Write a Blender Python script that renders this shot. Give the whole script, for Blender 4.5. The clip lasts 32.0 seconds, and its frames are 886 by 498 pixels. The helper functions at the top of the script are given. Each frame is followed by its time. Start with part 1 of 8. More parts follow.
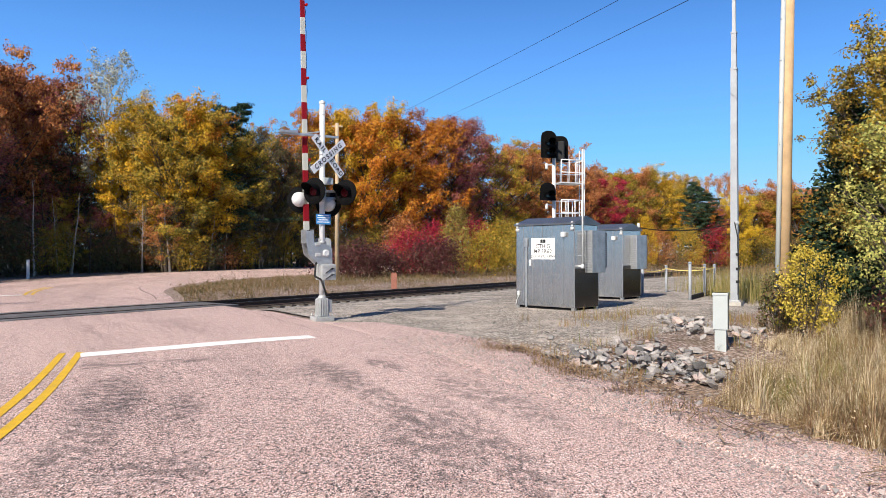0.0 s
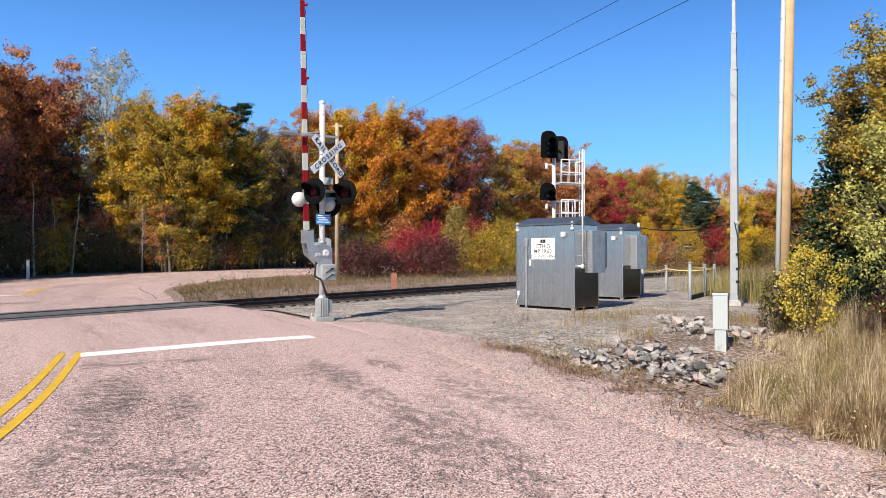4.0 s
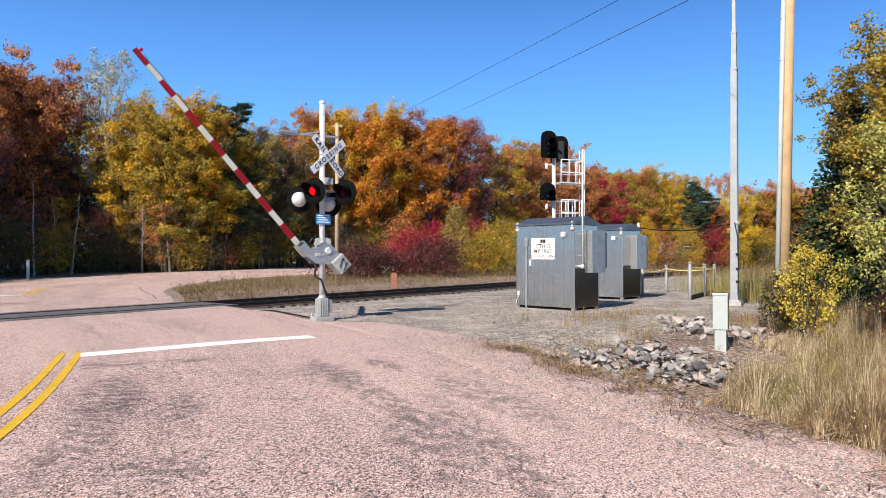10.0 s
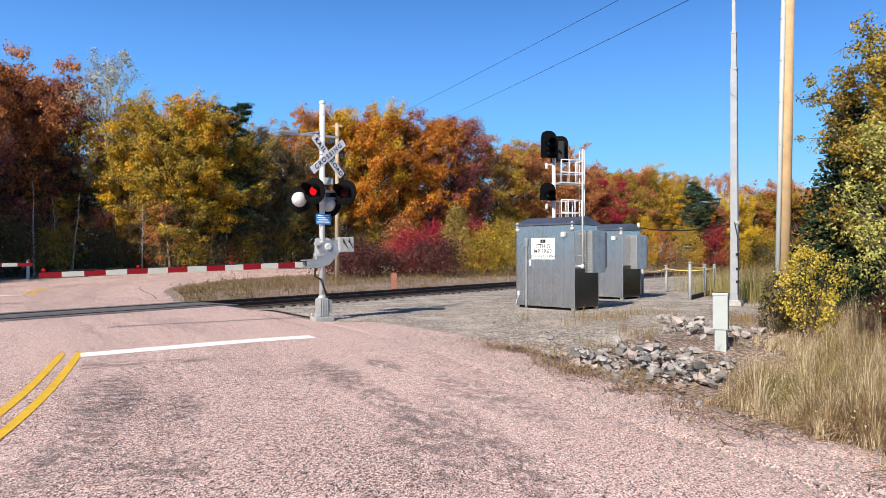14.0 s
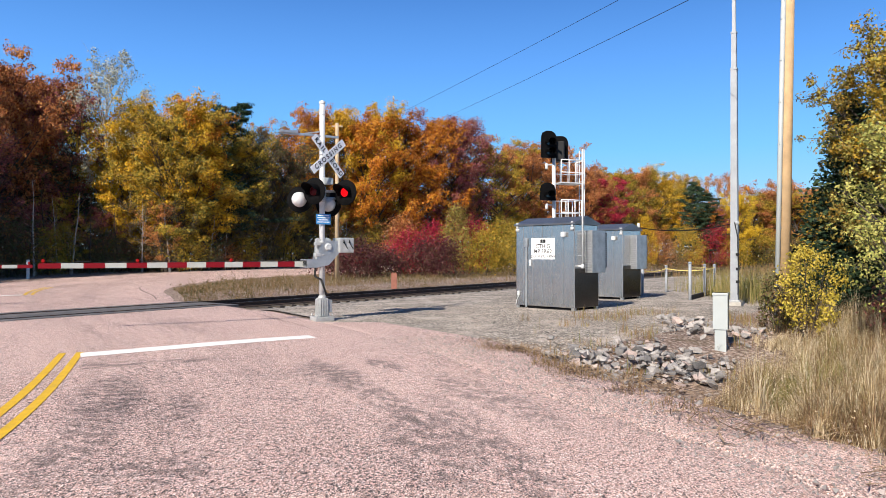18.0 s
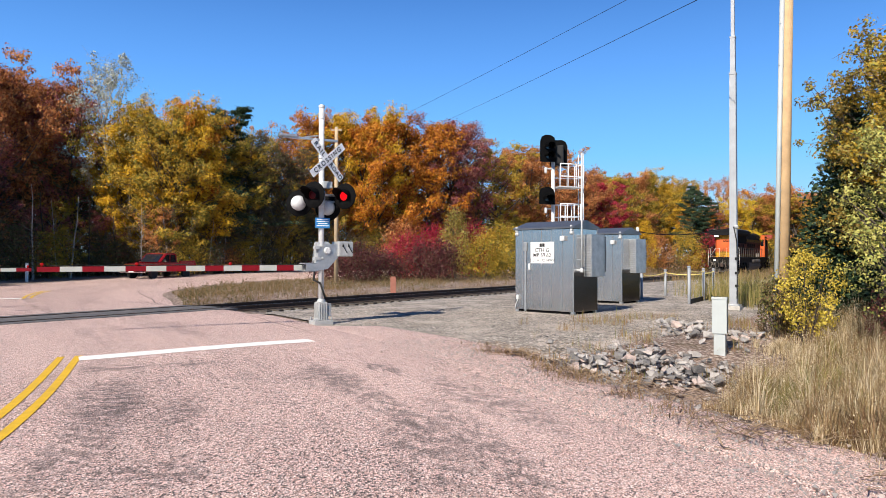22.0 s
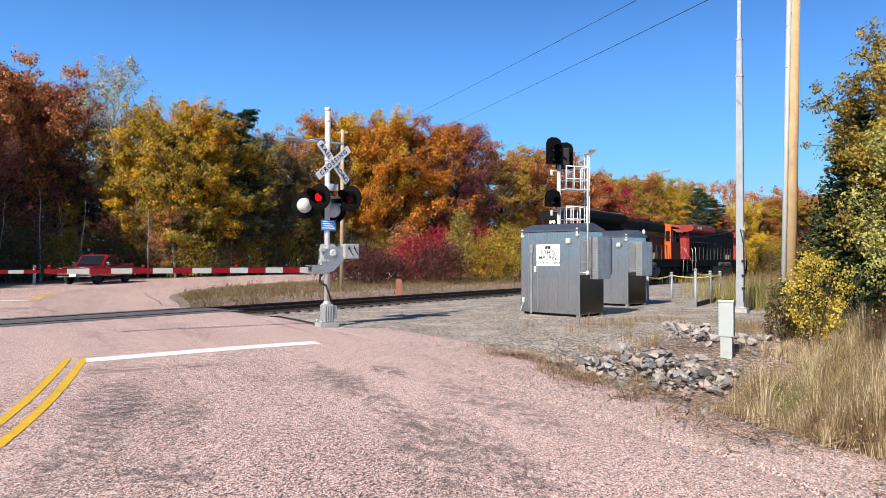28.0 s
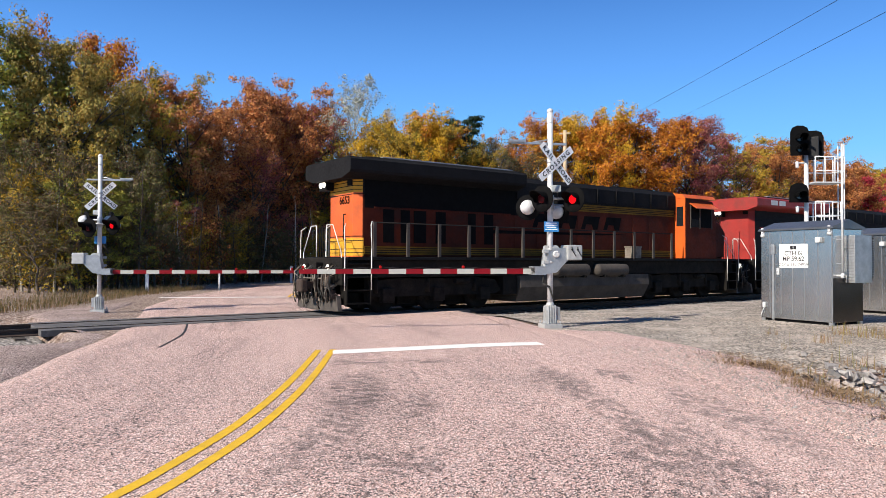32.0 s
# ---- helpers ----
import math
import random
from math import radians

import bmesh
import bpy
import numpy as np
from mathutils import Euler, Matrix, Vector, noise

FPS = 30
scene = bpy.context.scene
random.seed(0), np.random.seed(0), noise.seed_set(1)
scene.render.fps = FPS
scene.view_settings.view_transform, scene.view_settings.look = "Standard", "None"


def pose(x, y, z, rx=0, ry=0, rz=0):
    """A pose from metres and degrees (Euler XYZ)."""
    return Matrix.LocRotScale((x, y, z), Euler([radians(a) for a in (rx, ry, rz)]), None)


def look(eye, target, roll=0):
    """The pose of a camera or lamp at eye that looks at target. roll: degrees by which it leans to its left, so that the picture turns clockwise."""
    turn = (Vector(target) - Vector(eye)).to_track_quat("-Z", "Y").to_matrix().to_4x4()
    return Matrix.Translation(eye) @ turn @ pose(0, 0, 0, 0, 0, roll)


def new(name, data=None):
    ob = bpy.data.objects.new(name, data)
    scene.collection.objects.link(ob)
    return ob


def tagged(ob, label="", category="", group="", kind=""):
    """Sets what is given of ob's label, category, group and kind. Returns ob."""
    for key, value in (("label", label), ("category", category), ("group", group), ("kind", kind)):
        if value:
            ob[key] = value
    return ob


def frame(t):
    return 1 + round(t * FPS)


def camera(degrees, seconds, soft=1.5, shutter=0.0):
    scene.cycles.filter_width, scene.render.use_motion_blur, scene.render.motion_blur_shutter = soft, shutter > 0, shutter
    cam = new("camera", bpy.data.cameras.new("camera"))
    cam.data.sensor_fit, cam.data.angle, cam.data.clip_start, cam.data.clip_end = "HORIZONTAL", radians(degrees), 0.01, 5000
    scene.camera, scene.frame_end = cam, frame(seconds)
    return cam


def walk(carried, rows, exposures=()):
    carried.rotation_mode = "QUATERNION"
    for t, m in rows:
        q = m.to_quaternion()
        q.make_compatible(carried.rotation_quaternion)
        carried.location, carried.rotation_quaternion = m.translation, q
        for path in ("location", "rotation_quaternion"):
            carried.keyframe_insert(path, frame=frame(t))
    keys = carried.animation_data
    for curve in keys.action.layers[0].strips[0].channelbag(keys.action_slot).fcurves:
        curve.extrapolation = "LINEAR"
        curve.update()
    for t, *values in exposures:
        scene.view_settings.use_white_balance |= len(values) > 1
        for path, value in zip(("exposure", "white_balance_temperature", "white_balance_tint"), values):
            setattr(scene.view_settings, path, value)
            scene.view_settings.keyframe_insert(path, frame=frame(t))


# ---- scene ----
cam = camera(63.92, 32.0, soft=0.45)

# the eye stands still on a tripod and turns: seconds, yaw to the left, pitch up, lean
EYE = (0.0, 0.0, 1.66)
PATH = [
    (0.0, 0.000, 0.410, 0.000), (18.0, 0.000, 0.410, 0.000), (18.5, 0.144, 0.584, 0.058), (19.0, 0.385, 0.734, 0.042),
    (19.5, 0.444, 0.796, 0.020), (20.0, 0.324, 0.791, 0.050), (20.5, 0.161, 0.781, 0.055), (21.0, 0.027, 0.759, 0.040),
    (21.5, -0.066, 0.733, 0.060), (22.0, -0.067, 0.718, 0.066), (22.5, 0.033, 0.697, 0.050), (23.0, 0.187, 0.714, 0.075),
    (23.5, 0.450, 0.761, 0.098), (24.0, 0.745, 0.833, 0.104), (24.5, 0.930, 0.880, 0.110), (25.0, 0.985, 0.905, 0.099),
    (25.5, 0.910, 0.913, 0.085), (27.5, 0.352, 0.911, 0.115), (28.0, 0.395, 0.911, 0.118), (28.5, 0.592, 0.923, 0.098),
    (29.0, 0.943, 0.922, 0.075), (29.5, 1.514, 0.911, 0.100), (30.0, 2.549, 0.895, 0.105), (30.5, 4.532, 0.905, 0.075),
    (31.0, 8.001, 0.912, 0.085), (31.5, 12.835, 0.925, 0.089), (32.0, 18.245, 0.984, 0.106),
]


def eye_pose(yaw, pitch, lean):
    a, b = radians(yaw), radians(pitch)
    ahead = Vector((-math.sin(a) * math.cos(b), math.cos(a) * math.cos(b), math.sin(b)))
    return look(EYE, Vector(EYE) + ahead * 10, lean)


walk(cam, [(t, eye_pose(y, p, r)) for t, y, p, r in PATH])
scene.view_settings.exposure = 0.6

# ---- world and sun ----
SUN_EL, SUN_H = 37.0, 31.0          # height of the sun; the shadows fall this far to the right of +y
sun_to = Vector((-math.sin(radians(SUN_H)) * math.cos(radians(SUN_EL)), -math.cos(radians(SUN_H)) * math.cos(radians(SUN_EL)), math.sin(radians(SUN_EL))))
world = bpy.data.worlds.new("sky")
scene.world = world
world.use_nodes = True
wn = world.node_tree.nodes
wn.clear()
sky = wn.new("ShaderNodeTexSky")
sky.sky_type = "NISHITA"
sky.sun_disc = False
sky.sun_elevation = radians(SUN_EL)
sky.sun_rotation = math.atan2(sun_to.x, sun_to.y)
sky.altitude = 300
sky.air_density, sky.dust_density, sky.ozone_density = 1.0, 0.0, 6.0
bg = wn.new("ShaderNodeBackground")
bg.inputs["Strength"].default_value = 0.107
wo = wn.new("ShaderNodeOutputWorld")
tone = wn.new("ShaderNodeHueSaturation")
tone.inputs["Saturation"].default_value = 1.16
tone.inputs["Hue"].default_value = 0.508
world.node_tree.links.new(sky.outputs[0], tone.inputs["Color"])
world.node_tree.links.new(tone.outputs[0], bg.inputs[0])
# the clear autumn blue: pale at the horizon, deeper overhead, the same all round
way = wn.new("ShaderNodeTexCoord")
split = wn.new("ShaderNodeSeparateXYZ")
world.node_tree.links.new(way.outputs["Generated"], split.inputs[0])
fade = wn.new("ShaderNodeValToRGB")
stops = [(0.0, (0.26, 0.43, 0.57, 1)), (0.14, (0.122, 0.345, 0.585, 1)), (0.25, (0.078, 0.235, 0.57, 1)), (0.36, (0.040, 0.135, 0.38, 1)), (0.55, (0.016, 0.055, 0.17, 1)), (1.0, (0.006, 0.024, 0.085, 1))]
while len(fade.color_ramp.elements) < len(stops):
    fade.color_ramp.elements.new(0.5)
for item, (at, col) in zip(fade.color_ramp.elements, stops):
    item.position, item.color = at, col
world.node_tree.links.new(split.outputs[2], fade.inputs[0])
clear = wn.new("ShaderNodeBackground")
clear.inputs["Strength"].default_value = 1.2
world.node_tree.links.new(fade.outputs[0], clear.inputs[0])
blend = wn.new("ShaderNodeMixShader")
blend.inputs[0].default_value = 0.88
world.node_tree.links.new(bg.outputs[0], blend.inputs[1])
world.node_tree.links.new(clear.outputs[0], blend.inputs[2])
world.node_tree.links.new(blend.outputs[0], wo.inputs[0])
sun_data = bpy.data.lights.new("sun", "SUN")
sun_data.energy, sun_data.angle, sun_data.color = 5.0, radians(0.53), (1.0, 0.91, 0.78)
sun = new("sun", sun_data)
sun.matrix_world = look(sun_to * 60, (0, 0, 0))


# ---- materials ----
def rgb(h):
    """Linear colour from an sRGB hex string."""
    v = [int(h[i:i + 2], 16) / 255 for i in (0, 2, 4)]
    return tuple(c / 12.92 if c <= 0.04045 else ((c + 0.055) / 1.055) ** 2.4 for c in v) + (1.0,)


def lin(r, g, b):
    return (r, g, b, 1.0)


class Nodes:
    """Small helper round a node tree."""

    def __init__(self, name):
        self.m = bpy.data.materials.new(name)
        self.m.use_nodes = True
        self.t = self.m.node_tree
        self.b = self.t.nodes["Principled BSDF"]

    def add(self, kind, **values):
        n = self.t.nodes.new(kind)
        for key, value in values.items():
            n.inputs[key.replace("_", " ")].default_value = value
        return n

    def link(self, a, b):
        self.t.links.new(a, b)

    def coords(self, scale=(1, 1, 1), which="Object"):
        tc = self.t.nodes.new("ShaderNodeTexCoord")
        mp = self.t.nodes.new("ShaderNodeMapping")
        mp.inputs["Scale"].default_value = scale
        self.link(tc.outputs[which], mp.inputs[0])
        return mp.outputs[0]

    def noise(self, co, scale, detail=4.0, rough=0.6):
        n = self.add("ShaderNodeTexNoise", Scale=scale, Detail=detail, Roughness=rough)
        self.link(co, n.inputs["Vector"])
        return n.outputs["Fac"]

    def ramp(self, fac, stops):
        n = self.t.nodes.new("ShaderNodeValToRGB")
        e = n.color_ramp.elements
        while len(e) < len(stops):
            e.new(0.5)
        for item, (pos, col) in zip(e, stops):
            item.position, item.color = pos, col
        self.link(fac, n.inputs[0])
        return n.outputs[0]

    def mix(self, fac, a, b, mode="MIX"):
        n = self.t.nodes.new("ShaderNodeMix")
        n.data_type, n.blend_type = "RGBA", mode
        for sock, val in ((n.inputs[0], fac), (n.inputs[6], a), (n.inputs[7], b)):
            if hasattr(val, "is_linked"):
                self.link(val, sock)
            else:
                sock.default_value = val
        return n.outputs[2]

    def bump(self, height, strength, distance):
        n = self.add("ShaderNodeBump", Strength=strength, Distance=distance)
        self.link(height, n.inputs["Height"])
        self.link(n.outputs[0], self.b.inputs["Normal"])


def plain(name, col, rough=0.5, metal=0.0, vary=0.15, scale=6.0, bump=0.0, dirt=None, dirt_amount=0.5, coat=0.0, spec=0.5):
    """Paint, metal or plastic with uneven tone, some dirt and fine relief."""
    k = Nodes(name)
    co = k.coords()
    big = k.noise(co, scale, 5, 0.65)
    fine = k.noise(co, scale * 9, 3, 0.6)
    dark = tuple(c * (1 - vary) for c in col[:3]) + (1,)
    light = tuple(min(1, c * (1 + vary)) for c in col[:3]) + (1,)
    c = k.ramp(big, [(0.3, dark), (0.7, light)])
    if dirt:
        c = k.mix(k.ramp(k.noise(co, scale * 0.6, 8, 0.72), [(0.48, lin(0, 0, 0)), (0.72, lin(dirt_amount, dirt_amount, dirt_amount))]), c, dirt)
    k.link(c, k.b.inputs["Base Color"])
    k.b.inputs["Metallic"].default_value = metal
    r = k.ramp(fine, [(0.3, lin(rough * 0.85, 0, 0)), (0.7, lin(min(1, rough * 1.2), 0, 0))])
    sp = k.t.nodes.new("ShaderNodeSeparateColor")
    k.link(r, sp.inputs[0])
    k.link(sp.outputs[0], k.b.inputs["Roughness"])
    k.b.inputs["Coat Weight"].default_value = coat
    k.b.inputs["Specular IOR Level"].default_value = spec
    if bump:
        k.bump(fine, bump, 0.01)
    return k.m


def road_material():
    """Pink granite chip seal; darker, polished wheel paths run along it (uv: share across, metres along)."""
    k = Nodes("chip_seal")
    co = k.coords()
    # chips drawn out along y, so they look rounder from the low eye
    stretched = k.coords((1.0, 0.6, 1.0))
    uv = k.t.nodes.new("ShaderNodeUVMap")
    sep = k.t.nodes.new("ShaderNodeSeparateXYZ")
    k.link(uv.outputs[0], sep.inputs[0])

    def laid(across, along_):
        mp = k.t.nodes.new("ShaderNodeMapping")
        mp.inputs["Scale"].default_value = (11.0 * across, along_, 1)
        k.link(uv.outputs[0], mp.inputs[0])
        return mp.outputs[0]
    # wheel paths of both lanes
    off = k.t.nodes.new("ShaderNodeMath")
    off.operation = "ADD"
    off.inputs[1].default_value = 0.10
    k.link(sep.outputs[0], off.inputs[0])
    path = k.t.nodes.new("ShaderNodeMath")
    path.operation = "ABSOLUTE"
    k.link(off.outputs[0], path.inputs[0])
    band = k.ramp(path.outputs[0], [(0.0, lin(0.25, 0.25, 0.25)), (0.06, lin(0.4, 0.4, 0.4)), (0.12, lin(0.9, 0.9, 0.9)), (0.17, lin(0.6, 0.6, 0.6)), (0.22, lin(0.4, 0.4, 0.4)), (0.30, lin(0.8, 0.8, 0.8)), (0.36, lin(0.25, 0.25, 0.25)), (0.42, lin(0, 0, 0))])
    wob = k.ramp(k.noise(co, 0.4, 6, 0.65), [(0.36, lin(0.25, 0.25, 0.25)), (0.58, lin(1, 1, 1))])
    streak = k.ramp(k.noise(laid(2.6, 0.3), 1.0, 7, 0.72), [(0.38, lin(0.12, 0.12, 0.12)), (0.58, lin(1, 1, 1))])
    w = k.mix(1.0, k.mix(1.0, band, wob, "MULTIPLY"), streak, "MULTIPLY")
    wear = k.t.nodes.new("ShaderNodeSeparateColor")
    k.link(w, wear.inputs[0])

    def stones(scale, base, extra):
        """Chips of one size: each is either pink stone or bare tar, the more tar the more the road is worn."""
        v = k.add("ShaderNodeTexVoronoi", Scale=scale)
        k.link(stretched, v.inputs["Vector"])
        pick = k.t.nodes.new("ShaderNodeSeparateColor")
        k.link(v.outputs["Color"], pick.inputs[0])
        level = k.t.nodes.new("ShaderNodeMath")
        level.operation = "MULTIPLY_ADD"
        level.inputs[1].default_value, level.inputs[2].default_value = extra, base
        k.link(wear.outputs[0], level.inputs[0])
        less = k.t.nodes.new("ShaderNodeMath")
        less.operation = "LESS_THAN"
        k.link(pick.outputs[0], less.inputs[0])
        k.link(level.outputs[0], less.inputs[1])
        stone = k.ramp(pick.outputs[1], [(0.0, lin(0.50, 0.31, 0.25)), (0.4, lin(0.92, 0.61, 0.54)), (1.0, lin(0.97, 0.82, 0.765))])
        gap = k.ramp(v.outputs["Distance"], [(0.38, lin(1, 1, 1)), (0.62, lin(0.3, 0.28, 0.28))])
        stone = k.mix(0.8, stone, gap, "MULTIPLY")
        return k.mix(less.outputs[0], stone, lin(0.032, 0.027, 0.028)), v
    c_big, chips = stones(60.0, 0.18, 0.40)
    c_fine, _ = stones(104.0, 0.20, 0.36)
    coarse = k.noise(co, 17, 5, 0.72)
    c = k.mix(k.ramp(coarse, [(0.42, lin(0, 0, 0)), (0.56, lin(1, 1, 1))]), c_big, c_fine)
    # cross-wise tyre marks and tar that has bled through
    chatter = k.ramp(k.noise(laid(0.9, 7.0), 1.0, 5, 0.7), [(0.54, lin(0, 0, 0)), (0.66, lin(0.8, 0.8, 0.8))])
    spots = k.ramp(k.noise(co, 0.7, 6, 0.7), [(0.5, lin(0, 0, 0)), (0.62, lin(1, 1, 1))])
    c = k.mix(k.mix(1.0, k.mix(1.0, chatter, spots, "MULTIPLY"), band, "MULTIPLY"), c, lin(0.045, 0.04, 0.04))
    # tyre scrubs: place, size across and along, heading, whether cross-wise ribs show
    for cx, cy, sx, sy, turn, ribs in ((-4.0, 8.4, 0.5, 1.7, 20, True), (-2.85, 7.8, 0.3, 1.0, 14, True), (-1.55, 9.6, 0.5, 1.1, 24, True), (-0.85, 10.2, 0.25, 0.9, 28, False), (-0.15, 6.2, 0.42, 1.7, 12, False), (-2.2, 5.5, 0.5, 0.6, 5, True), (-4.9, 10.6, 0.7, 0.35, 20, False), (-3.9, 10.9, 0.5, 0.3, 20, False), (0.55, 8.2, 0.4, 2.2, 25, False), (-0.95, 8.6, 0.3, 3.2, 26, False), (0.35, 6.4, 0.3, 2.6, 14, False), (-3.3, 6.6, 0.35, 2.4, 12, True)):
        at = k.t.nodes.new("ShaderNodeMapping")
        at.vector_type = "TEXTURE"
        at.inputs["Location"].default_value = (cx, cy, 0)
        at.inputs["Rotation"].default_value = (0, 0, radians(turn))
        at.inputs["Scale"].default_value = (sx, sy, 1)
        k.link(co, at.inputs[0])
        ball = k.t.nodes.new("ShaderNodeTexGradient")
        ball.gradient_type = "SPHERICAL"
        k.link(at.outputs[0], ball.inputs[0])
        grain = k.add("ShaderNodeMapping", Scale=(1.2 / 1.0, sy * (4.2 if ribs else 2.2), 1))
        k.link(at.outputs[0], grain.inputs[0])
        n1 = k.ramp(k.noise(grain.outputs[0], 1.6, 5, 0.7), [(0.45, lin(0, 0, 0)), (0.54, lin(1, 1, 1))])
        chip = k.ramp(k.noise(co, 55, 2, 0.6), [(0.42, lin(0.4, 0.4, 0.4)), (0.55, lin(1, 1, 1))])
        spot = k.ramp(ball.outputs[0], [(0.02, lin(0, 0, 0)), (0.5, lin(0.8, 0.8, 0.8))])
        c = k.mix(k.mix(1.0, k.mix(1.0, spot, n1, "MULTIPLY"), chip, "MULTIPLY"), c, lin(0.04, 0.035, 0.037))
    dust = k.ramp(k.noise(co, 0.2, 4, 0.6), [(0.45, lin(0, 0, 0)), (0.75, lin(0.25, 0.25, 0.25))])
    c = k.mix(dust, c, lin(0.74, 0.54, 0.48))
    k.link(c, k.b.inputs["Base Color"])
    k.b.inputs["Roughness"].default_value = 0.86
    k.bump(k.mix(0.5, chips.outputs["Distance"], coarse), 0.8, 0.02)
    return k.m


def gravel_material(name, dark, mid, light, scale=22.0, blotch=None):
    k = Nodes(name)
    co = k.coords()
    v = k.add("ShaderNodeTexVoronoi", Scale=scale)
    k.link(co, v.inputs["Vector"])
    c = k.ramp(v.outputs["Color"], [(0.0, dark), (0.5, mid), (1.0, light)])
    gap = k.ramp(v.outputs["Distance"], [(0.25, lin(1, 1, 1)), (0.75, lin(0.32, 0.3, 0.28))])
    c = k.mix(0.8, c, gap, "MULTIPLY")
    patch = k.ramp(k.noise(co, 0.6, 6, 0.65), [(0.38, lin(0.72, 0.7, 0.68)), (0.62, lin(1, 1, 1))])
    c = k.mix(1.0, c, patch, "MULTIPLY")
    if blotch:
        c = k.mix(k.ramp(k.noise(co, 0.9, 7, 0.7), [(0.5, lin(0, 0, 0)), (0.62, lin(0.85, 0.85, 0.85))]), c, blotch)
    k.link(c, k.b.inputs["Base Color"])
    k.b.inputs["Roughness"].default_value = 0.95
    inv = k.ramp(v.outputs["Distance"], [(0.0, lin(1, 1, 1)), (0.9, lin(0, 0, 0))])
    k.bump(inv, 0.8, 0.03)
    return k.m


def earth_material():
    """Verge: dry grass thatch, bare earth and some green."""
    k = Nodes("verge_soil")
    co = k.coords()
    c = k.ramp(k.noise(co, 0.5, 7, 0.7), [(0.3, lin(0.06, 0.04, 0.025)), (0.46, lin(0.15, 0.10, 0.055)), (0.58, lin(0.11, 0.085, 0.04)), (0.72, lin(0.22, 0.16, 0.09))])
    f = k.ramp(k.noise(co, 14, 5, 0.7), [(0.3, lin(0.5, 0.5, 0.5)), (0.7, lin(1.2, 1.2, 1.2))])
    c = k.mix(1.0, c, f, "MULTIPLY")
    # bare pinkish soil with small stones
    v = k.add("ShaderNodeTexVoronoi", Scale=16.0)
    k.link(co, v.inputs["Vector"])
    peb = k.ramp(v.outputs["Color"], [(0.0, lin(0.16, 0.115, 0.09)), (0.55, lin(0.40, 0.29, 0.24)), (0.8, lin(0.52, 0.44, 0.39)), (1.0, lin(0.66, 0.58, 0.53))])
    peb = k.mix(1.0, peb, k.ramp(v.outputs["Distance"], [(0.3, lin(1, 1, 1)), (0.75, lin(0.4, 0.36, 0.33))]), "MULTIPLY")
    c = k.mix(k.ramp(k.noise(co, 0.8, 6, 0.7), [(0.30, lin(0, 0, 0)), (0.44, lin(1, 1, 1))]), c, peb)
    k.link(c, k.b.inputs["Base Color"])
    k.b.inputs["Roughness"].default_value = 1.0
    k.bump(k.noise(co, 9, 6, 0.7), 0.9, 0.08)
    return k.m


def leaf_material(name, cols, trans=0.24):
    """Leaves; every leaf takes a tone of its own, every tree leans to one side of the range."""
    k = Nodes(name)
    geo = k.t.nodes.new("ShaderNodeNewGeometry")
    info = k.t.nodes.new("ShaderNodeObjectInfo")
    co = k.coords()
    patch = k.noise(co, 0.55, 3, 0.6)
    add = k.t.nodes.new("ShaderNodeMath")
    add.operation = "MULTIPLY_ADD"
    add.inputs[1].default_value = 0.65
    k.link(geo.outputs["Random Per Island"], add.inputs[0])
    k.link(patch, add.inputs[2])
    add2 = k.t.nodes.new("ShaderNodeMath")
    add2.operation = "MULTIPLY_ADD"
    add2.inputs[1].default_value = 0.2
    k.link(info.outputs["Random"], add2.inputs[0])
    k.link(add.outputs[0], add2.inputs[2])
    n = len(cols)
    c = k.ramp(add2.outputs[0], [(0.42 + 0.72 * i / max(1, n - 1), col) for i, col in enumerate(cols)])
    k.link(c, k.b.inputs["Base Color"])
    k.b.inputs["Roughness"].default_value = 0.55
    k.b.inputs["Specular IOR Level"].default_value = 0.25
    tr = k.t.nodes.new("ShaderNodeBsdfTranslucent")
    k.link(c, tr.inputs[0])
    mx = k.t.nodes.new("ShaderNodeMixShader")
    mx.inputs[0].default_value = trans
    out = k.t.nodes["Material Output"]
    k.link(k.b.outputs[0], mx.inputs[1])
    k.link(tr.outputs[0], mx.inputs[2])
    k.link(mx.outputs[0], out.inputs[0])
    return k.m


M_ROAD = road_material()
M_GRAVEL = gravel_material("grey_gravel", lin(0.13, 0.118, 0.105), lin(0.42, 0.375, 0.33), lin(0.78, 0.71, 0.64), 17.0, lin(0.46, 0.39, 0.34))
M_BALLAST = gravel_material("ballast", lin(0.15, 0.14, 0.13), lin(0.37, 0.345, 0.32), lin(0.62, 0.59, 0.55), 13.0)
M_SHOULDER = gravel_material("pink_gravel", lin(0.24, 0.175, 0.16), lin(0.54, 0.41, 0.38), lin(0.74, 0.62, 0.58), 30.0)
M_EARTH = earth_material()
M_BARK = plain("bark", lin(0.075, 0.058, 0.045), 0.95, vary=0.5, scale=3.0, bump=0.8)
M_BIRCH = plain("pale_bark", lin(0.38, 0.35, 0.31), 0.9, vary=0.35, scale=4.0, bump=0.4, dirt=lin(0.06, 0.05, 0.045))
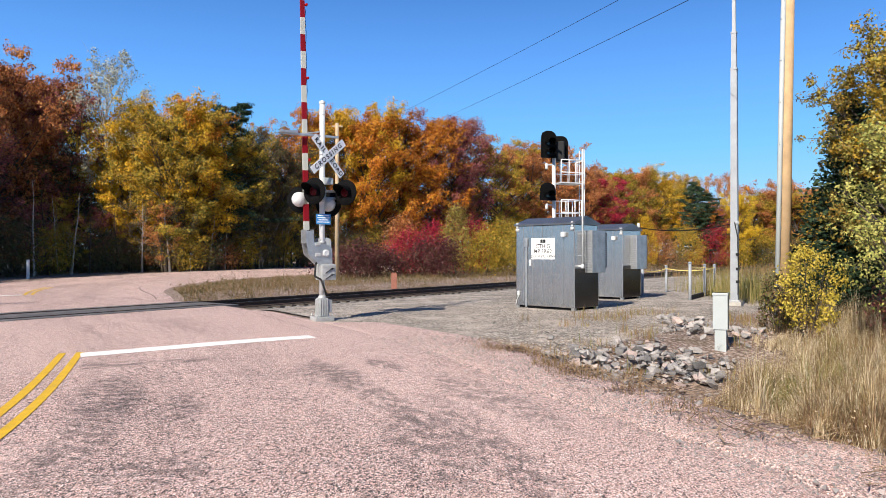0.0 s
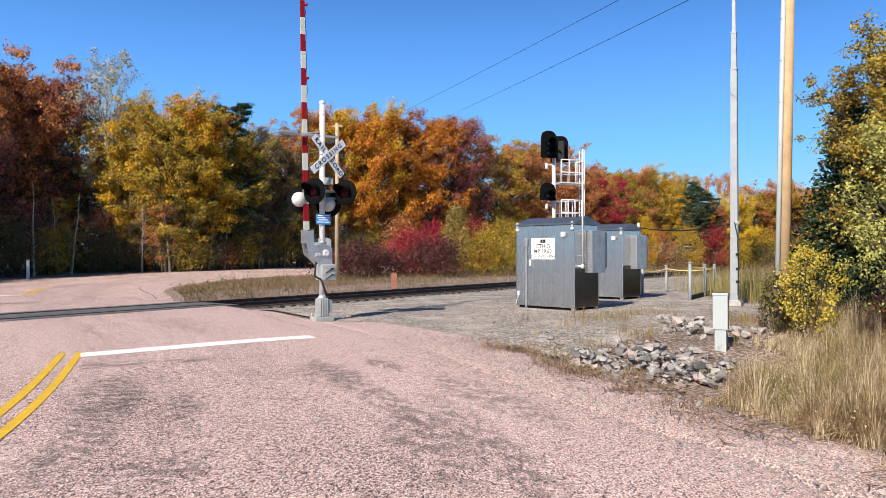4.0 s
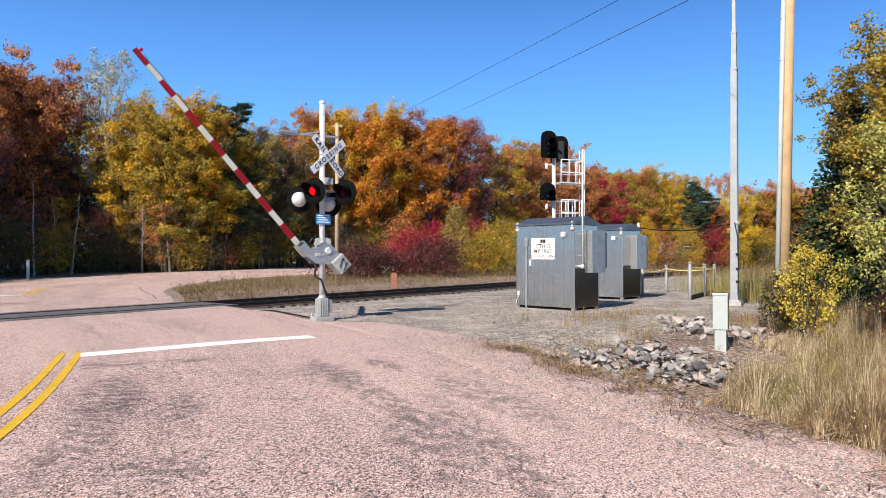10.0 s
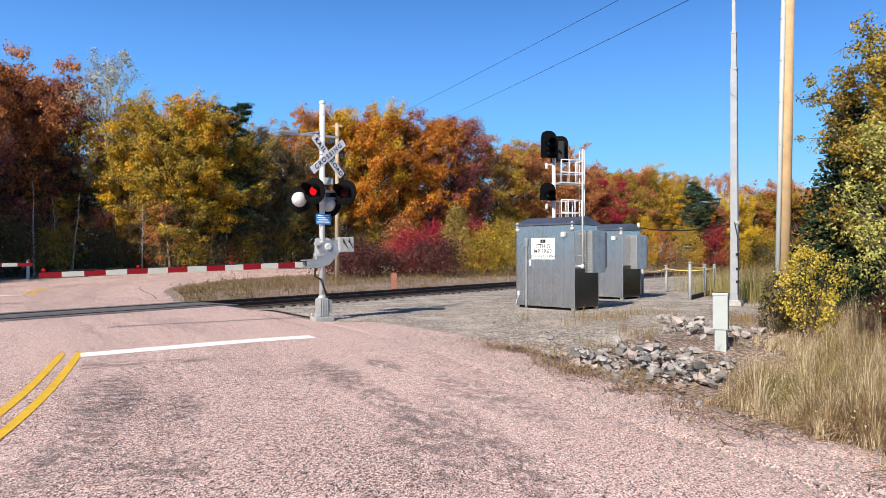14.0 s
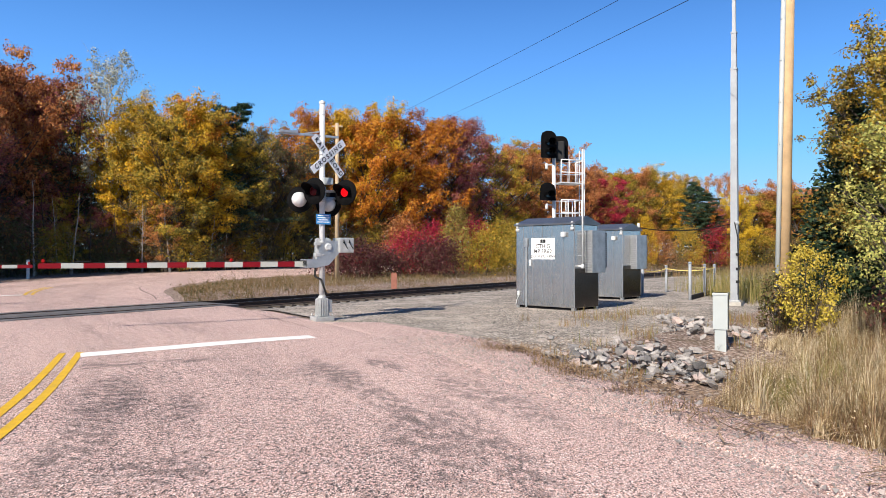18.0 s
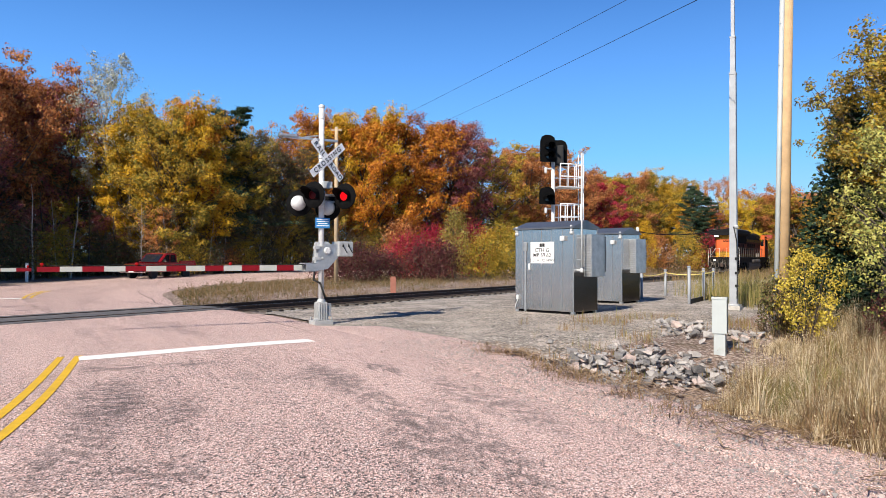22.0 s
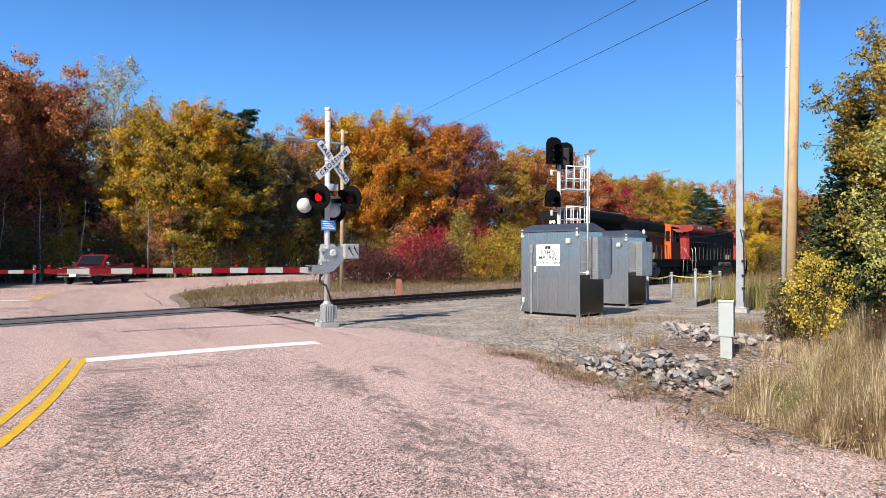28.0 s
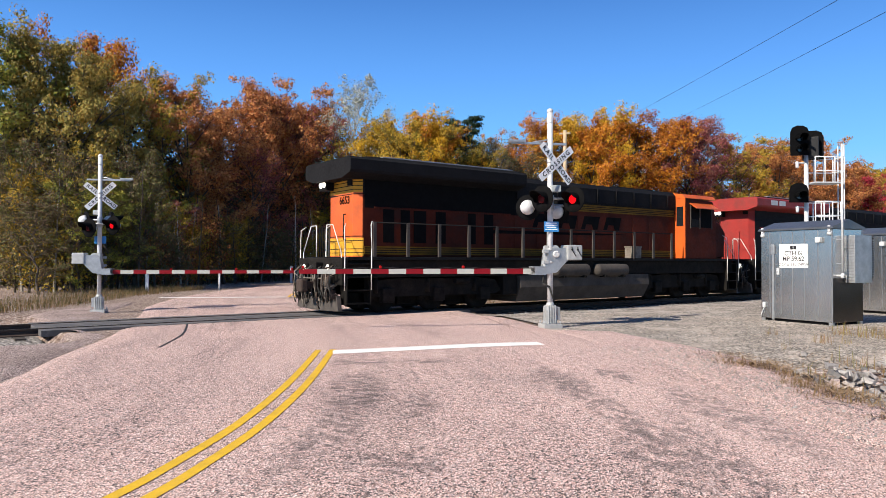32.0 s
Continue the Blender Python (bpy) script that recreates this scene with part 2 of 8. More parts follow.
LEAF = {
    "orange": leaf_material("orange_leaves", [lin(0.13, 0.042, 0.009), lin(0.30, 0.085, 0.011), lin(0.50, 0.155, 0.014), lin(0.60, 0.26, 0.022)]),
    "gold": leaf_material("golden_leaves", [lin(0.15, 0.12, 0.015), lin(0.32, 0.195, 0.017), lin(0.58, 0.295, 0.015), lin(0.68, 0.43, 0.026)]),
    "olive": leaf_material("olive_leaves", [lin(0.09, 0.09, 0.018), lin(0.20, 0.175, 0.027), lin(0.36, 0.27, 0.034), lin(0.50, 0.31, 0.035)]),
    "rust": leaf_material("rust_leaves", [lin(0.12, 0.048, 0.024), lin(0.28, 0.098, 0.038), lin(0.47, 0.155, 0.05), lin(0.54, 0.25, 0.08)]),
    "plum": leaf_material("plum_leaves", [lin(0.09, 0.028, 0.030), lin(0.21, 0.054, 0.058), lin(0.36, 0.085, 0.092), lin(0.35, 0.15, 0.10)]),
    "wine": leaf_material("wine_leaves", [lin(0.035, 0.013, 0.015), lin(0.085, 0.024, 0.028), lin(0.15, 0.038, 0.040), lin(0.11, 0.06, 0.04)]),
    "crimson": leaf_material("crimson_leaves", [lin(0.16, 0.008, 0.02), lin(0.32, 0.018, 0.045), lin(0.42, 0.035, 0.06)]),
    "green": leaf_material("green_leaves", [lin(0.05, 0.075, 0.016), lin(0.12, 0.16, 0.03), lin(0.22, 0.24, 0.045), lin(0.34, 0.31, 0.05)]),
    "lemon": leaf_material("lemon_yellow_leaves", [lin(0.36, 0.20, 0.012), lin(0.60, 0.38, 0.02), lin(0.70, 0.48, 0.03)]),
    "lime": leaf_material("yellow_green_leaves", [lin(0.12, 0.10, 0.03), lin(0.26, 0.22, 0.05), lin(0.38, 0.31, 0.08), lin(0.36, 0.24, 0.05)]),
    "pale": leaf_material("pale_green_leaves", [lin(0.20, 0.21, 0.15), lin(0.34, 0.35, 0.26), lin(0.46, 0.46, 0.36)]),
    "pine": leaf_material("pine_needles", [lin(0.010, 0.022, 0.012), lin(0.022, 0.045, 0.022), lin(0.045, 0.075, 0.035)], 0.1),
    "brush": leaf_material("bare_brush", [lin(0.07, 0.05, 0.035), lin(0.13, 0.09, 0.055), lin(0.17, 0.10, 0.05), lin(0.12, 0.12, 0.04)], 0.2),
}
LEAF["near_olive"] = leaf_material("amber_olive_leaves", [lin(0.06, 0.055, 0.016), lin(0.17, 0.13, 0.028), lin(0.36, 0.20, 0.03), lin(0.30, 0.26, 0.06)])
LEAF["near_green"] = leaf_material("light_green_leaves", [lin(0.07, 0.10, 0.02), lin(0.18, 0.22, 0.05), lin(0.34, 0.36, 0.09), lin(0.48, 0.44, 0.12)])
LEAF["near_amber"] = leaf_material("amber_leaves", [lin(0.12, 0.09, 0.015), lin(0.30, 0.19, 0.02), lin(0.48, 0.29, 0.025), lin(0.34, 0.28, 0.05)])
LEAF["near_yellow"] = leaf_material("yellow_shrub_leaves", [lin(0.08, 0.08, 0.015), lin(0.24, 0.20, 0.03), lin(0.48, 0.37, 0.04), lin(0.60, 0.46, 0.08)])
M_GRASS = leaf_material("dry_grass", [lin(0.13, 0.085, 0.04), lin(0.27, 0.19, 0.095), lin(0.46, 0.35, 0.20), lin(0.64, 0.53, 0.37)], 0.12)
M_GRASSG = leaf_material("green_grass", [lin(0.06, 0.075, 0.02), lin(0.13, 0.14, 0.035), lin(0.23, 0.21, 0.06), lin(0.32, 0.25, 0.10)], 0.15)


# ---- mesh helpers ----
def part(name, bm, material, parent=None, label=""):
    """Link a bmesh as one mesh object under a thing or a part."""
    me = bpy.data.meshes.new(name)
    bm.to_mesh(me)
    bm.free()
    return mesh_part(name, me, material, parent, label)


def mesh_part(name, me, material, parent=None, label=""):
    for m in (material if isinstance(material, (list, tuple)) else [material]):
        me.materials.append(m)
    ob = new(name, me)
    ob.parent = parent
    if label:
        ob["label"] = label
    return ob


def thing(name, m, label, category, group="", kind=""):
    ob = new(name)
    ob.empty_display_size = 0.2
    ob.matrix_basis = m
    return tagged(ob, label, category, group, kind)


def raw(name, verts, faces, smooth=False):
    me = bpy.data.meshes.new(name)
    me.from_pydata([tuple(v) for v in verts], [], [tuple(f) for f in faces])
    if smooth:
        me.polygons.foreach_set("use_smooth", [True] * len(me.polygons))
    return me


def quads(name, co, nv=4):
    """A mesh of separate polygons from an array of n x nv corner places."""
    n = len(co)
    me = bpy.data.meshes.new(name)
    me.vertices.add(n * nv)
    me.vertices.foreach_set("co", np.ascontiguousarray(co, dtype=np.float32).ravel())
    me.loops.add(n * nv)
    me.loops.foreach_set("vertex_index", np.arange(n * nv, dtype=np.int32))
    me.polygons.add(n)
    me.polygons.foreach_set("loop_start", np.arange(0, n * nv, nv, dtype=np.int32))
    me.polygons.foreach_set("loop_total", np.full(n, nv, dtype=np.int32))
    me.update(calc_edges=True)
    return me


def box(bm, x0, x1, y0, y1, z0, z1, bevel=0.0, m=None):
    r = bmesh.ops.create_cube(bm, size=1)
    vs = r["verts"]
    for v in vs:
        v.co = Vector((x0 + (v.co.x + 0.5) * (x1 - x0), y0 + (v.co.y + 0.5) * (y1 - y0), z0 + (v.co.z + 0.5) * (z1 - z0)))
    if bevel:
        es = list({e for v in vs for e in v.link_edges})
        out = bmesh.ops.bevel(bm, geom=es, offset=bevel, segments=2, affect="EDGES", profile=0.6)
        vs = list({v for f in out["faces"] for v in f.verts} | {v for v in vs if v.is_valid})
    if m is not None:
        bmesh.ops.transform(bm, matrix=m, verts=vs)
    return vs


def rod(bm, a, b, r0, r1=None, n=10, caps=True):
    a, b = Vector(a), Vector(b)
    r1 = r0 if r1 is None else r1
    q = (b - a).to_track_quat("Z", "Y").to_matrix().to_4x4()
    res = bmesh.ops.create_cone(bm, cap_ends=caps, segments=n, radius1=r0, radius2=r1, depth=(b - a).length, matrix=Matrix.Translation((a + b) / 2) @ q)
    for f in {f for v in res["verts"] for f in v.link_faces}:
        if len(f.verts) == 4:
            f.smooth = True
    return res["verts"]


def tube(bm, pts, r, n=8):
    for a, b in zip(pts, pts[1:]):
        rod(bm, a, b, r, n=n)
    for p in pts[1:-1]:
        s = bmesh.ops.create_icosphere(bm, subdivisions=1, radius=r * 1.02, matrix=Matrix.Translation(p))
        for f in {f for v in s["verts"] for f in v.link_faces}:
            f.smooth = True


def strand_mesh(name, pts, r, n=5):
    """One unbroken thin tube through the given places."""
    vs, fs = [], []
    for i, p in enumerate(pts):
        d = (pts[min(i + 1, len(pts) - 1)] - pts[max(i - 1, 0)]).normalized()
        side = d.cross(Vector((0, 0, 1)) if abs(d.z) < 0.95 else Vector((1, 0, 0))).normalized()
        up = side.cross(d)
        vs += [p + (side * math.cos(6.2832 * j / n) + up * math.sin(6.2832 * j / n)) * r for j in range(n)]
    for i in range(len(pts) - 1):
        fs += [(i * n + j, i * n + (j + 1) % n, i * n + n + (j + 1) % n, i * n + n + j) for j in range(n)]
    return raw(name, vs, fs, True)


def lathe(bm, prof, n=20, m=None):
    """Turn a profile of (radius, z) round the z axis."""
    rings, made = [], []
    for r, z in prof:
        ring = [bm.verts.new((r * math.cos(2 * math.pi * i / n), r * math.sin(2 * math.pi * i / n), z)) for i in range(n)]
        rings.append(ring)
        made += ring
    for p, q in zip(rings, rings[1:]):
        for i in range(n):
            f = bm.faces.new((p[i], p[(i + 1) % n], q[(i + 1) % n], q[i]))
            f.smooth = True
    for ring, flip in ((rings[0], True), (rings[-1], False)):
        bm.faces.new(ring[::-1] if flip else ring)
    if m is not None:
        bmesh.ops.transform(bm, matrix=m, verts=made)
    return made


def prism(bm, pts, h0, h1, axis="y", m=None):
    """Extrude an outline of 2D points along an axis from h0 to h1."""
    def at(p, h):
        return (p[0], h, p[1]) if axis == "y" else (h, p[0], p[1]) if axis == "x" else (p[0], p[1], h)
    a = [bm.verts.new(at(p, h0)) for p in pts]
    b = [bm.verts.new(at(p, h1)) for p in pts]
    fs = [bm.faces.new(a), bm.faces.new(b[::-1])]
    n = len(pts)
    for i in range(n):
        fs.append(bm.faces.new((a[(i + 1) % n], a[i], b[i], b[(i + 1) % n])))
    bmesh.ops.recalc_face_normals(bm, faces=fs)
    if m is not None:
        bmesh.ops.transform(bm, matrix=m, verts=a + b)
    return a + b


def lettering(name, text, size, m, material, parent, align="CENTER", bold=0.02, gap=1.0):
    """Words as a thin mesh in the x-z plane of m, facing -y."""
    cu = bpy.data.curves.new(name, "FONT")
    cu.fill_mode = "BOTH"
    cu.space_character = gap
    cu.body, cu.size, cu.align_x, cu.align_y, cu.extrude, cu.offset = text, size, align, "CENTER", 0.001, size * bold
    tmp = bpy.data.objects.new(name, cu)
    scene.collection.objects.link(tmp)
    bpy.context.view_layer.update()
    me = bpy.data.meshes.new_from_object(tmp.evaluated_get(bpy.context.evaluated_depsgraph_get()))
    bpy.data.objects.remove(tmp)
    me.transform(m @ Matrix.Rotation(radians(90), 4, "X"))
    return mesh_part(name, me, material, parent)


# ---- ground ----
TR0, TRD = Vector((-11.55, 18.75)), Vector((math.sin(radians(35.6)), math.cos(radians(35.6))))
TRN = Vector((TRD.y, -TRD.x))       # from the track towards the eye's side


def track_at(s):
    """Centre of the track and its heading, s metres along it from the crossing; it bends a little to the left past 55 m."""
    if s <= 55:
        p, h = TR0 + TRD * s, 35.6
        return p, h
    r = 900.0
    a = (s - 55) / r
    c = TR0 + TRD * 55 - TRN * r
    d0 = TRN * r
    p = c + Vector((d0.x * math.cos(a) - d0.y * math.sin(a), d0.x * math.sin(a) + d0.y * math.cos(a)))
    return p, 35.6 - math.degrees(a)


def smooth(a, b, x):
    t = min(1, max(0, (x - a) / (b - a)))
    return t * t * (3 - 2 * t)


ROAD_L = [(-9.6, -30), (-8.6, -14), (-8.0, 0), (-8.2, 5), (-9.14, 7.64), (-10.6, 9.96), (-12.6, 13.4), (-16.4, 18.6), (-19.0, 22.0), (-22.6, 28.6), (-25.2, 36), (-26.2, 44), (-25.0, 54), (-20.5, 64), (-13.3, 74.5), (-2.9, 84), (18, 102), (60, 150)]
ROAD_R = [(1.8, -30), (2.9, -14), (3.3, 0), (2.95, 5), (2.3, 6.7), (1.1, 9.3), (-0.5, 13.0), (-2.8, 16.9), (-6.4, 22.6), (-10.2, 27.6), (-13.2, 34), (-14.4, 42), (-13.4, 50), (-10.3, 57.9), (-5.6, 64), (2.0, 71.5), (25, 92), (70, 143)]
CENTRE = [(-3.35, -30), (-3.4, -14), (-3.45, 0), (-3.72, 4.04), (-4.05, 6.3), (-4.72, 8.75), (-6.15, 11.85), (-8.6, 15.8), (-11.0, 19.6), (-13.8, 23.9), (-16.4, 28.1), (-19.3, 34.6), (-20.3, 39.5), (-20.0, 45), (-18.2, 52), (-14.2, 60), (-7, 69), (4, 79.5), (22, 97), (65, 147)]


def resample(pts, n):
    """n places, evenly along a smooth line through pts."""
    p = np.array(pts, float)
    fine = []
    for i in range(len(p) - 1):
        p0, p1, p2, p3 = p[max(0, i - 1)], p[i], p[i + 1], p[min(len(p) - 1, i + 2)]
        for u in np.linspace(0, 1, 16, endpoint=False):
            fine.append(0.5 * ((2 * p1) + (p2 - p0) * u + (2 * p0 - 5 * p1 + 4 * p2 - p3) * u * u + (3 * p1 - p0 - 3 * p2 + p3) * u ** 3))
    fine = np.array(fine + [p[-1]])
    d = np.concatenate([[0], np.cumsum(np.linalg.norm(np.diff(fine, axis=0), axis=1))])
    s = np.linspace(0, d[-1], n)
    return np.stack([np.interp(s, d, fine[:, 0]), np.interp(s, d, fine[:, 1])], 1)


def by_row(pts, n):
    """Like resample, but with the same share of rows for each pair of given places."""
    p = np.array(pts, float)
    out = []
    for w in np.linspace(0, len(p) - 1, n):
        i = min(int(w), len(p) - 2)
        u = w - i
        p0, p1, p2, p3 = p[max(0, i - 1)], p[i], p[i + 1], p[min(len(p) - 1, i + 2)]
        out.append(0.5 * ((2 * p1) + (p2 - p0) * u + (2 * p0 - 5 * p1 + 4 * p2 - p3) * u * u + (3 * p1 - p0 - 3 * p2 + p3) * u ** 3))
    return np.array(out)


CL = resample(CENTRE, 220)
RE = resample(ROAD_R, 220)


def off_track(x, y):
    return (Vector((x, y)) - TR0).dot(TRN), (Vector((x, y)) - TR0).dot(TRD)


def ground_z(x, y):
    """Height of the ground: a low pad of gravel by the crossing, a ditch beside the road and a slope up to the far woods."""
    d, s = off_track(x, y)
    z = 0.0
    # gravel pad
    pad = smooth(3.2, 5.0, d) * smooth(-4, 1.0, s) * (1 - smooth(13.5, 16.5, d))
    z += 0.1 * pad
    # track bed shoulder
    if s > 6.5 or s < -6.0:
        z -= 0.38 * (1 - smooth(2.4, 4.2, d)) * (1 - smooth(3.4, 6.0, -d))
    # ditch beyond the right-hand shoulder
    i = int(np.argmin((RE[:, 0] - x) ** 2 + (RE[:, 1] - y) ** 2))
    tx, ty = RE[min(i + 1, 219)] - RE[max(i - 1, 0)]
    side = ((x - RE[i, 0]) * ty - (y - RE[i, 1]) * tx) / math.hypot(tx, ty)
    if y < 30 and d > 6:
        z -= 0.45 * smooth(0.7, 3.2, side) * smooth(9.5, 12.5, d) * (1 - 0.75 * smooth(7.5, 13, side)) * (1 - smooth(10.3, 14.6, y - 0.35 * max(0.0, x - 4)))
    # woods stand a little higher
    z += 0.5 * smooth(9, 40, -d) * smooth(40, 90, y)
    return z


def ground_sheet():
    def axis(lo, hi, step, far):
        mid = list(np.arange(lo, hi + 0.01, step))
        lead, tail, g = [], [], step
        a, b = lo, hi
        while b - hi < far:
            g *= 1.5
            a, b = a - g, b + g
            lead.append(a)
            tail.append(b)
        return lead[::-1] + mid + tail
    xs, ys = axis(-32, 26, 0.4, 2500), axis(-2, 62, 0.4, 2500)
    vs = [(x, y, ground_z(x, y) - 0.055 if abs(x) < 90 and abs(y) < 120 else -0.03) for y in ys for x in xs]
    n = len(xs)
    fs = [(j * n + i, j * n + i + 1, (j + 1) * n + i + 1, (j + 1) * n + i) for j in range(len(ys) - 1) for i in range(n - 1)]
    return tagged(mesh_part("ground", raw("ground", vs, fs, True), M_EARTH), "rough verge of dry grass, earth and thatch", "ground", kind="structure")


ground_sheet()


def ribbon(name, left, right, rows, cols, material, lift, label, category, across=None):
    """A sheet between two edge lines, draped over the ground; uv: share across from -0.5 to 0.5, metres along."""
    a, b = by_row(left, rows), by_row(right, rows)
    along = np.concatenate([[0], np.cumsum(np.linalg.norm(np.diff((a + b) / 2, axis=0), axis=1))])
    vs, uv = [], []
    for j in range(rows):
        for i in range(cols):
            u = i / (cols - 1)
            x, y = a[j] * (1 - u) + b[j] * u
            edge = 0.07 if i in (0, cols - 1) else 0.0
            vs.append((x, y, ground_z(x, y) + lift - edge))
            uv.append((u - 0.5 if across is None else across, along[j]))
    fs = [(j * cols + i, j * cols + i + 1, (j + 1) * cols + i + 1, (j + 1) * cols + i) for j in range(rows - 1) for i in range(cols - 1)]
    me = raw(name, vs, fs, True)
    lay = me.uv_layers.new(name="uv")
    for lp in me.loops:
        lay.data[lp.index].uv = uv[lp.vertex_index]
    return tagged(mesh_part(name, me, material), label, category, kind="structure")


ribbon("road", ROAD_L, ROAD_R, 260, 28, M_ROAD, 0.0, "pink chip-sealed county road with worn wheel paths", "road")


# ---- paints and metals ----
M_GALV = plain("galvanised_steel", lin(0.46, 0.47, 0.48), 0.42, 0.75, 0.18, 5.0, 0.08, lin(0.22, 0.22, 0.22), 0.4)
M_ALU = plain("mill_aluminium", lin(0.53, 0.53, 0.53), 0.2, 0.93, 0.08, 1.0, 0.0, lin(0.28, 0.27, 0.26), 0.35)
M_ALU_DARK = plain("weathered_aluminium", lin(0.40, 0.40, 0.41), 0.45, 0.85, 0.15, 3.0, 0.05)
M_ALU_FOOT = plain("smooth_dark_aluminium", lin(0.075, 0.068, 0.064), 0.22, 0.9, 0.15, 2.0, 0.03)
M_CAST = plain("dull_cast_metal", lin(0.44, 0.45, 0.45), 0.55, 0.35, 0.2, 5.0, 0.15, lin(0.20, 0.19, 0.18), 0.5)
M_POLE = plain("dull_galvanised_pole", lin(0.33, 0.35, 0.38), 0.6, 0.25, 0.12, 3.0, 0.05, lin(0.24, 0.24, 0.25), 0.35)
M_SILVER = plain("silver_paint", lin(0.58, 0.59, 0.60), 0.55, 0.1, 0.12, 5.0, 0.05, lin(0.25, 0.24, 0.23), 0.35)
M_WHITE = plain("white_sheeting", lin(0.86, 0.86, 0.85), 0.45, 0, 0.06, 5.0)
M_BLACK = plain("black_paint", lin(0.009, 0.009, 0.01), 0.5, 0, 0.3, 5.0, spec=0.3)
M_MATT = plain("matt_black", lin(0.006, 0.006, 0.0065), 0.9, 0, 0.3, 5.0, spec=0.05)
M_RUBBER = plain("black_rubber", lin(0.018, 0.018, 0.018), 0.85, 0, 0.3, 8.0)
M_BLUE = plain("blue_sheeting", lin(0.03, 0.22, 0.55), 0.4, 0, 0.05, 5.0)
M_RED = plain("red_sheeting", lin(0.20, 0.005, 0.011), 0.5, 0, 0.1, 5.0, spec=0.2)
M_PANE = plain("white_arm_sheeting", lin(0.44, 0.45, 0.41), 0.4, 0, 0.08, 6.0, 0, lin(0.4, 0.39, 0.36), 0.3)
M_CONC = plain("concrete", lin(0.42, 0.40, 0.37), 0.9, 0, 0.15, 8.0, 0.3, lin(0.25, 0.22, 0.19))
M_WOOD = plain("pine_pole", lin(0.46, 0.31, 0.17), 0.85, 0, 0.16, 3.0, 0.25, lin(0.30, 0.20, 0.11), 0.5)
M_OLDWOOD = plain("weathered_pole", lin(0.40, 0.30, 0.19), 0.9, 0, 0.2, 3.0, 0.3)
M_STAKE = plain("red_brown_stake", lin(0.26, 0.10, 0.07), 0.85, 0, 0.2, 6.0, 0.2)
M_PLASTIC = plain("grey_white_plastic", lin(0.40, 0.43, 0.43), 0.5, 0, 0.06, 3.0, 0, lin(0.45, 0.43, 0.38), 0.3)
M_YELLOW = plain("yellow_plastic", lin(0.66, 0.52, 0.16), 0.5, 0, 0.1, 4.0)
M_STEEL = plain("worn_rail_steel", lin(0.34, 0.33, 0.33), 0.28, 0.9, 0.15, 4.0)
M_RUST = plain("rusty_steel", lin(0.055, 0.036, 0.028), 0.8, 0.2, 0.3, 6.0, 0.3)
M_TIE = plain("creosoted_timber", lin(0.045, 0.035, 0.028), 0.95, 0, 0.35, 4.0, 0.6, lin(0.14, 0.12, 0.10), 0.6)
M_PANEL = plain("rubber_crossing_panel", lin(0.085, 0.083, 0.085), 0.8, 0, 0.3, 3.0, 0.3, lin(0.26, 0.22, 0.205), 0.6)
M_LINE_Y = plain("yellow_road_paint", lin(0.66, 0.40, 0.015), 0.7, 0, 0.12, 6.0, 0.2, lin(0.42, 0.27, 0.05), 0.5)
M_LINE_W = plain("white_road_paint", lin(0.78, 0.77, 0.75), 0.7, 0, 0.06, 6.0, 0.2, lin(0.55, 0.47, 0.44), 0.5)
M_ROOF_LIGHT = plain("zinc_roof", lin(0.20, 0.205, 0.215), 0.42, 0.8, 0.12, 2.0, 0.05)
M_GLASS = plain("dark_glass", lin(0.012, 0.014, 0.016), 0.06, 0, 0.1, 2.0, spec=0.7)
M_CHROME = plain("chrome", lin(0.62, 0.62, 0.63), 0.12, 1.0, 0.05, 4.0)


def glow(name, col, strength, base):
    k = Nodes(name)
    k.b.inputs["Base Color"].default_value = base
    k.b.inputs["Emission Color"].default_value = col
    k.b.inputs["Emission Strength"].default_value = strength
    k.b.inputs["Roughness"].default_value = 0.4
    k.b.inputs["Specular IOR Level"].default_value = 0.08
    return k.m


M_LENS = plain("dark_red_lens", lin(0.07, 0.003, 0.005), 0.4, 0, 0.2, 8.0, spec=0.15)
M_LIT = glow("lit_red_lens", (1.0, 0.006, 0.012, 1), 0.75, lin(0.12, 0.003, 0.003))
M_LAMP_W = glow("lit_white_lamp", (1.0, 0.93, 0.78, 1), 2.2, lin(0.8, 0.8, 0.75))
M_ARMLAMP = glow("arm_lamp_red", (1.0, 0.03, 0.02, 1), 0.05, lin(0.28, 0.008, 0.008))

# ---- road paint ----


def paint(name, pts, half, material, label, category, n):
    p = by_row(pts, n) if len(pts) > 2 else np.array([np.array(pts[0]) * (1 - u) + np.array(pts[1]) * u for u in np.linspace(0, 1, n)])
    vs = []
    for i in range(n):
        t = p[min(i + 1, n - 1)] - p[max(i - 1, 0)]
        q = np.array([t[1], -t[0]]) / np.linalg.norm(t)
        for s in (-half, half):
            x, y = p[i] + q * s
            vs.append((x, y, ground_z(x, y) + 0.006))
    return tagged(mesh_part(name, raw(name, vs, [(2 * i, 2 * i + 1, 2 * i + 3, 2 * i + 2) for i in range(n - 1)]), material), label, category, kind="structure")


def beside(pts, off):
    p = np.array(pts, float)
    out = []
    for i in range(len(p)):
        t = p[min(i + 1, len(p) - 1)] - p[max(i - 1, 0)]
        out.append(tuple(p[i] + np.array([t[1], -t[0]]) / np.linalg.norm(t) * off))
    return out


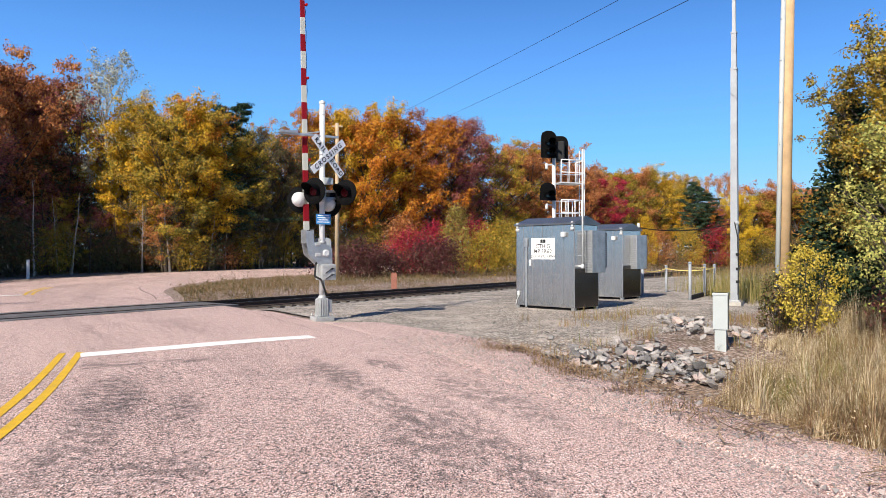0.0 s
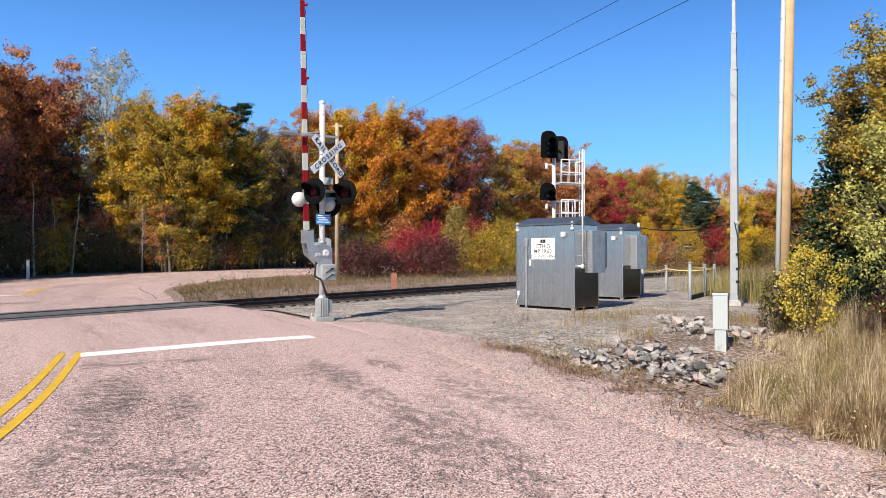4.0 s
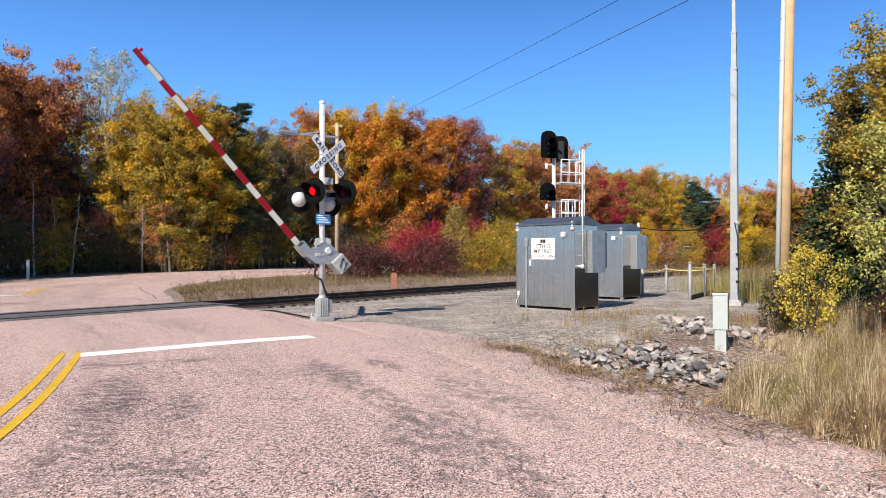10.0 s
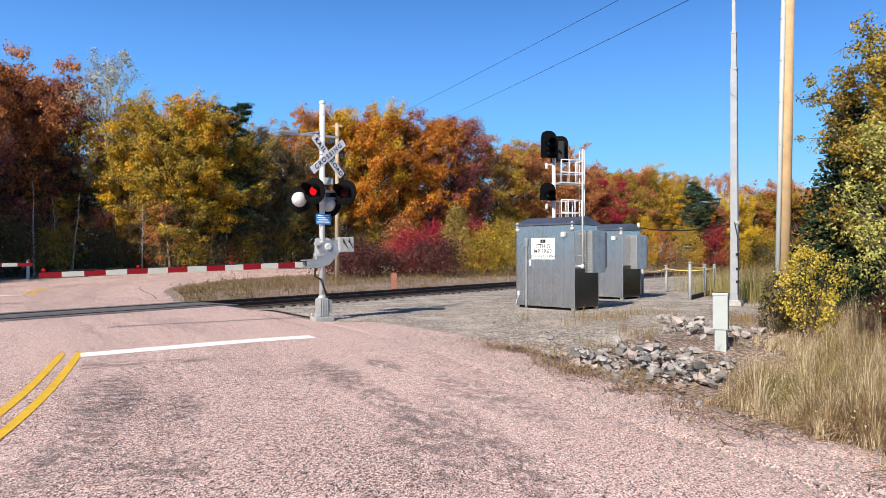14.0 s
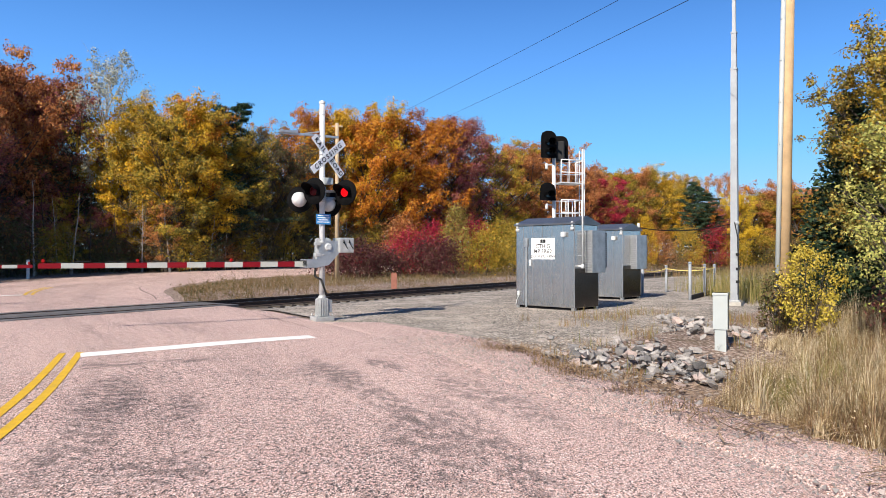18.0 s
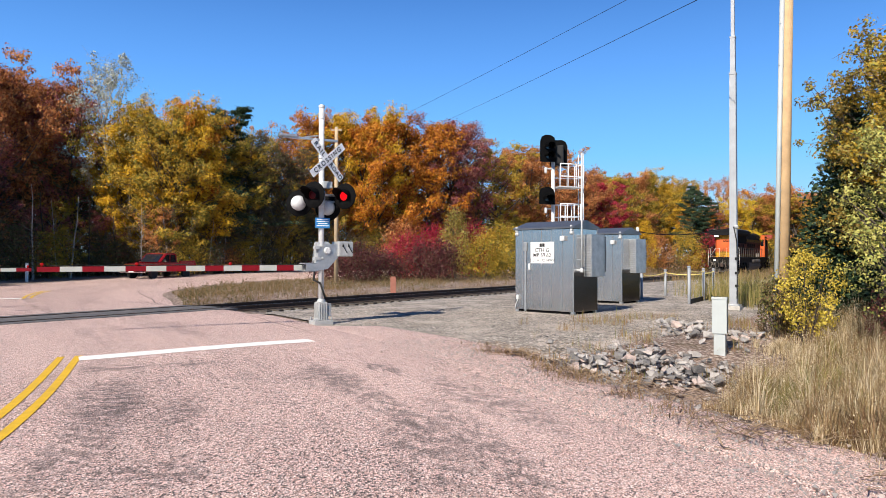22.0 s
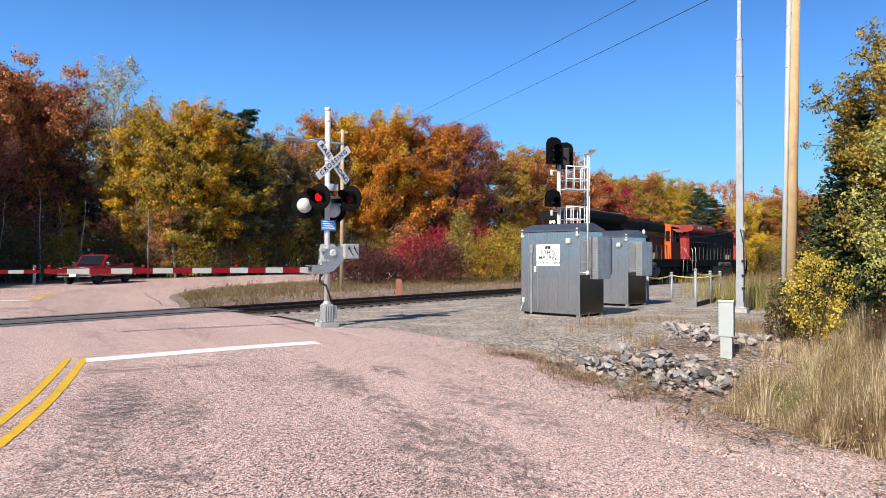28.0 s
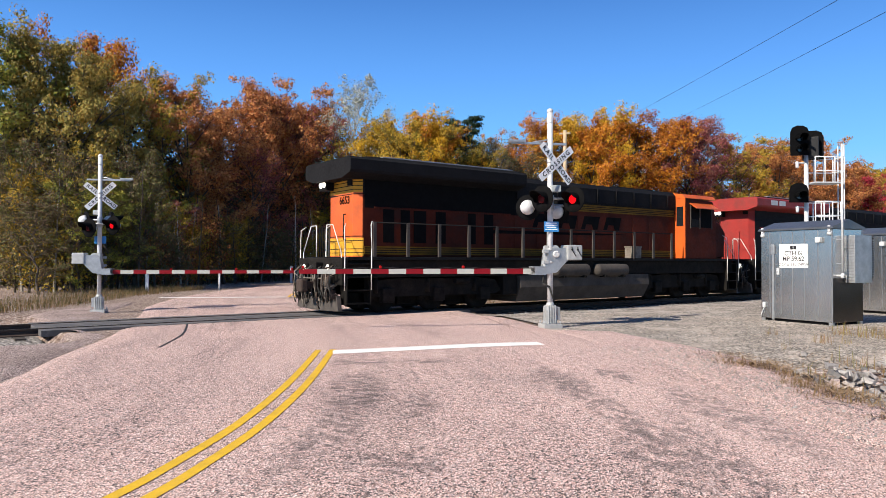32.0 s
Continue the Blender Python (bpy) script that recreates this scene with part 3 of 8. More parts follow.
NEAR_LINE = [(-3.3, -14), (-3.36, 0), (-3.5, 2.8), (-3.64, 4.06), (-3.77, 4.8), (-4.13, 6.3), (-4.87, 8.5), (-6.16, 11.78)]
FAR_LINE = [(-16.75, 28.7), (-17.5, 30.1), (-18.2, 31.6), (-18.95, 33.4), (-19.6, 35.3)]
for i, off in enumerate((-0.13, 0.13)):
    paint("road_marking", beside(NEAR_LINE, off), 0.056, M_LINE_Y, "solid yellow centre line, slightly scuffed", "road marking", 70)
    paint("road_marking", beside(FAR_LINE, off), 0.056, M_LINE_Y, "yellow centre line curving away past the crossing", "road marking", 60)
paint("stop_line", [(-5.88, 11.52), (-2.46, 13.42)], 0.24, M_LINE_W, "broad white stop line across the lane", "road marking", 8)
paint("stop_line", [(-22.0, 26.2), (-17.0, 28.75)], 0.25, M_LINE_W, "broad white stop line beyond the tracks", "road marking", 8)

M_SEAM = plain("worn_seam", lin(0.16, 0.12, 0.11), 0.8, 0, 0.4, 8.0)
M_TAR = plain("road_tar", lin(0.03, 0.027, 0.027), 0.6, 0, 0.3, 8.0)
paint("tar_seam", [(-7.1, 22.2), (-6.3, 20.6), (-5.04, 18.9), (-4.1, 17.2), (-3.3, 15.9), (-2.75, 14.8)], 0.012, M_SEAM, "faint tar seam along the road edge", "tar seam", 40)
paint("tyre_mark", [(-15.6, 36.8), (-14.6, 34.2), (-12.9, 30.8), (-10.7, 26.9)], 0.03, M_SEAM, "dark curved tyre mark on the far road", "tyre mark", 30)
paint("tar_seam", [(-24.5, 27.2), (-19.5, 27.2), (-13.5, 29.2)], 0.03, M_TAR, "thin tar seam across the far road", "tar seam", 30)
paint("tar_seam", [(-9.4, 11.2), (-10.6, 13.4), (-12.2, 15.6)], 0.025, M_TAR, "thin tar seam along the road edge", "tar seam", 20)

# ---- crossing and track ----
def along(s, d=0.0):
    p, h = track_at(s)
    n = Vector((math.cos(radians(h)), -math.sin(radians(h))))
    return p + n * d, h


def rail(name, off, s0, s1, n):
    """A rail with head, web and foot, and a bright running surface."""
    prof = [(-0.07, -0.18), (0.07, -0.18), (0.07, -0.155), (0.014, -0.12), (0.014, -0.05), (0.036, -0.04), (0.036, 0.0), (-0.036, 0.0), (-0.036, -0.04), (-0.014, -0.05), (-0.014, -0.12), (-0.07, -0.155)]
    vs, fs = [], []
    k = len(prof)
    for i in range(n):
        s = s0 + (s1 - s0) * i / (n - 1)
        for u, z in prof:
            p, h = along(s, off + u)
            vs.append((p.x, p.y, z + 0.03))
    for i in range(n - 1):
        for j in range(k):
            fs.append((i * k + j, i * k + (j + 1) % k, (i + 1) * k + (j + 1) % k, (i + 1) * k + j))
    me = raw(name, vs, fs)
    me.materials.append(M_RUST)
    me.materials.append(M_STEEL)
    for i, p in enumerate(me.polygons):
        p.material_index = 1 if i % k == 6 else 0
    return me


track = thing("railway_track", pose(0, 0, 0), "single railway track on dark timber ties and grey ballast", "railway track", kind="structure")
for off in (-0.755, 0.755):
    ob = new("rail", rail("rail", off, -70, 190, 90))
    ob.parent = track

# ballast shoulders
def bed(name, s0, s1, n):
    prof = [(-4.0, -0.42), (-2.2, -0.30), (-1.5, -0.20), (-0.9, -0.19), (0, -0.20), (0.9, -0.19), (1.4, -0.21), (1.9, -0.27), (2.6, -0.29), (3.4, -0.25), (4.4, -0.12)]
    vs, k = [], len(prof)
    rng = random.Random(3)
    for i in range(n):
        s = s0 + (s1 - s0) * i / (n - 1)
        for u, z in prof:
            p, h = along(s, u)
            vs.append((p.x, p.y, z + rng.uniform(-0.02, 0.02)))
    return tagged(mesh_part(name, raw(name, vs, [(i * k + j, i * k + j + 1, (i + 1) * k + j + 1, (i + 1) * k + j) for i in range(n - 1) for j in range(k - 1)], True), M_BALLAST), "grey crushed-stone track ballast", "ballast", kind="structure")


bed("ballast_bed", 6.6, 190, 300)
bed("ballast_bed", -70, -6.3, 100)

# rubber panels between and beside the rails at the crossing
crossing = thing("crossing_surface", pose(0, 0, 0), "dark rubber crossing panels laid flush with the road", "level crossing", kind="structure")
def panel(u0, u1, s0, s1):
    bm = bmesh.new()
    p, h = along((s0 + s1) / 2, (u0 + u1) / 2)
    box(bm, -abs(u1 - u0) / 2, abs(u1 - u0) / 2, -(s1 - s0) / 2 + 0.006, (s1 - s0) / 2 - 0.006, -0.14, 0.008, 0.008, pose(p.x, p.y, 0.006, 0, 0, -h))
    part("panel", bm, M_PANEL, crossing)


for i in range(7):
    s0 = -6.3 + i * 1.83
    panel(-0.68, 0.0, s0, s0 + 1.83)
    panel(0.0, 0.68, s0, s0 + 1.83)
    panel(0.83, 1.32, s0, s0 + 1.83)
    panel(-1.32, -0.83, s0, s0 + 1.83)

# gravel yard between the road and the track
YARD_A = [(-3.0, 17.3), (-1.5, 15.2), (0.0, 13.4), (1.7, 12.6), (3.3, 13.3), (5.0, 15.2), (7.6, 18.2), (13.0, 26.6), (22, 41)]
YARD_B = [tuple(along(s, 3.3)[0]) for s in (5.5, 7.5, 10, 13, 17, 22, 29, 38, 54)]
ribbon("gravel_yard", YARD_A, YARD_B, 90, 26, M_GRAVEL, -0.012, "grey gravel yard beside the track", "gravel")
AP_A = [(-13.2, 13.2), (-15.0, 15.5), (-17.2, 18.0), (-18.6, 20.0), (-20.5, 23.0)]
AP_B = [(-15.6, 13.6), (-17.8, 15.6), (-19.6, 17.6), (-20.2, 19.6), (-21.0, 22.6)]
LS_A = [(-8.2, -8), (-7.9, 1), (-8.1, 5), (-9.0, 7.6), (-10.5, 9.96), (-12.3, 13.0)]
LS_B = [(-10.2, -8), (-10.0, 1), (-10.2, 5), (-11.2, 7.6), (-12.6, 9.9), (-14.6, 12.6)]
ribbon("road_shoulder", AP_A, AP_B, 40, 8, M_SHOULDER, 0.004, "pale pink gravel round the far signal", "shoulder")
ribbon("road_shoulder", LS_A, LS_B, 40, 8, M_SHOULDER, 0.004, "pale pink gravel shoulder on the far side", "shoulder")
SH_A = [(2.6, -10), (3.0, 0), (2.6, 5), (1.9, 6.7), (0.6, 9.3), (-1.0, 12.6), (-2.9, 16.2)]
SH_B = [(4.3, -10), (4.7, 0), (4.1, 5), (3.3, 7.0), (2.5, 9.6), (1.4, 12.4), (-1.2, 16.2)]
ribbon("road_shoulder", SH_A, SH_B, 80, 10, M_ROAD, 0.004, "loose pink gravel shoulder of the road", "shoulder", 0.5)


# ---- crossing gates ----
def disc_lamp(parent, x, y, z, face, name="signal_lamp", aim=0.0):
    """A round flashing lamp: black background, hood, housing and a two-sided lens that turns in it. face: -1 towards local -y."""
    lamp = new(name)
    lamp.parent = parent
    lamp.matrix_basis = pose(x, y, z, 0, 0, (0 if face < 0 else 180) + aim)
    lamp["label"] = "round red flashing lamp on a black backing disc"
    turn = Matrix.Rotation(radians(90), 4, "X")
    bm = bmesh.new()
    lathe(bm, [(0.125, 0.0), (0.305, 0.0), (0.31, 0.012), (0.305, 0.022), (0.125, 0.022)], 28, Matrix.Translation((0, 0, 0)) @ turn)
    part("background", bm, M_MATT, lamp)
    bm = bmesh.new()
    lathe(bm, [(0.0001, 0.235), (0.05, 0.228), (0.10, 0.205), (0.145, 0.155), (0.172, 0.09), (0.18, 0.025), (0.15, 0.02), (0.14, 0.03)], 22, Matrix.Rotation(radians(-90), 4, "X"))
    part("housing", bm, M_SILVER, lamp)
    bm = bmesh.new()
    r, n = 0.165, 16
    for i in range(n):
        a0, a1 = radians(-30 + 240 * i / n), radians(-30 + 240 * (i + 1) / n)
        def ln(a):
            return 0.13 + 0.25 * max(0, math.sin(a)) ** 0.6
        vs = []
        for rr_, thick in ((r, 0), (r + 0.008, 1)):
            for a, l in ((a0, 0.0), (a1, 0.0), (a1, ln(a1)), (a0, ln(a0))):
                vs.append(bm.verts.new((rr_ * math.cos(a), -0.02 - l, rr_ * math.sin(a))))
        bm.faces.new(vs[:4][::-1])
        bm.faces.new(vs[4:])
        bm.faces.new((vs[3], vs[2], vs[6], vs[7]))
    bmesh.ops.remove_doubles(bm, verts=bm.verts[:], dist=0.0004)
    part("hood", bm, M_MATT, lamp)
    bm = bmesh.new()
    vs = lathe(bm, [(0.0001, -0.012), (0.06, -0.010), (0.105, -0.002), (0.105, 0.002), (0.06, 0.010), (0.0001, 0.012)], 22, turn)
    ob = part("lens", bm, [M_LENS, M_LIT], lamp, "red glass lens")
    for p in ob.data.polygons:
        p.material_index = 1 if p.center.y > 0.0005 else 0
    ob.location = (0, -0.05, 0)
    return ob


def crossbuck(parent, y, z):
    """Two crossed boards, lettered on both sides."""
    for ang, front, back, dy in ((-46, ("RAIL", "ROAD"), ("CROSSING",), 0.0), (39, ("CROSSING",), ("RAIL", "ROAD"), -0.012)):
        bm = bmesh.new()
        m = Matrix.Translation((0.05, y + dy, z)) @ Matrix.Rotation(radians(17.0), 4, "Z") @ Matrix.Rotation(radians(-ang), 4, "Y")
        prism(bm, [(-0.60, -0.08), (-0.588, -0.092), (0.588, -0.092), (0.60, -0.08), (0.60, 0.08), (0.588, 0.092), (-0.588, 0.092), (-0.60, 0.08)], -0.002, 0.002, "y", m)
        blade = part("crossbuck_blade", bm, M_WHITE, parent, "white reflective crossbuck board")
        for words, side in ((front, m), (back, m @ Matrix.Rotation(math.pi, 4, "Z"))):
            if len(words) == 2:
                lettering("lettering", words[0], 0.155, side @ pose(-0.33, -0.005, 0.0), M_BLACK, blade, gap=1.35)
                lettering("lettering", words[1], 0.155, side @ pose(0.345, -0.005, 0.0), M_BLACK, blade, gap=1.15)
            else:
                lettering("lettering", words[0], 0.155, side @ pose(0, -0.005, 0.0), M_BLACK, blade, gap=1.42)


def crossing_gate(name, m, label, arm_len):
    g = thing(name, m, label, "crossing gate", "gates of the crossing")
    # foundation and foot
    bm = bmesh.new()
    box(bm, -0.22, 0.22, -0.22, 0.22, -0.35, -0.02, 0.01)
    part("foundation", bm, M_CONC, g)
    bm = bmesh.new()
    box(bm, -0.225, 0.225, -0.225, 0.225, -0.06, 0.03, 0.008)
    part("base_plate", bm, M_CAST, g)
    bm = bmesh.new()
    prism(bm, [(-0.15, 0.031), (0.15, 0.031), (0.12, 0.10), (0.105, 0.46), (-0.105, 0.46), (-0.12, 0.10)], -0.11, 0.11, "y")
    lathe(bm, [(0.10, 0.45), (0.10, 0.48), (0.08, 0.52), (0.068, 0.53)], 16)
    foot = part("foot", bm, M_CAST, g, "ribbed cast foot")
    for q in (-0.085, -0.03, 0.03, 0.085):
        for sgn in (-1, 1):
            for turned in (False, True):
                bm = bmesh.new()
                if turned:
                    box(bm, *sorted((sgn * 0.10, sgn * 0.14)), q - 0.009, q + 0.009, 0.04, 0.44, 0.003)
                else:
                    box(bm, q - 0.009, q + 0.009, *sorted((sgn * 0.105, sgn * 0.14)), 0.04, 0.44, 0.003)
                part("rib", bm, M_CAST, foot)
    for sx in (-1, 1):
        for sy in (-1, 1):
            bm = bmesh.new()
            rod(bm, (sx * 0.185, sy * 0.185, 0.02), (sx * 0.185, sy * 0.185, 0.10), 0.016, n=6)
            part("bolt", bm, M_GALV, g)
    bm = bmesh.new()
    box(bm, 0.145, 0.22, -0.10, 0.06, 0.12, 0.42, 0.012)
    part("junction_box", bm, M_GALV, g)
    # mast
    bm = bmesh.new()
    rod(bm, (0, 0, 0.3), (0, 0, 5.08), 0.066, n=18)
    lathe(bm, [(0.07, 4.78), (0.074, 4.79), (0.074, 4.82), (0.07, 4.83)], 18)
    lathe(bm, [(0.068, 5.04), (0.074, 5.05), (0.074, 5.11), (0.02, 5.14)], 18)
    part("mast", bm, M_SILVER, g)
    # bracket bar near the top
    bm = bmesh.new()
    box(bm, -0.95, 0.4, -0.035, 0.035, 4.27, 4.32, 0.006)
    rod(bm, (-0.55, 0, 4.29), (-0.02, 0, 4.40), 0.018, n=8)
    box(bm, -1.02, -0.62, -0.07, 0.07, 4.30, 4.36, 0.015)
    part("bracket_bar", bm, M_GALV, g)
    crossbuck(g, -0.26, 3.79)
    for z in (3.70, 3.86):
        bm = bmesh.new()
        rod(bm, (0, 0, z), (0.02, -0.25, z), 0.016, n=8)
        lathe(bm, [(0.068, z - 0.025), (0.08, z - 0.02), (0.08, z + 0.02), (0.068, z + 0.025)], 16)
        part("sign_bracket", bm, M_GALV, g)
    # lamps
    for z, y, x in ((2.96, -0.2, 0.46), (2.82, 0.2, 0.42)):
        bm = bmesh.new()
        rod(bm, (-x, y * 0.55, z + 0.02), (x, y * 0.55, z + 0.02), 0.028, n=10)
        lathe(bm, [(0.085, z - 0.09), (0.09, z - 0.07), (0.09, z + 0.1), (0.085, z + 0.12)], 16)
        part("lamp_crossarm", bm, M_GALV, g)
    bm = bmesh.new()
    box(bm, -0.02, 0.22, -0.16, 0.0, 3.14, 3.3, 0.02)
    part("crossarm_junction_box", bm, M_PLASTIC, g)
    lenses = [disc_lamp(g, -0.28, -0.26, 2.96, -1, aim=-56), disc_lamp(g, 0.49, -0.26, 2.96, -1, aim=-56), disc_lamp(g, -0.47, 0.24, 2.79, 1, aim=-34), disc_lamp(g, 0.25, 0.24, 2.70, 1, aim=-34)]
    # emergency notice
    bm = bmesh.new()
    box(bm, -0.18, 0.18, -0.086, -0.08, 2.20, 2.44, 0.0)
    sign = part("notice_board", bm, M_BLUE, g, "small blue notice board")
    for k in range(4):
        bm = bmesh.new()
        w = (0.14, 0.15, 0.12, 0.15)[k]
        box(bm, -w, w, -0.09, -0.0865, 2.395 - k * 0.05, 2.415 - k * 0.05)
        part("text_bar", bm, M_WHITE, sign)
    # gear box on the mast
    bm = bmesh.new()
    prism(bm, [(-0.10, 1.34), (0.14, 1.34), (0.22, 1.46), (0.22, 1.82), (0.17, 1.88), (-0.10, 1.88)], -0.05, 0.24, "y")
    bmesh.ops.bevel(bm, geom=bm.edges[:], offset=0.02, segments=2, affect="EDGES")
    box(bm, -0.20, -0.06, -0.10, 0.02, 1.44, 1.52, 0.012)
    box(bm, -0.20, -0.06, -0.10, 0.02, 1.70, 1.78, 0.012)
    for z in (1.48, 1.78):
        lathe(bm, [(0.082, z - 0.03), (0.088, z - 0.025), (0.088, z + 0.025), (0.082, z + 0.03)], 16)
    part("gear_box", bm, M_CAST, g)
    bm = bmesh.new()
    tube(bm, [(0.0, 0.06, 1.5), (-0.16, 0.0, 1.25), (-0.2, -0.05, 0.98), (-0.06, -0.1, 0.9), (0.06, -0.12, 0.55)], 0.024)
    part("cable", bm, M_RUBBER, g)
    # the part that turns: side plates, weights and the arm, all round the pivot
    arm = new("gate_arm")
    arm.parent = g
    arm["label"] = "red and white striped gate arm with counterweight"
    bm = bmesh.new()
    for y in (-0.20, 0.14):
        prism(bm, [(-0.42, -0.42), (-0.1, -0.42), (0.12, -0.38), (0.42, -0.06), (0.44, 0.2), (0.0, 0.2), (-0.1, 0.1), (-0.16, -0.24), (-0.42, -0.26)], y, y + 0.02, "y")
    box(bm, -0.46, -0.14, -0.2, 0.16, -0.44, -0.41, 0.004)
    box(bm, -0.46, -0.14, -0.2, 0.16, -0.27, -0.24, 0.004)
    part("side_plate", bm, M_GALV, arm)
    bm = bmesh.new()
    box(bm, 0.36, 0.74, -0.26, 0.2, -0.09, 0.27, 0.03)
    part("counterweight", bm, M_CAST, arm, "grey counterweight block")
    for k in (0.47, 0.61):
        bm = bmesh.new()
        rod(bm, (k, -0.27, 0.16), (k, -0.30, 0.16), 0.022, n=8)
        rod(bm, (k, -0.275, 0.16), (k + 0.1, -0.275, 0.0), 0.010, n=6)
        rod(bm, (k, -0.275, 0.16), (k, -0.275, 0.22), 0.010, n=6)
        part("clamp", bm, M_BLACK, arm)
    bm = bmesh.new()
    lathe(bm, [(0.085, 0), (0.085, 0.03), (0.05, 0.04)], 16, pose(0.1, -0.2, 0.05, 90, 0, 0))
    for i in range(6):
        a = i * math.pi / 3
        rod(bm, (0.1 + 0.06 * math.cos(a), -0.22, 0.05 + 0.06 * math.sin(a)), (0.1 + 0.06 * math.cos(a), -0.25, 0.05 + 0.06 * math.sin(a)), 0.012, n=6)
    part("hub", bm, M_SILVER, arm)
    bm = bmesh.new()
    pts = [Vector((-0.44 + 0.26 * i / 40, -0.02 + 0.045 * math.cos(i * 1.1), -0.34 + 0.045 * math.sin(i * 1.1))) for i in range(41)]
    bm.free()
    mesh_part("spring", strand_mesh("spring", pts, 0.008), M_STEEL, arm)
    # striped arm: a light box section that narrows to the tip
    x0 = -0.46
    k = 1
    x = -arm_len
    while x < x0 - 0.02:
        w = 0.40
        xe = min(x0, x + w)
        def hh(q):
            return 0.066 - 0.016 * (-q / arm_len)
        bm = bmesh.new()
        vs = []
        for q in (x, xe):
            h = hh(q)
            for yy, zz in ((-0.03, -h), (0.03, -h), (0.03, h), (-0.03, h)):
                vs.append(bm.verts.new((q, yy, -0.355 + zz)))
        for f in ((0, 1, 5, 4), (1, 2, 6, 5), (2, 3, 7, 6), (3, 0, 4, 7), (3, 2, 1, 0), (4, 5, 6, 7)):
            bm.faces.new([vs[i] for i in f])
        bmesh.ops.recalc_face_normals(bm, faces=bm.faces)
        part("stripe", bm, M_RED if k % 2 else M_PANE, arm)
        k += 1
        x = xe
    for q in (0.985, 0.69, 0.36):
        bm = bmesh.new()
        lathe(bm, [(0.028, -0.035), (0.034, -0.02), (0.034, 0.03), (0.02, 0.04)], 12, pose(-arm_len * q, 0, -0.255, 90, 0, 0))
        rod(bm, (-arm_len * q, 0, -0.3), (-arm_len * q, 0, -0.25), 0.02, n=8)
        part("arm_lamp", bm, M_ARMLAMP, arm, "small red lamp on the gate arm")
    bm = bmesh.new()
    cp = [Vector((-0.4 - i * (arm_len - 0.6) / 30, 0.0, -0.28 + 0.012 * math.sin(i * 1.7))) for i in range(31)]
    bm.free()
    mesh_part("lamp_cable", strand_mesh("lamp_cable", cp, 0.007), M_RUBBER, arm)
    return g, arm, lenses


GATE_PIVOT = (0.02, 0.12, 1.62)
NEAR_GATE = pose(-2.86, 16.8, 0.16, 0, 0, 30.0)
FAR_GATE = pose(-18.0, 18.6, 0.02, 0, 0, 210.0)
gate_near, arm_near, lens_near = crossing_gate("crossing_gate", NEAR_GATE, "crossing signal mast with crossbuck, flashing lamps and striped gate arm", 5.86)
gate_far, arm_far, lens_far = crossing_gate("crossing_gate", FAR_GATE, "second crossing signal and gate beyond the tracks", 6.3)


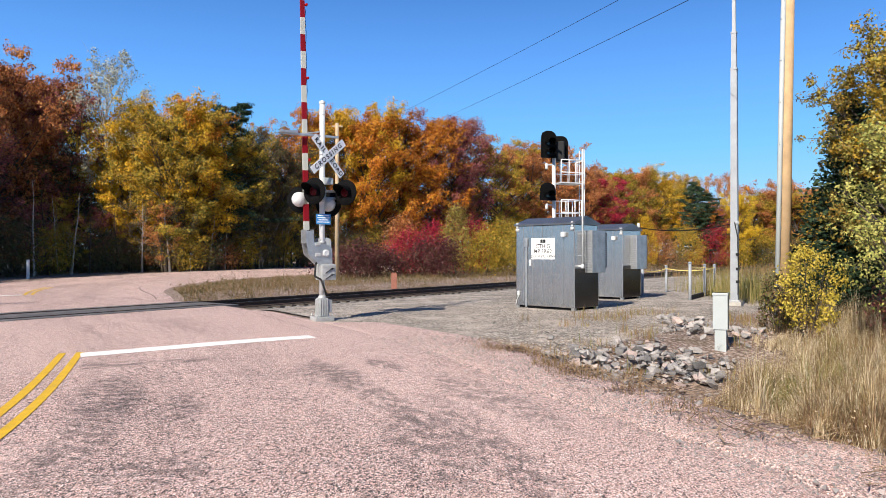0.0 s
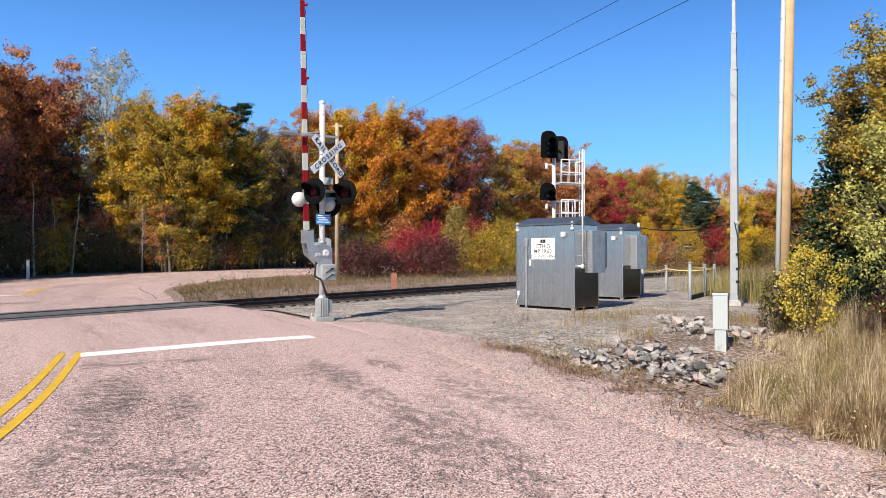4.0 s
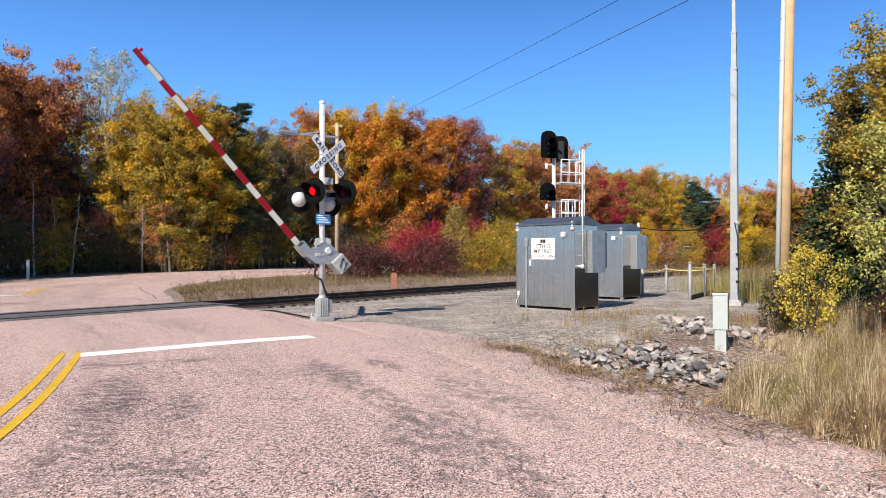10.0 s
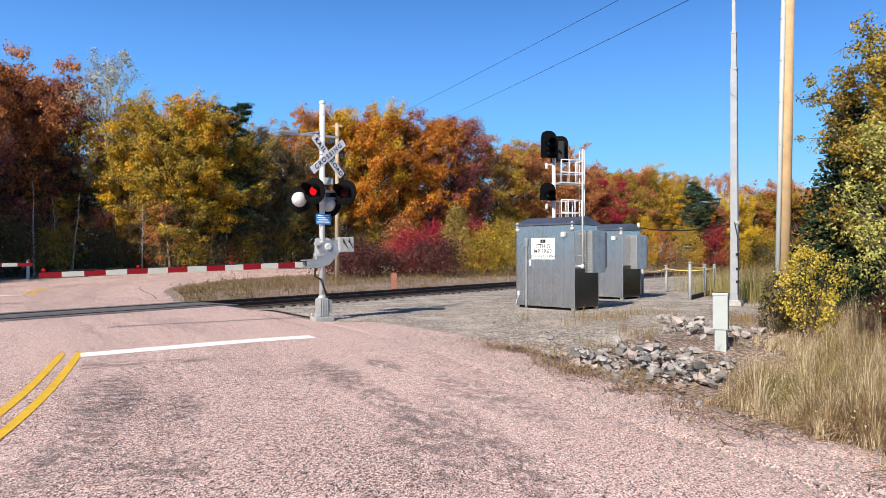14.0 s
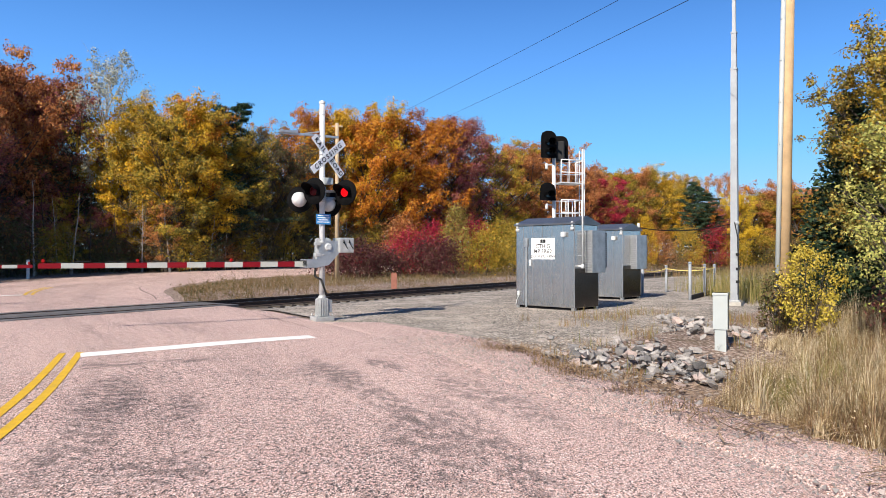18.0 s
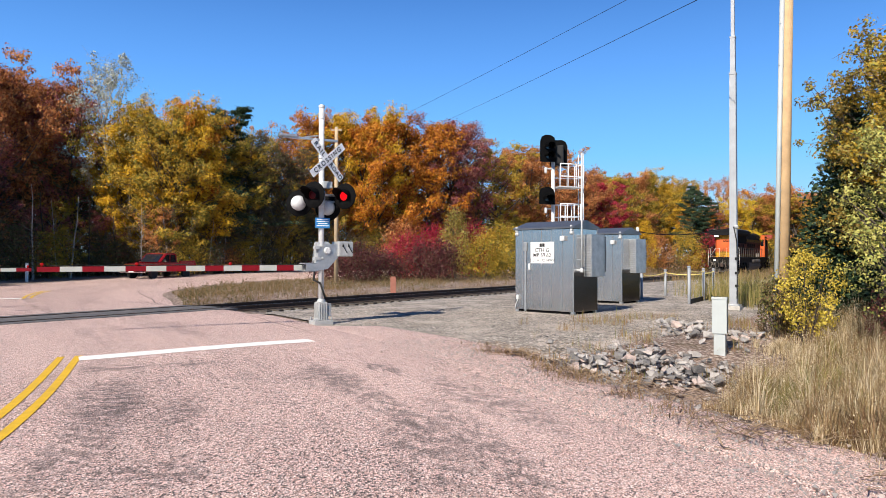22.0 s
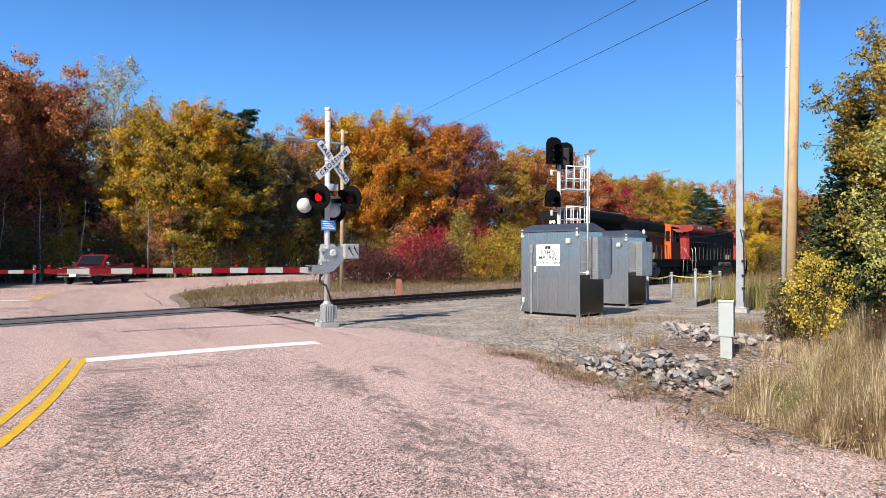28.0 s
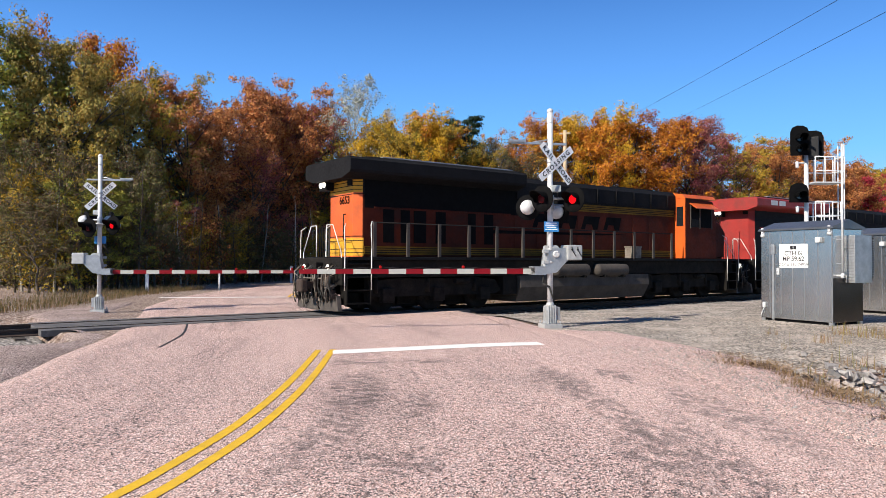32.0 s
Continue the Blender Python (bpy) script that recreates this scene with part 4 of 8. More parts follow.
# ---- equipment cabinets ----
def bungalow(m, label, sign=False):
    """Aluminium signal cabinet on short feet, gabled roof, ventilators and door."""
    b = thing("signal_cabinet", m, label, "signal cabinet", "signal cabinets")
    W, D, H = 2.05, 1.2, 2.36     # local x across the door side, y to the back
    bm = bmesh.new()
    box(bm, 0, W, 0, D, 0.04, H, 0.012)
    part("body", bm, M_ALU, b)
    for x in (0.05, W - 0.05):
        for y in (0.06, D - 0.06):
            bm = bmesh.new()
            box(bm, x - 0.05, x + 0.05, y - 0.05, y + 0.05, -0.12, 0.05, 0.006)
            part("foot", bm, M_GALV, b)
    bm = bmesh.new()
    box(bm, 0.08, W - 0.08, 0.05, D - 0.05, -0.1, 0.035, 0.0)
    part("skid", bm, M_MATT, b)
    bm = bmesh.new()
    o = 0.05
    prism(bm, [(-o, H + 0.005), (D + o, H + 0.005), (D + o, H + 0.05), (D / 2, H + 0.25), (-o, H + 0.05)], -o, W + o, "x")
    part("roof", bm, M_ROOF_LIGHT, b)
    # seams on the door side
    for x in (0.28, 0.62, 0.96, 1.3, 1.68):
        bm = bmesh.new()
        box(bm, x - 0.008, x + 0.008, -0.008, 0.001, 0.16, H - 0.03, 0.002)
        part("seam", bm, M_ALU_DARK, b)
    bm = bmesh.new()
    box(bm, 0.36, 0.42, -0.035, -0.001, 0.0, H - 0.45, 0.012)
    part("latch_bar", bm, M_GALV, b)
    bm = bmesh.new()
    box(bm, 0.33, 0.45, -0.05, -0.0, H - 0.62, H - 0.36, 0.02)
    part("latch_cover", bm, M_GALV, b)
    bm = bmesh.new()
    box(bm, 0.5, 0.57, -0.03, -0.001, 1.2, 1.38, 0.012)
    rod(bm, (0.535, -0.02, 1.3), (0.535, -0.06, 1.3), 0.018, n=8)
    part("door_lock", bm, M_SILVER, b)
    bm = bmesh.new()
    box(bm, 1.66, 1.8, -0.1, -0.001, H - 0.34, H - 0.2, 0.02)
    part("vent_cap", bm, M_SILVER, b)
    bm = bmesh.new()
    box(bm, 0.08, 0.16, -0.06, -0.001, 0.32, 0.46, 0.015)
    tube(bm, [(0.12, -0.03, 0.32), (0.06, -0.04, 0.2), (0.02, -0.04, 0.05)], 0.012, 6)
    part("outlet", bm, M_SILVER, b)
    for x in (0.06, W - 0.06):
        bm = bmesh.new()
        lathe(bm, [(0.055, 0), (0.055, 0.03), (0.025, 0.04), (0.025, 0.05)], 12, pose(x, -0.001, H - 0.12, 90, 0, 0))
        box(bm, x - 0.035, x + 0.035, -0.03, -0.002, H - 0.06, H + 0.09, 0.008)
        part("lifting_eye", bm, M_SILVER, b)
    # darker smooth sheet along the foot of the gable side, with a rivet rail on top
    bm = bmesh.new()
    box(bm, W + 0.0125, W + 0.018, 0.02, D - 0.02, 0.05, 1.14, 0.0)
    part("lower_sheet", bm, M_ALU_FOOT, b, "dark smooth metal sheet")
    bm = bmesh.new()
    box(bm, W + 0.0125, W + 0.03, 0.02, D - 0.02, 1.145, 1.175, 0.004)
    part("rivet_rail", bm, M_ALU_DARK, b)
    for y in (0.012, D - 0.012):
        bm = bmesh.new()
        box(bm, W - 0.02, W + 0.012, y - 0.012, y + 0.012, 0.05, H - 0.02, 0.004)
        part("corner_trim", bm, M_ALU_DARK, b)
    # gable side: shaded vent box with punched front, and a louvre behind
    bm = bmesh.new()
    box(bm, W + 0.001, W + 0.26, D * 0.42, D * 0.98, 1.02, H - 0.16, 0.01)
    vent = part("vent_box", bm, M_GALV, b)
    for j in range(14):
        z = 1.18 + j * 0.072
        bm = bmesh.new()
        box(bm, W + 0.025, W + 0.235, D * 0.42 - 0.01, D * 0.42 + 0.002, z - 0.1, z - 0.072, 0.003)
        part("louvre", bm, M_ALU_DARK, vent)
    bm = bmesh.new()
    box(bm, W + 0.001, W + 0.1, D + 0.02, D + 0.3, 1.15, H - 0.2, 0.006)
    rear = part("rear_louvre_box", bm, M_MATT, b)
    for j in range(16):
        z = 1.18 + j * 0.06
        bm = bmesh.new()
        box(bm, W + 0.09, W + 0.115, D + 0.03, D + 0.29, z, z + 0.028, 0.002)
        part("louvre", bm, M_ALU_DARK, rear)
    if sign:
        bm = bmesh.new()
        box(bm, 0.58, 1.4, -0.014, -0.009, H - 0.97, H - 0.36)
        s = part("sign_board", bm, M_WHITE, b, "white sign board with black letters")
        bm = bmesh.new()
        box(bm, 0.9, 0.985, -0.017, -0.0145, H - 0.5, H - 0.4)
        box(bm, 1.0, 1.085, -0.017, -0.0145, H - 0.5, H - 0.4)
        part("operator_mark", bm, M_BLACK, s)
        for k, (w, sz) in enumerate((("CTH G", 0.168), ("MP 59.62", 0.168), ("DOT# 392 749W", 0.112))):
            lettering("lettering", w, sz, pose(0.99, -0.0145, H - 0.6 - 0.145 * k), M_BLACK, s, bold=0.02 if k < 2 else 0.014, gap=1.0 if k < 2 else 1.05)
    return b


CAB_TURN = -45.0
bungalow(pose(2.17, 21.05, 0.12, 0, 0, CAB_TURN), "unpainted aluminium signal cabinet with a white sign board", True)
bungalow(pose(4.72, 25.85, 0.12, 0, 0, CAB_TURN), "second unpainted aluminium signal cabinet")


# aerial mast on the first cabinet's gable side
def vent_pipe():
    p = thing("conduit_mast", pose(3.74, 19.58, 0.12, 0, 0, CAB_TURN), "thin galvanised conduit mast beside the cabinet", "conduit")
    bm = bmesh.new()
    tube(bm, [(-0.1, 0.12, 1.2), (0.05, 0.12, 1.2), (0.05, 0.12, 4.45)], 0.026, 10)
    part("pipe", bm, M_SILVER, p)
    for z in (1.5, 2.1):
        bm = bmesh.new()
        box(bm, -0.16, 0.06, 0.1, 0.14, z - 0.012, z + 0.012, 0.003)
        part("clamp", bm, M_GALV, p)
    bm = bmesh.new()
    lathe(bm, [(0.035, 0), (0.045, 0.02), (0.045, 0.1), (0.03, 0.12)], 12, pose(0.05, 0.12, 1.14))
    part("elbow", bm, M_SILVER, p)


vent_pipe()
fin = thing("roof_vent", pose(6.98, 25.35, 2.45, 0, 0, 0), "small white vent pipe beside the rear cabinet", "vent")
bm = bmesh.new()
lathe(bm, [(0.04, -2.3), (0.04, 0.1), (0.055, 0.12), (0.055, 0.28), (0.03, 0.32)], 12)
part("pipe", bm, M_SILVER, fin)


# ---- railway signal ----
def signal_head(parent, x, y, z, units, name="signal_head"):
    h = new(name)
    h.parent = parent
    h.matrix_basis = pose(x, y, z) @ Matrix.Diagonal((1.22, 1.0, 1.1, 1))
    bm = bmesh.new()
    hh = 0.36 * units + 0.06
    prism(bm, [(-0.3, -hh / 2), (0.3, -hh / 2), (0.3, hh / 2), (0.24, hh / 2 + 0.17), (0.1, hh / 2 + 0.25), (-0.1, hh / 2 + 0.25), (-0.24, hh / 2 + 0.17), (-0.3, hh / 2)], -0.02, 0.02, "y")
    part("background", bm, M_MATT, h)
    bm = bmesh.new()
    box(bm, -0.17, 0.17, 0.03, 0.3, -hh / 2 + 0.02, hh / 2, 0.03)
    part("housing", bm, M_BLACK, h)
    for u in range(units):
        zc = -hh / 2 + 0.22 + u * 0.36
        bm = bmesh.new()
        n = 14
        for i in range(n):
            a0, a1 = radians(-20 + 220 * i / n), radians(-20 + 220 * (i + 1) / n)
            r = 0.15
            vs = [bm.verts.new((r * math.cos(a), -l, zc + r * math.sin(a))) for a, l in ((a0, 0.021), (a1, 0.021), (a1, 0.36), (a0, 0.36))]
            bm.faces.new(vs)
        bmesh.ops.solidify(bm, geom=bm.faces[:], thickness=0.006)
        part("hood", bm, M_MATT, h)
        bm = bmesh.new()
        lathe(bm, [(0.0001, -0.01), (0.1, 0.0), (0.1, 0.01)], 16, pose(0, -0.03, zc, 90, 0, 0))
        part("lens", bm, M_GLASS, h)
    return h


def railway_signal():
    s = thing("railway_signal", pose(4.72, 30.2, 0.0, 0, 0, 20), "silver railway signal mast with black hooded heads, ladder and platform", "railway signal")
    bm = bmesh.new()
    rod(bm, (0, 0, 0), (0, 0, 6.0), 0.08, n=14)
    part("mast", bm, M_SILVER, s)
    signal_head(s, -0.35, -0.2, 6.15, 2)
    signal_head(s, 0.34, 0.12, 6.02, 2).rotation_euler = (0, 0, radians(150))
    signal_head(s, -0.4, -0.2, 4.15, 1)
    for z in (5.45, 3.75):
        bm = bmesh.new()
        rod(bm, (-0.45, -0.05, z), (0.1, 0, z), 0.03, n=8)
        lathe(bm, [(0.05, z - 0.2), (0.06, z - 0.15), (0.06, z + 0.02), (0.04, z + 0.05)], 10, pose(-0.38, -0.06, 0))
        part("bracket", bm, M_SILVER, s)
    for z, w in ((4.7, 1.15), (3.0, 1.0)):
        cage = new("platform")
        cage.parent = s
        cage["label"] = "railed working platform"
        bm = bmesh.new()
        box(bm, 0.12, 0.12 + w, -0.4, 0.4, z - 0.05, z, 0.008)
        part("deck", bm, M_SILVER, cage)
        for zz in (z + 0.42, z + 0.95):
            bm = bmesh.new()
            tube(bm, [(0.14, -0.38, zz), (0.12 + w, -0.38, zz), (0.12 + w, 0.38, zz), (0.14, 0.38, zz)], 0.022, 6)
            part("rail", bm, M_WHITE, cage)
        for q in (0.14, 0.14 + w * 0.33, 0.14 + w * 0.66, 0.12 + w):
            for y in (-0.38, 0.38):
                bm = bmesh.new()
                rod(bm, (q, y, z), (q, y, z + 0.95), 0.02, n=6)
                part("stanchion", bm, M_WHITE, cage)
    lad = new("ladder")
    lad.parent = s
    for y in (-0.2, 0.2):
        bm = bmesh.new()
        rod(bm, (1.36, y, 0), (1.36, y, 6.15), 0.025, n=6)
        part("stile", bm, M_SILVER, lad)
    for i in range(20):
        bm = bmesh.new()
        rod(bm, (1.36, -0.2, 0.3 + i * 0.3), (1.36, 0.2, 0.3 + i * 0.3), 0.014, n=5)
        part("rung", bm, M_SILVER, lad)


railway_signal()

# ---- poles ----
def steel_pole():
    p = thing("radio_pole", pose(9.16, 22.3, -0.1, 0, 0, -34), "tall tapered square steel radio pole on a concrete block", "pole")
    bm = bmesh.new()
    box(bm, -0.22, 0.22, -0.22, 0.22, -0.3, 0.27, 0.015)
    part("plinth", bm, M_CONC, p)
    bm = bmesh.new()
    box(bm, -0.19, 0.19, -0.19, 0.19, 0.27, 0.32, 0.005)
    part("base_plate", bm, M_GALV, p)
    for z0, z1, r0, r1 in ((0.32, 7.6, 0.112, 0.092), (7.6, 8.75, 0.078, 0.074), (8.75, 13.0, 0.055, 0.045)):
        bm = bmesh.new()
        vs = [bm.verts.new((sx * r, sy * r, z)) for z, r in ((z0, r0), (z1, r1)) for sx, sy in ((-1, -1), (1, -1), (1, 1), (-1, 1))]
        for f in ((0, 1, 5, 4), (1, 2, 6, 5), (2, 3, 7, 6), (3, 0, 4, 7), (3, 2, 1, 0), (4, 5, 6, 7)):
            bm.faces.new([vs[i] for i in f])
        bmesh.ops.bevel(bm, geom=bm.edges[:], offset=0.012, segments=2, affect="EDGES")
        box(bm, -r1 - 0.012, r1 + 0.012, -r1 - 0.012, r1 + 0.012, z1 - 0.06, z1 + 0.004, 0.004)
        part("section", bm, M_POLE, p)
    bm = bmesh.new()
    tube(bm, [(0.03, -0.14, 2.75), (0.12, -0.16, 2.3), (0.14, -0.15, 1.4), (0.12, -0.14, 0.5)], 0.018, 6)
    part("cable", bm, M_RUBBER, p)
    for z in (0.9, 1.3, 1.75, 2.75):
        bm = bmesh.new()
        box(bm, 0.06, 0.16, -0.15, -0.08, z - 0.04, z + 0.04, 0.006)
        part("clamp", bm, M_BLACK if z < 2 else M_GALV, p)


def wood_pole():
    p = thing("utility_pole", pose(7.72, 16.2, -0.55), "smooth new pine utility pole with a grey conduit", "utility pole")
    lean = Vector((0.20, 0, 9.0))
    bm = bmesh.new()
    rod(bm, (0, 0, 0), lean, 0.155, 0.13, 16)
    part("shaft", bm, M_WOOD, p)
    bm = bmesh.new()
    rod(bm, (-0.17, -0.08, 0.1), Vector((-0.145, -0.08, 0)) + lean, 0.055, n=10)
    part("conduit", bm, M_PLASTIC, p, "grey plastic conduit")
    for i in range(9):
        z = 0.9 + i * 0.95
        bm = bmesh.new()
        c = lean * (z / 9)
        box(bm, c.x - 0.205, c.x - 0.11, -0.125, -0.04, z - 0.008, z + 0.008, 0.002)
        part("strap", bm, M_GALV, p)


steel_pole()
wood_pole()
far = thing("utility_pole", pose(-6.75, 45.2, 0), "weathered wooden utility pole beyond the tracks", "utility pole")
bm = bmesh.new()
rod(bm, (0, 0, -0.3), (0, 0, 10.0), 0.15, 0.11, 12)
part("shaft", bm, M_OLDWOOD, far)
bm = bmesh.new()
box(bm, -0.35, 0.35, -0.05, 0.05, 9.75, 9.85, 0.01)
part("crossarm", bm, M_OLDWOOD, far)


def wire(a, b, sag, r, n=24):
    a, b = Vector(a), Vector(b)
    t = thing("overhead_wire", pose(0, 0, 0), "thin dark overhead wire", "wire", "overhead wires")
    pts = [a.lerp(b, i / n) - Vector((0, 0, sag * 4 * (i / n) * (1 - i / n))) for i in range(n + 1)]
    side = (b - a).cross(Vector((0, 0, 1))).normalized()
    up = side.cross(b - a).normalized()
    vs = [p + (side * math.cos(j * 1.2566) + up * math.sin(j * 1.2566)) * r for p in pts for j in range(5)]
    fs = [(i * 5 + j, i * 5 + (j + 1) % 5, i * 5 + 5 + (j + 1) % 5, i * 5 + 5 + j) for i in range(n) for j in range(5)]
    mesh_part("strand", raw("strand", vs, fs, True), M_BLACK, t)


wire((-6.0, 80, 17.0), (9.5, 22, 11.7), 0.1, 0.011)
wire((-0.3, 80, 16.85), (7.9, 16.2, 8.6), 0.1, 0.010)
wire((9.0, 12.0, 8.8), (38, 60, 17.2), 0.2, 0.008)
wire((9.6, 12.0, 8.8), (41, 60, 17.0), 0.2, 0.008)
# service cable from the rear cabinet to the radio pole
wire((7.0, 25.3, 2.6), (9.1, 22.3, 2.62), 0.16, 0.016)

# ---- small fixtures ----
ped = thing("utility_pedestal", pose(5.32, 13.6, -0.28, 0, 0, -28), "pale grey plastic utility pedestal", "utility box")
bm = bmesh.new()
box(bm, -0.105, 0.105, -0.1, 0.1, -0.2, 0.5, 0.01)
part("post", bm, M_PLASTIC, ped)
bm = bmesh.new()
box(bm, -0.135, 0.135, -0.12, 0.12, 0.5, 1.2, 0.015)
part("cover", bm, M_PLASTIC, ped)
bm = bmesh.new()
box(bm, -0.145, 0.145, -0.13, 0.13, 1.15, 1.2, 0.012)
part("cap", bm, M_PLASTIC, ped)


def post(name, x, y, h, r, material, label, category, square=False, z=None):
    t = thing(name, pose(x, y, ground_z(x, y) if z is None else z), label, category, "posts")
    bm = bmesh.new()
    if square:
        box(bm, -r, r, -r * 0.5, r * 0.5, -0.2, h, 0.008)
    else:
        rod(bm, (0, 0, -0.2), (0, 0, h), r, n=10)
        lathe(bm, [(r * 1.25, h - 0.05), (r * 1.25, h), (r * 0.5, h + 0.02)], 10)
    part("post", bm, material, t)
    return t


post("marker_post", -2.45, 35.6, 1.1, 0.14, M_STAKE, "square red-brown wooden marker stake by the track", "marker post", True)
post("marker_post", -28.4, 48.6, 1.25, 0.09, M_WHITE, "white plastic delineator post at the road edge", "marker post", True)
post("marker_post", -22.4, 62.8, 1.1, 0.09, M_WHITE, "white plastic delineator post at the road bend", "marker post", True)
post("marker_post", -27.5, 31.8, 1.05, 0.09, M_WHITE, "white plastic delineator post beside the crossing road", "marker post", True)
post("marker_post", -25.3, 35.2, 0.9, 0.05, M_SILVER, "thin grey post beside the crossing road", "marker post")

M_UNDER_STEEL = plain("black_steel_plate", lin(0.02, 0.019, 0.018), 0.7, 0.2, 0.3, 4.0, 0.1)
# culvert with a headwall and a chained-off handrail
cul = thing("culvert_headwall", pose(0, 0, 0), "dark steel culvert headwall at the yard's edge", "culvert")
PA, PB = Vector((8.45, 24.3)), Vector((10.85, 28.4))
bm = bmesh.new()
dirc = (PB - PA).normalized()
ang = math.degrees(math.atan2(dirc.y, dirc.x))
box(bm, 0, (PB - PA).length, -0.04, 0.04, -0.5, 0.34, 0.008, pose(PA.x, PA.y, -0.1, 0, 0, ang))
part("plate", bm, M_UNDER_STEEL, cul)
posts = [(8.45, 24.3, 1.5), (9.72, 26.4, 1.4), (10.85, 28.4, 1.36), (9.27, 29.5, 1.3), (7.75, 27.6, 1.25)]
for x, y, h in posts:
    post("rail_post", x, y, h, 0.05, M_POLE, "galvanised pipe post of the chain rail", "post", z=-0.12)
def chain(a, b, sag):
    t = thing("safety_chain", pose(0, 0, 0), "yellow plastic safety chain", "chain", "safety chains")
    n = 22
    for i in range(n):
        u, v = i / n, (i + 1) / n
        p = Vector(a).lerp(Vector(b), u) - Vector((0, 0, sag * 4 * u * (1 - u)))
        q = Vector(a).lerp(Vector(b), v) - Vector((0, 0, sag * 4 * v * (1 - v)))
        bm = bmesh.new()
        rod(bm, p, q, 0.022, n=6)
        part("link", bm, M_YELLOW, t)


chain((8.45, 24.3, 1.24), (9.72, 26.4, 1.16), 0.04)
chain((9.72, 26.4, 1.16), (10.85, 28.4, 1.12), 0.04)
chain((9.27, 29.5, 1.06), (7.75, 27.6, 1.02), 0.08)
chain((9.27, 29.5, 1.06), (10.85, 28.4, 1.1), 0.10)
bm = bmesh.new()
box(bm, -0.9, 0.9, -0.35, 0.35, -0.1, 0.06, 0.02, pose(8.6, 29.8, -0.05, 0, 0, 30))
slab = tagged(part("concrete_slab", bm, M_CONC), "low concrete slab in the gravel yard", "slab")


# ---- locomotives ----
def loco_paint(name, col, rough=0.42, dirt=0.5):
    return plain(name, col, rough, 0, 0.14, 1.6, 0.04, lin(0.05, 0.035, 0.028), dirt)


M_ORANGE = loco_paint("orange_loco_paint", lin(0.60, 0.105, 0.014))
# side orange: the dim side's shade put into the base colour, plus soot
M_ORANGE_SIDE = plain("shaded_sooty_orange_paint", lin(0.066, 0.0115, 0.0055), 0.7, 0, 0.35, 1.3, 0.04, lin(0.02, 0.014, 0.012), 0.75, spec=0.12)
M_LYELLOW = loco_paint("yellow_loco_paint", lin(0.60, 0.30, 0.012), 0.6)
# side yellow, darkened in the same way by the side's shade
M_LYELLOW_SIDE = plain("shaded_sooty_yellow_paint", lin(0.17, 0.085, 0.008), 0.7, 0, 0.25, 1.3, 0.04, lin(0.02, 0.014, 0.012), 0.7, spec=0.12)
M_TANK = plain("dusty_tank_paint", lin(0.055, 0.046, 0.039), 0.85, 0.0, 0.35, 2.2, 0.15, lin(0.03, 0.024, 0.02), 0.6)
M_LIDGREY = plain("sunlit_grey_panel", lin(0.30, 0.30, 0.31), 0.6, 0.2, 0.2, 2.0)
M_LBLACK = plain("black_loco_paint", lin(0.008, 0.008, 0.009), 0.75, 0, 0.2, 1.6, 0.04, lin(0.02, 0.016, 0.013), 0.3, spec=0.15)
M_LRED = loco_paint("red_loco_paint", lin(0.29, 0.018, 0.013), 0.6)
M_UNDER = plain("grimy_underframe", lin(0.010, 0.009, 0.008), 0.9, 0.0, 0.4, 3.0, 0.3, lin(0.035, 0.026, 0.02), 0.6, spec=0.15)
M_PLOW = plain("worn_plow_steel", lin(0.07, 0.06, 0.053), 0.8, 0.1, 0.4, 4.0, 0.2, lin(0.03, 0.024, 0.02), 0.8)
M_GRIME = plain("brown_grey_grime", lin(0.17, 0.145, 0.12), 0.9, 0.0, 0.4, 5.0, 0.2, lin(0.05, 0.04, 0.03), 0.7)
M_RAILING = plain("handrail_white", lin(0.62, 0.60, 0.56), 0.5, 0, 0.1, 4.0)
M_GREYBOX = plain("radiator_grey", lin(0.012, 0.012, 0.0135), 0.85, 0.0, 0.2, 2.0, 0.0, spec=0.08)


def bxpart(name, dims, material, parent, bevel=0.02, label=""):
    bm = bmesh.new()
    box(bm, *dims, bevel)
    return part(name, bm, material, parent, label)


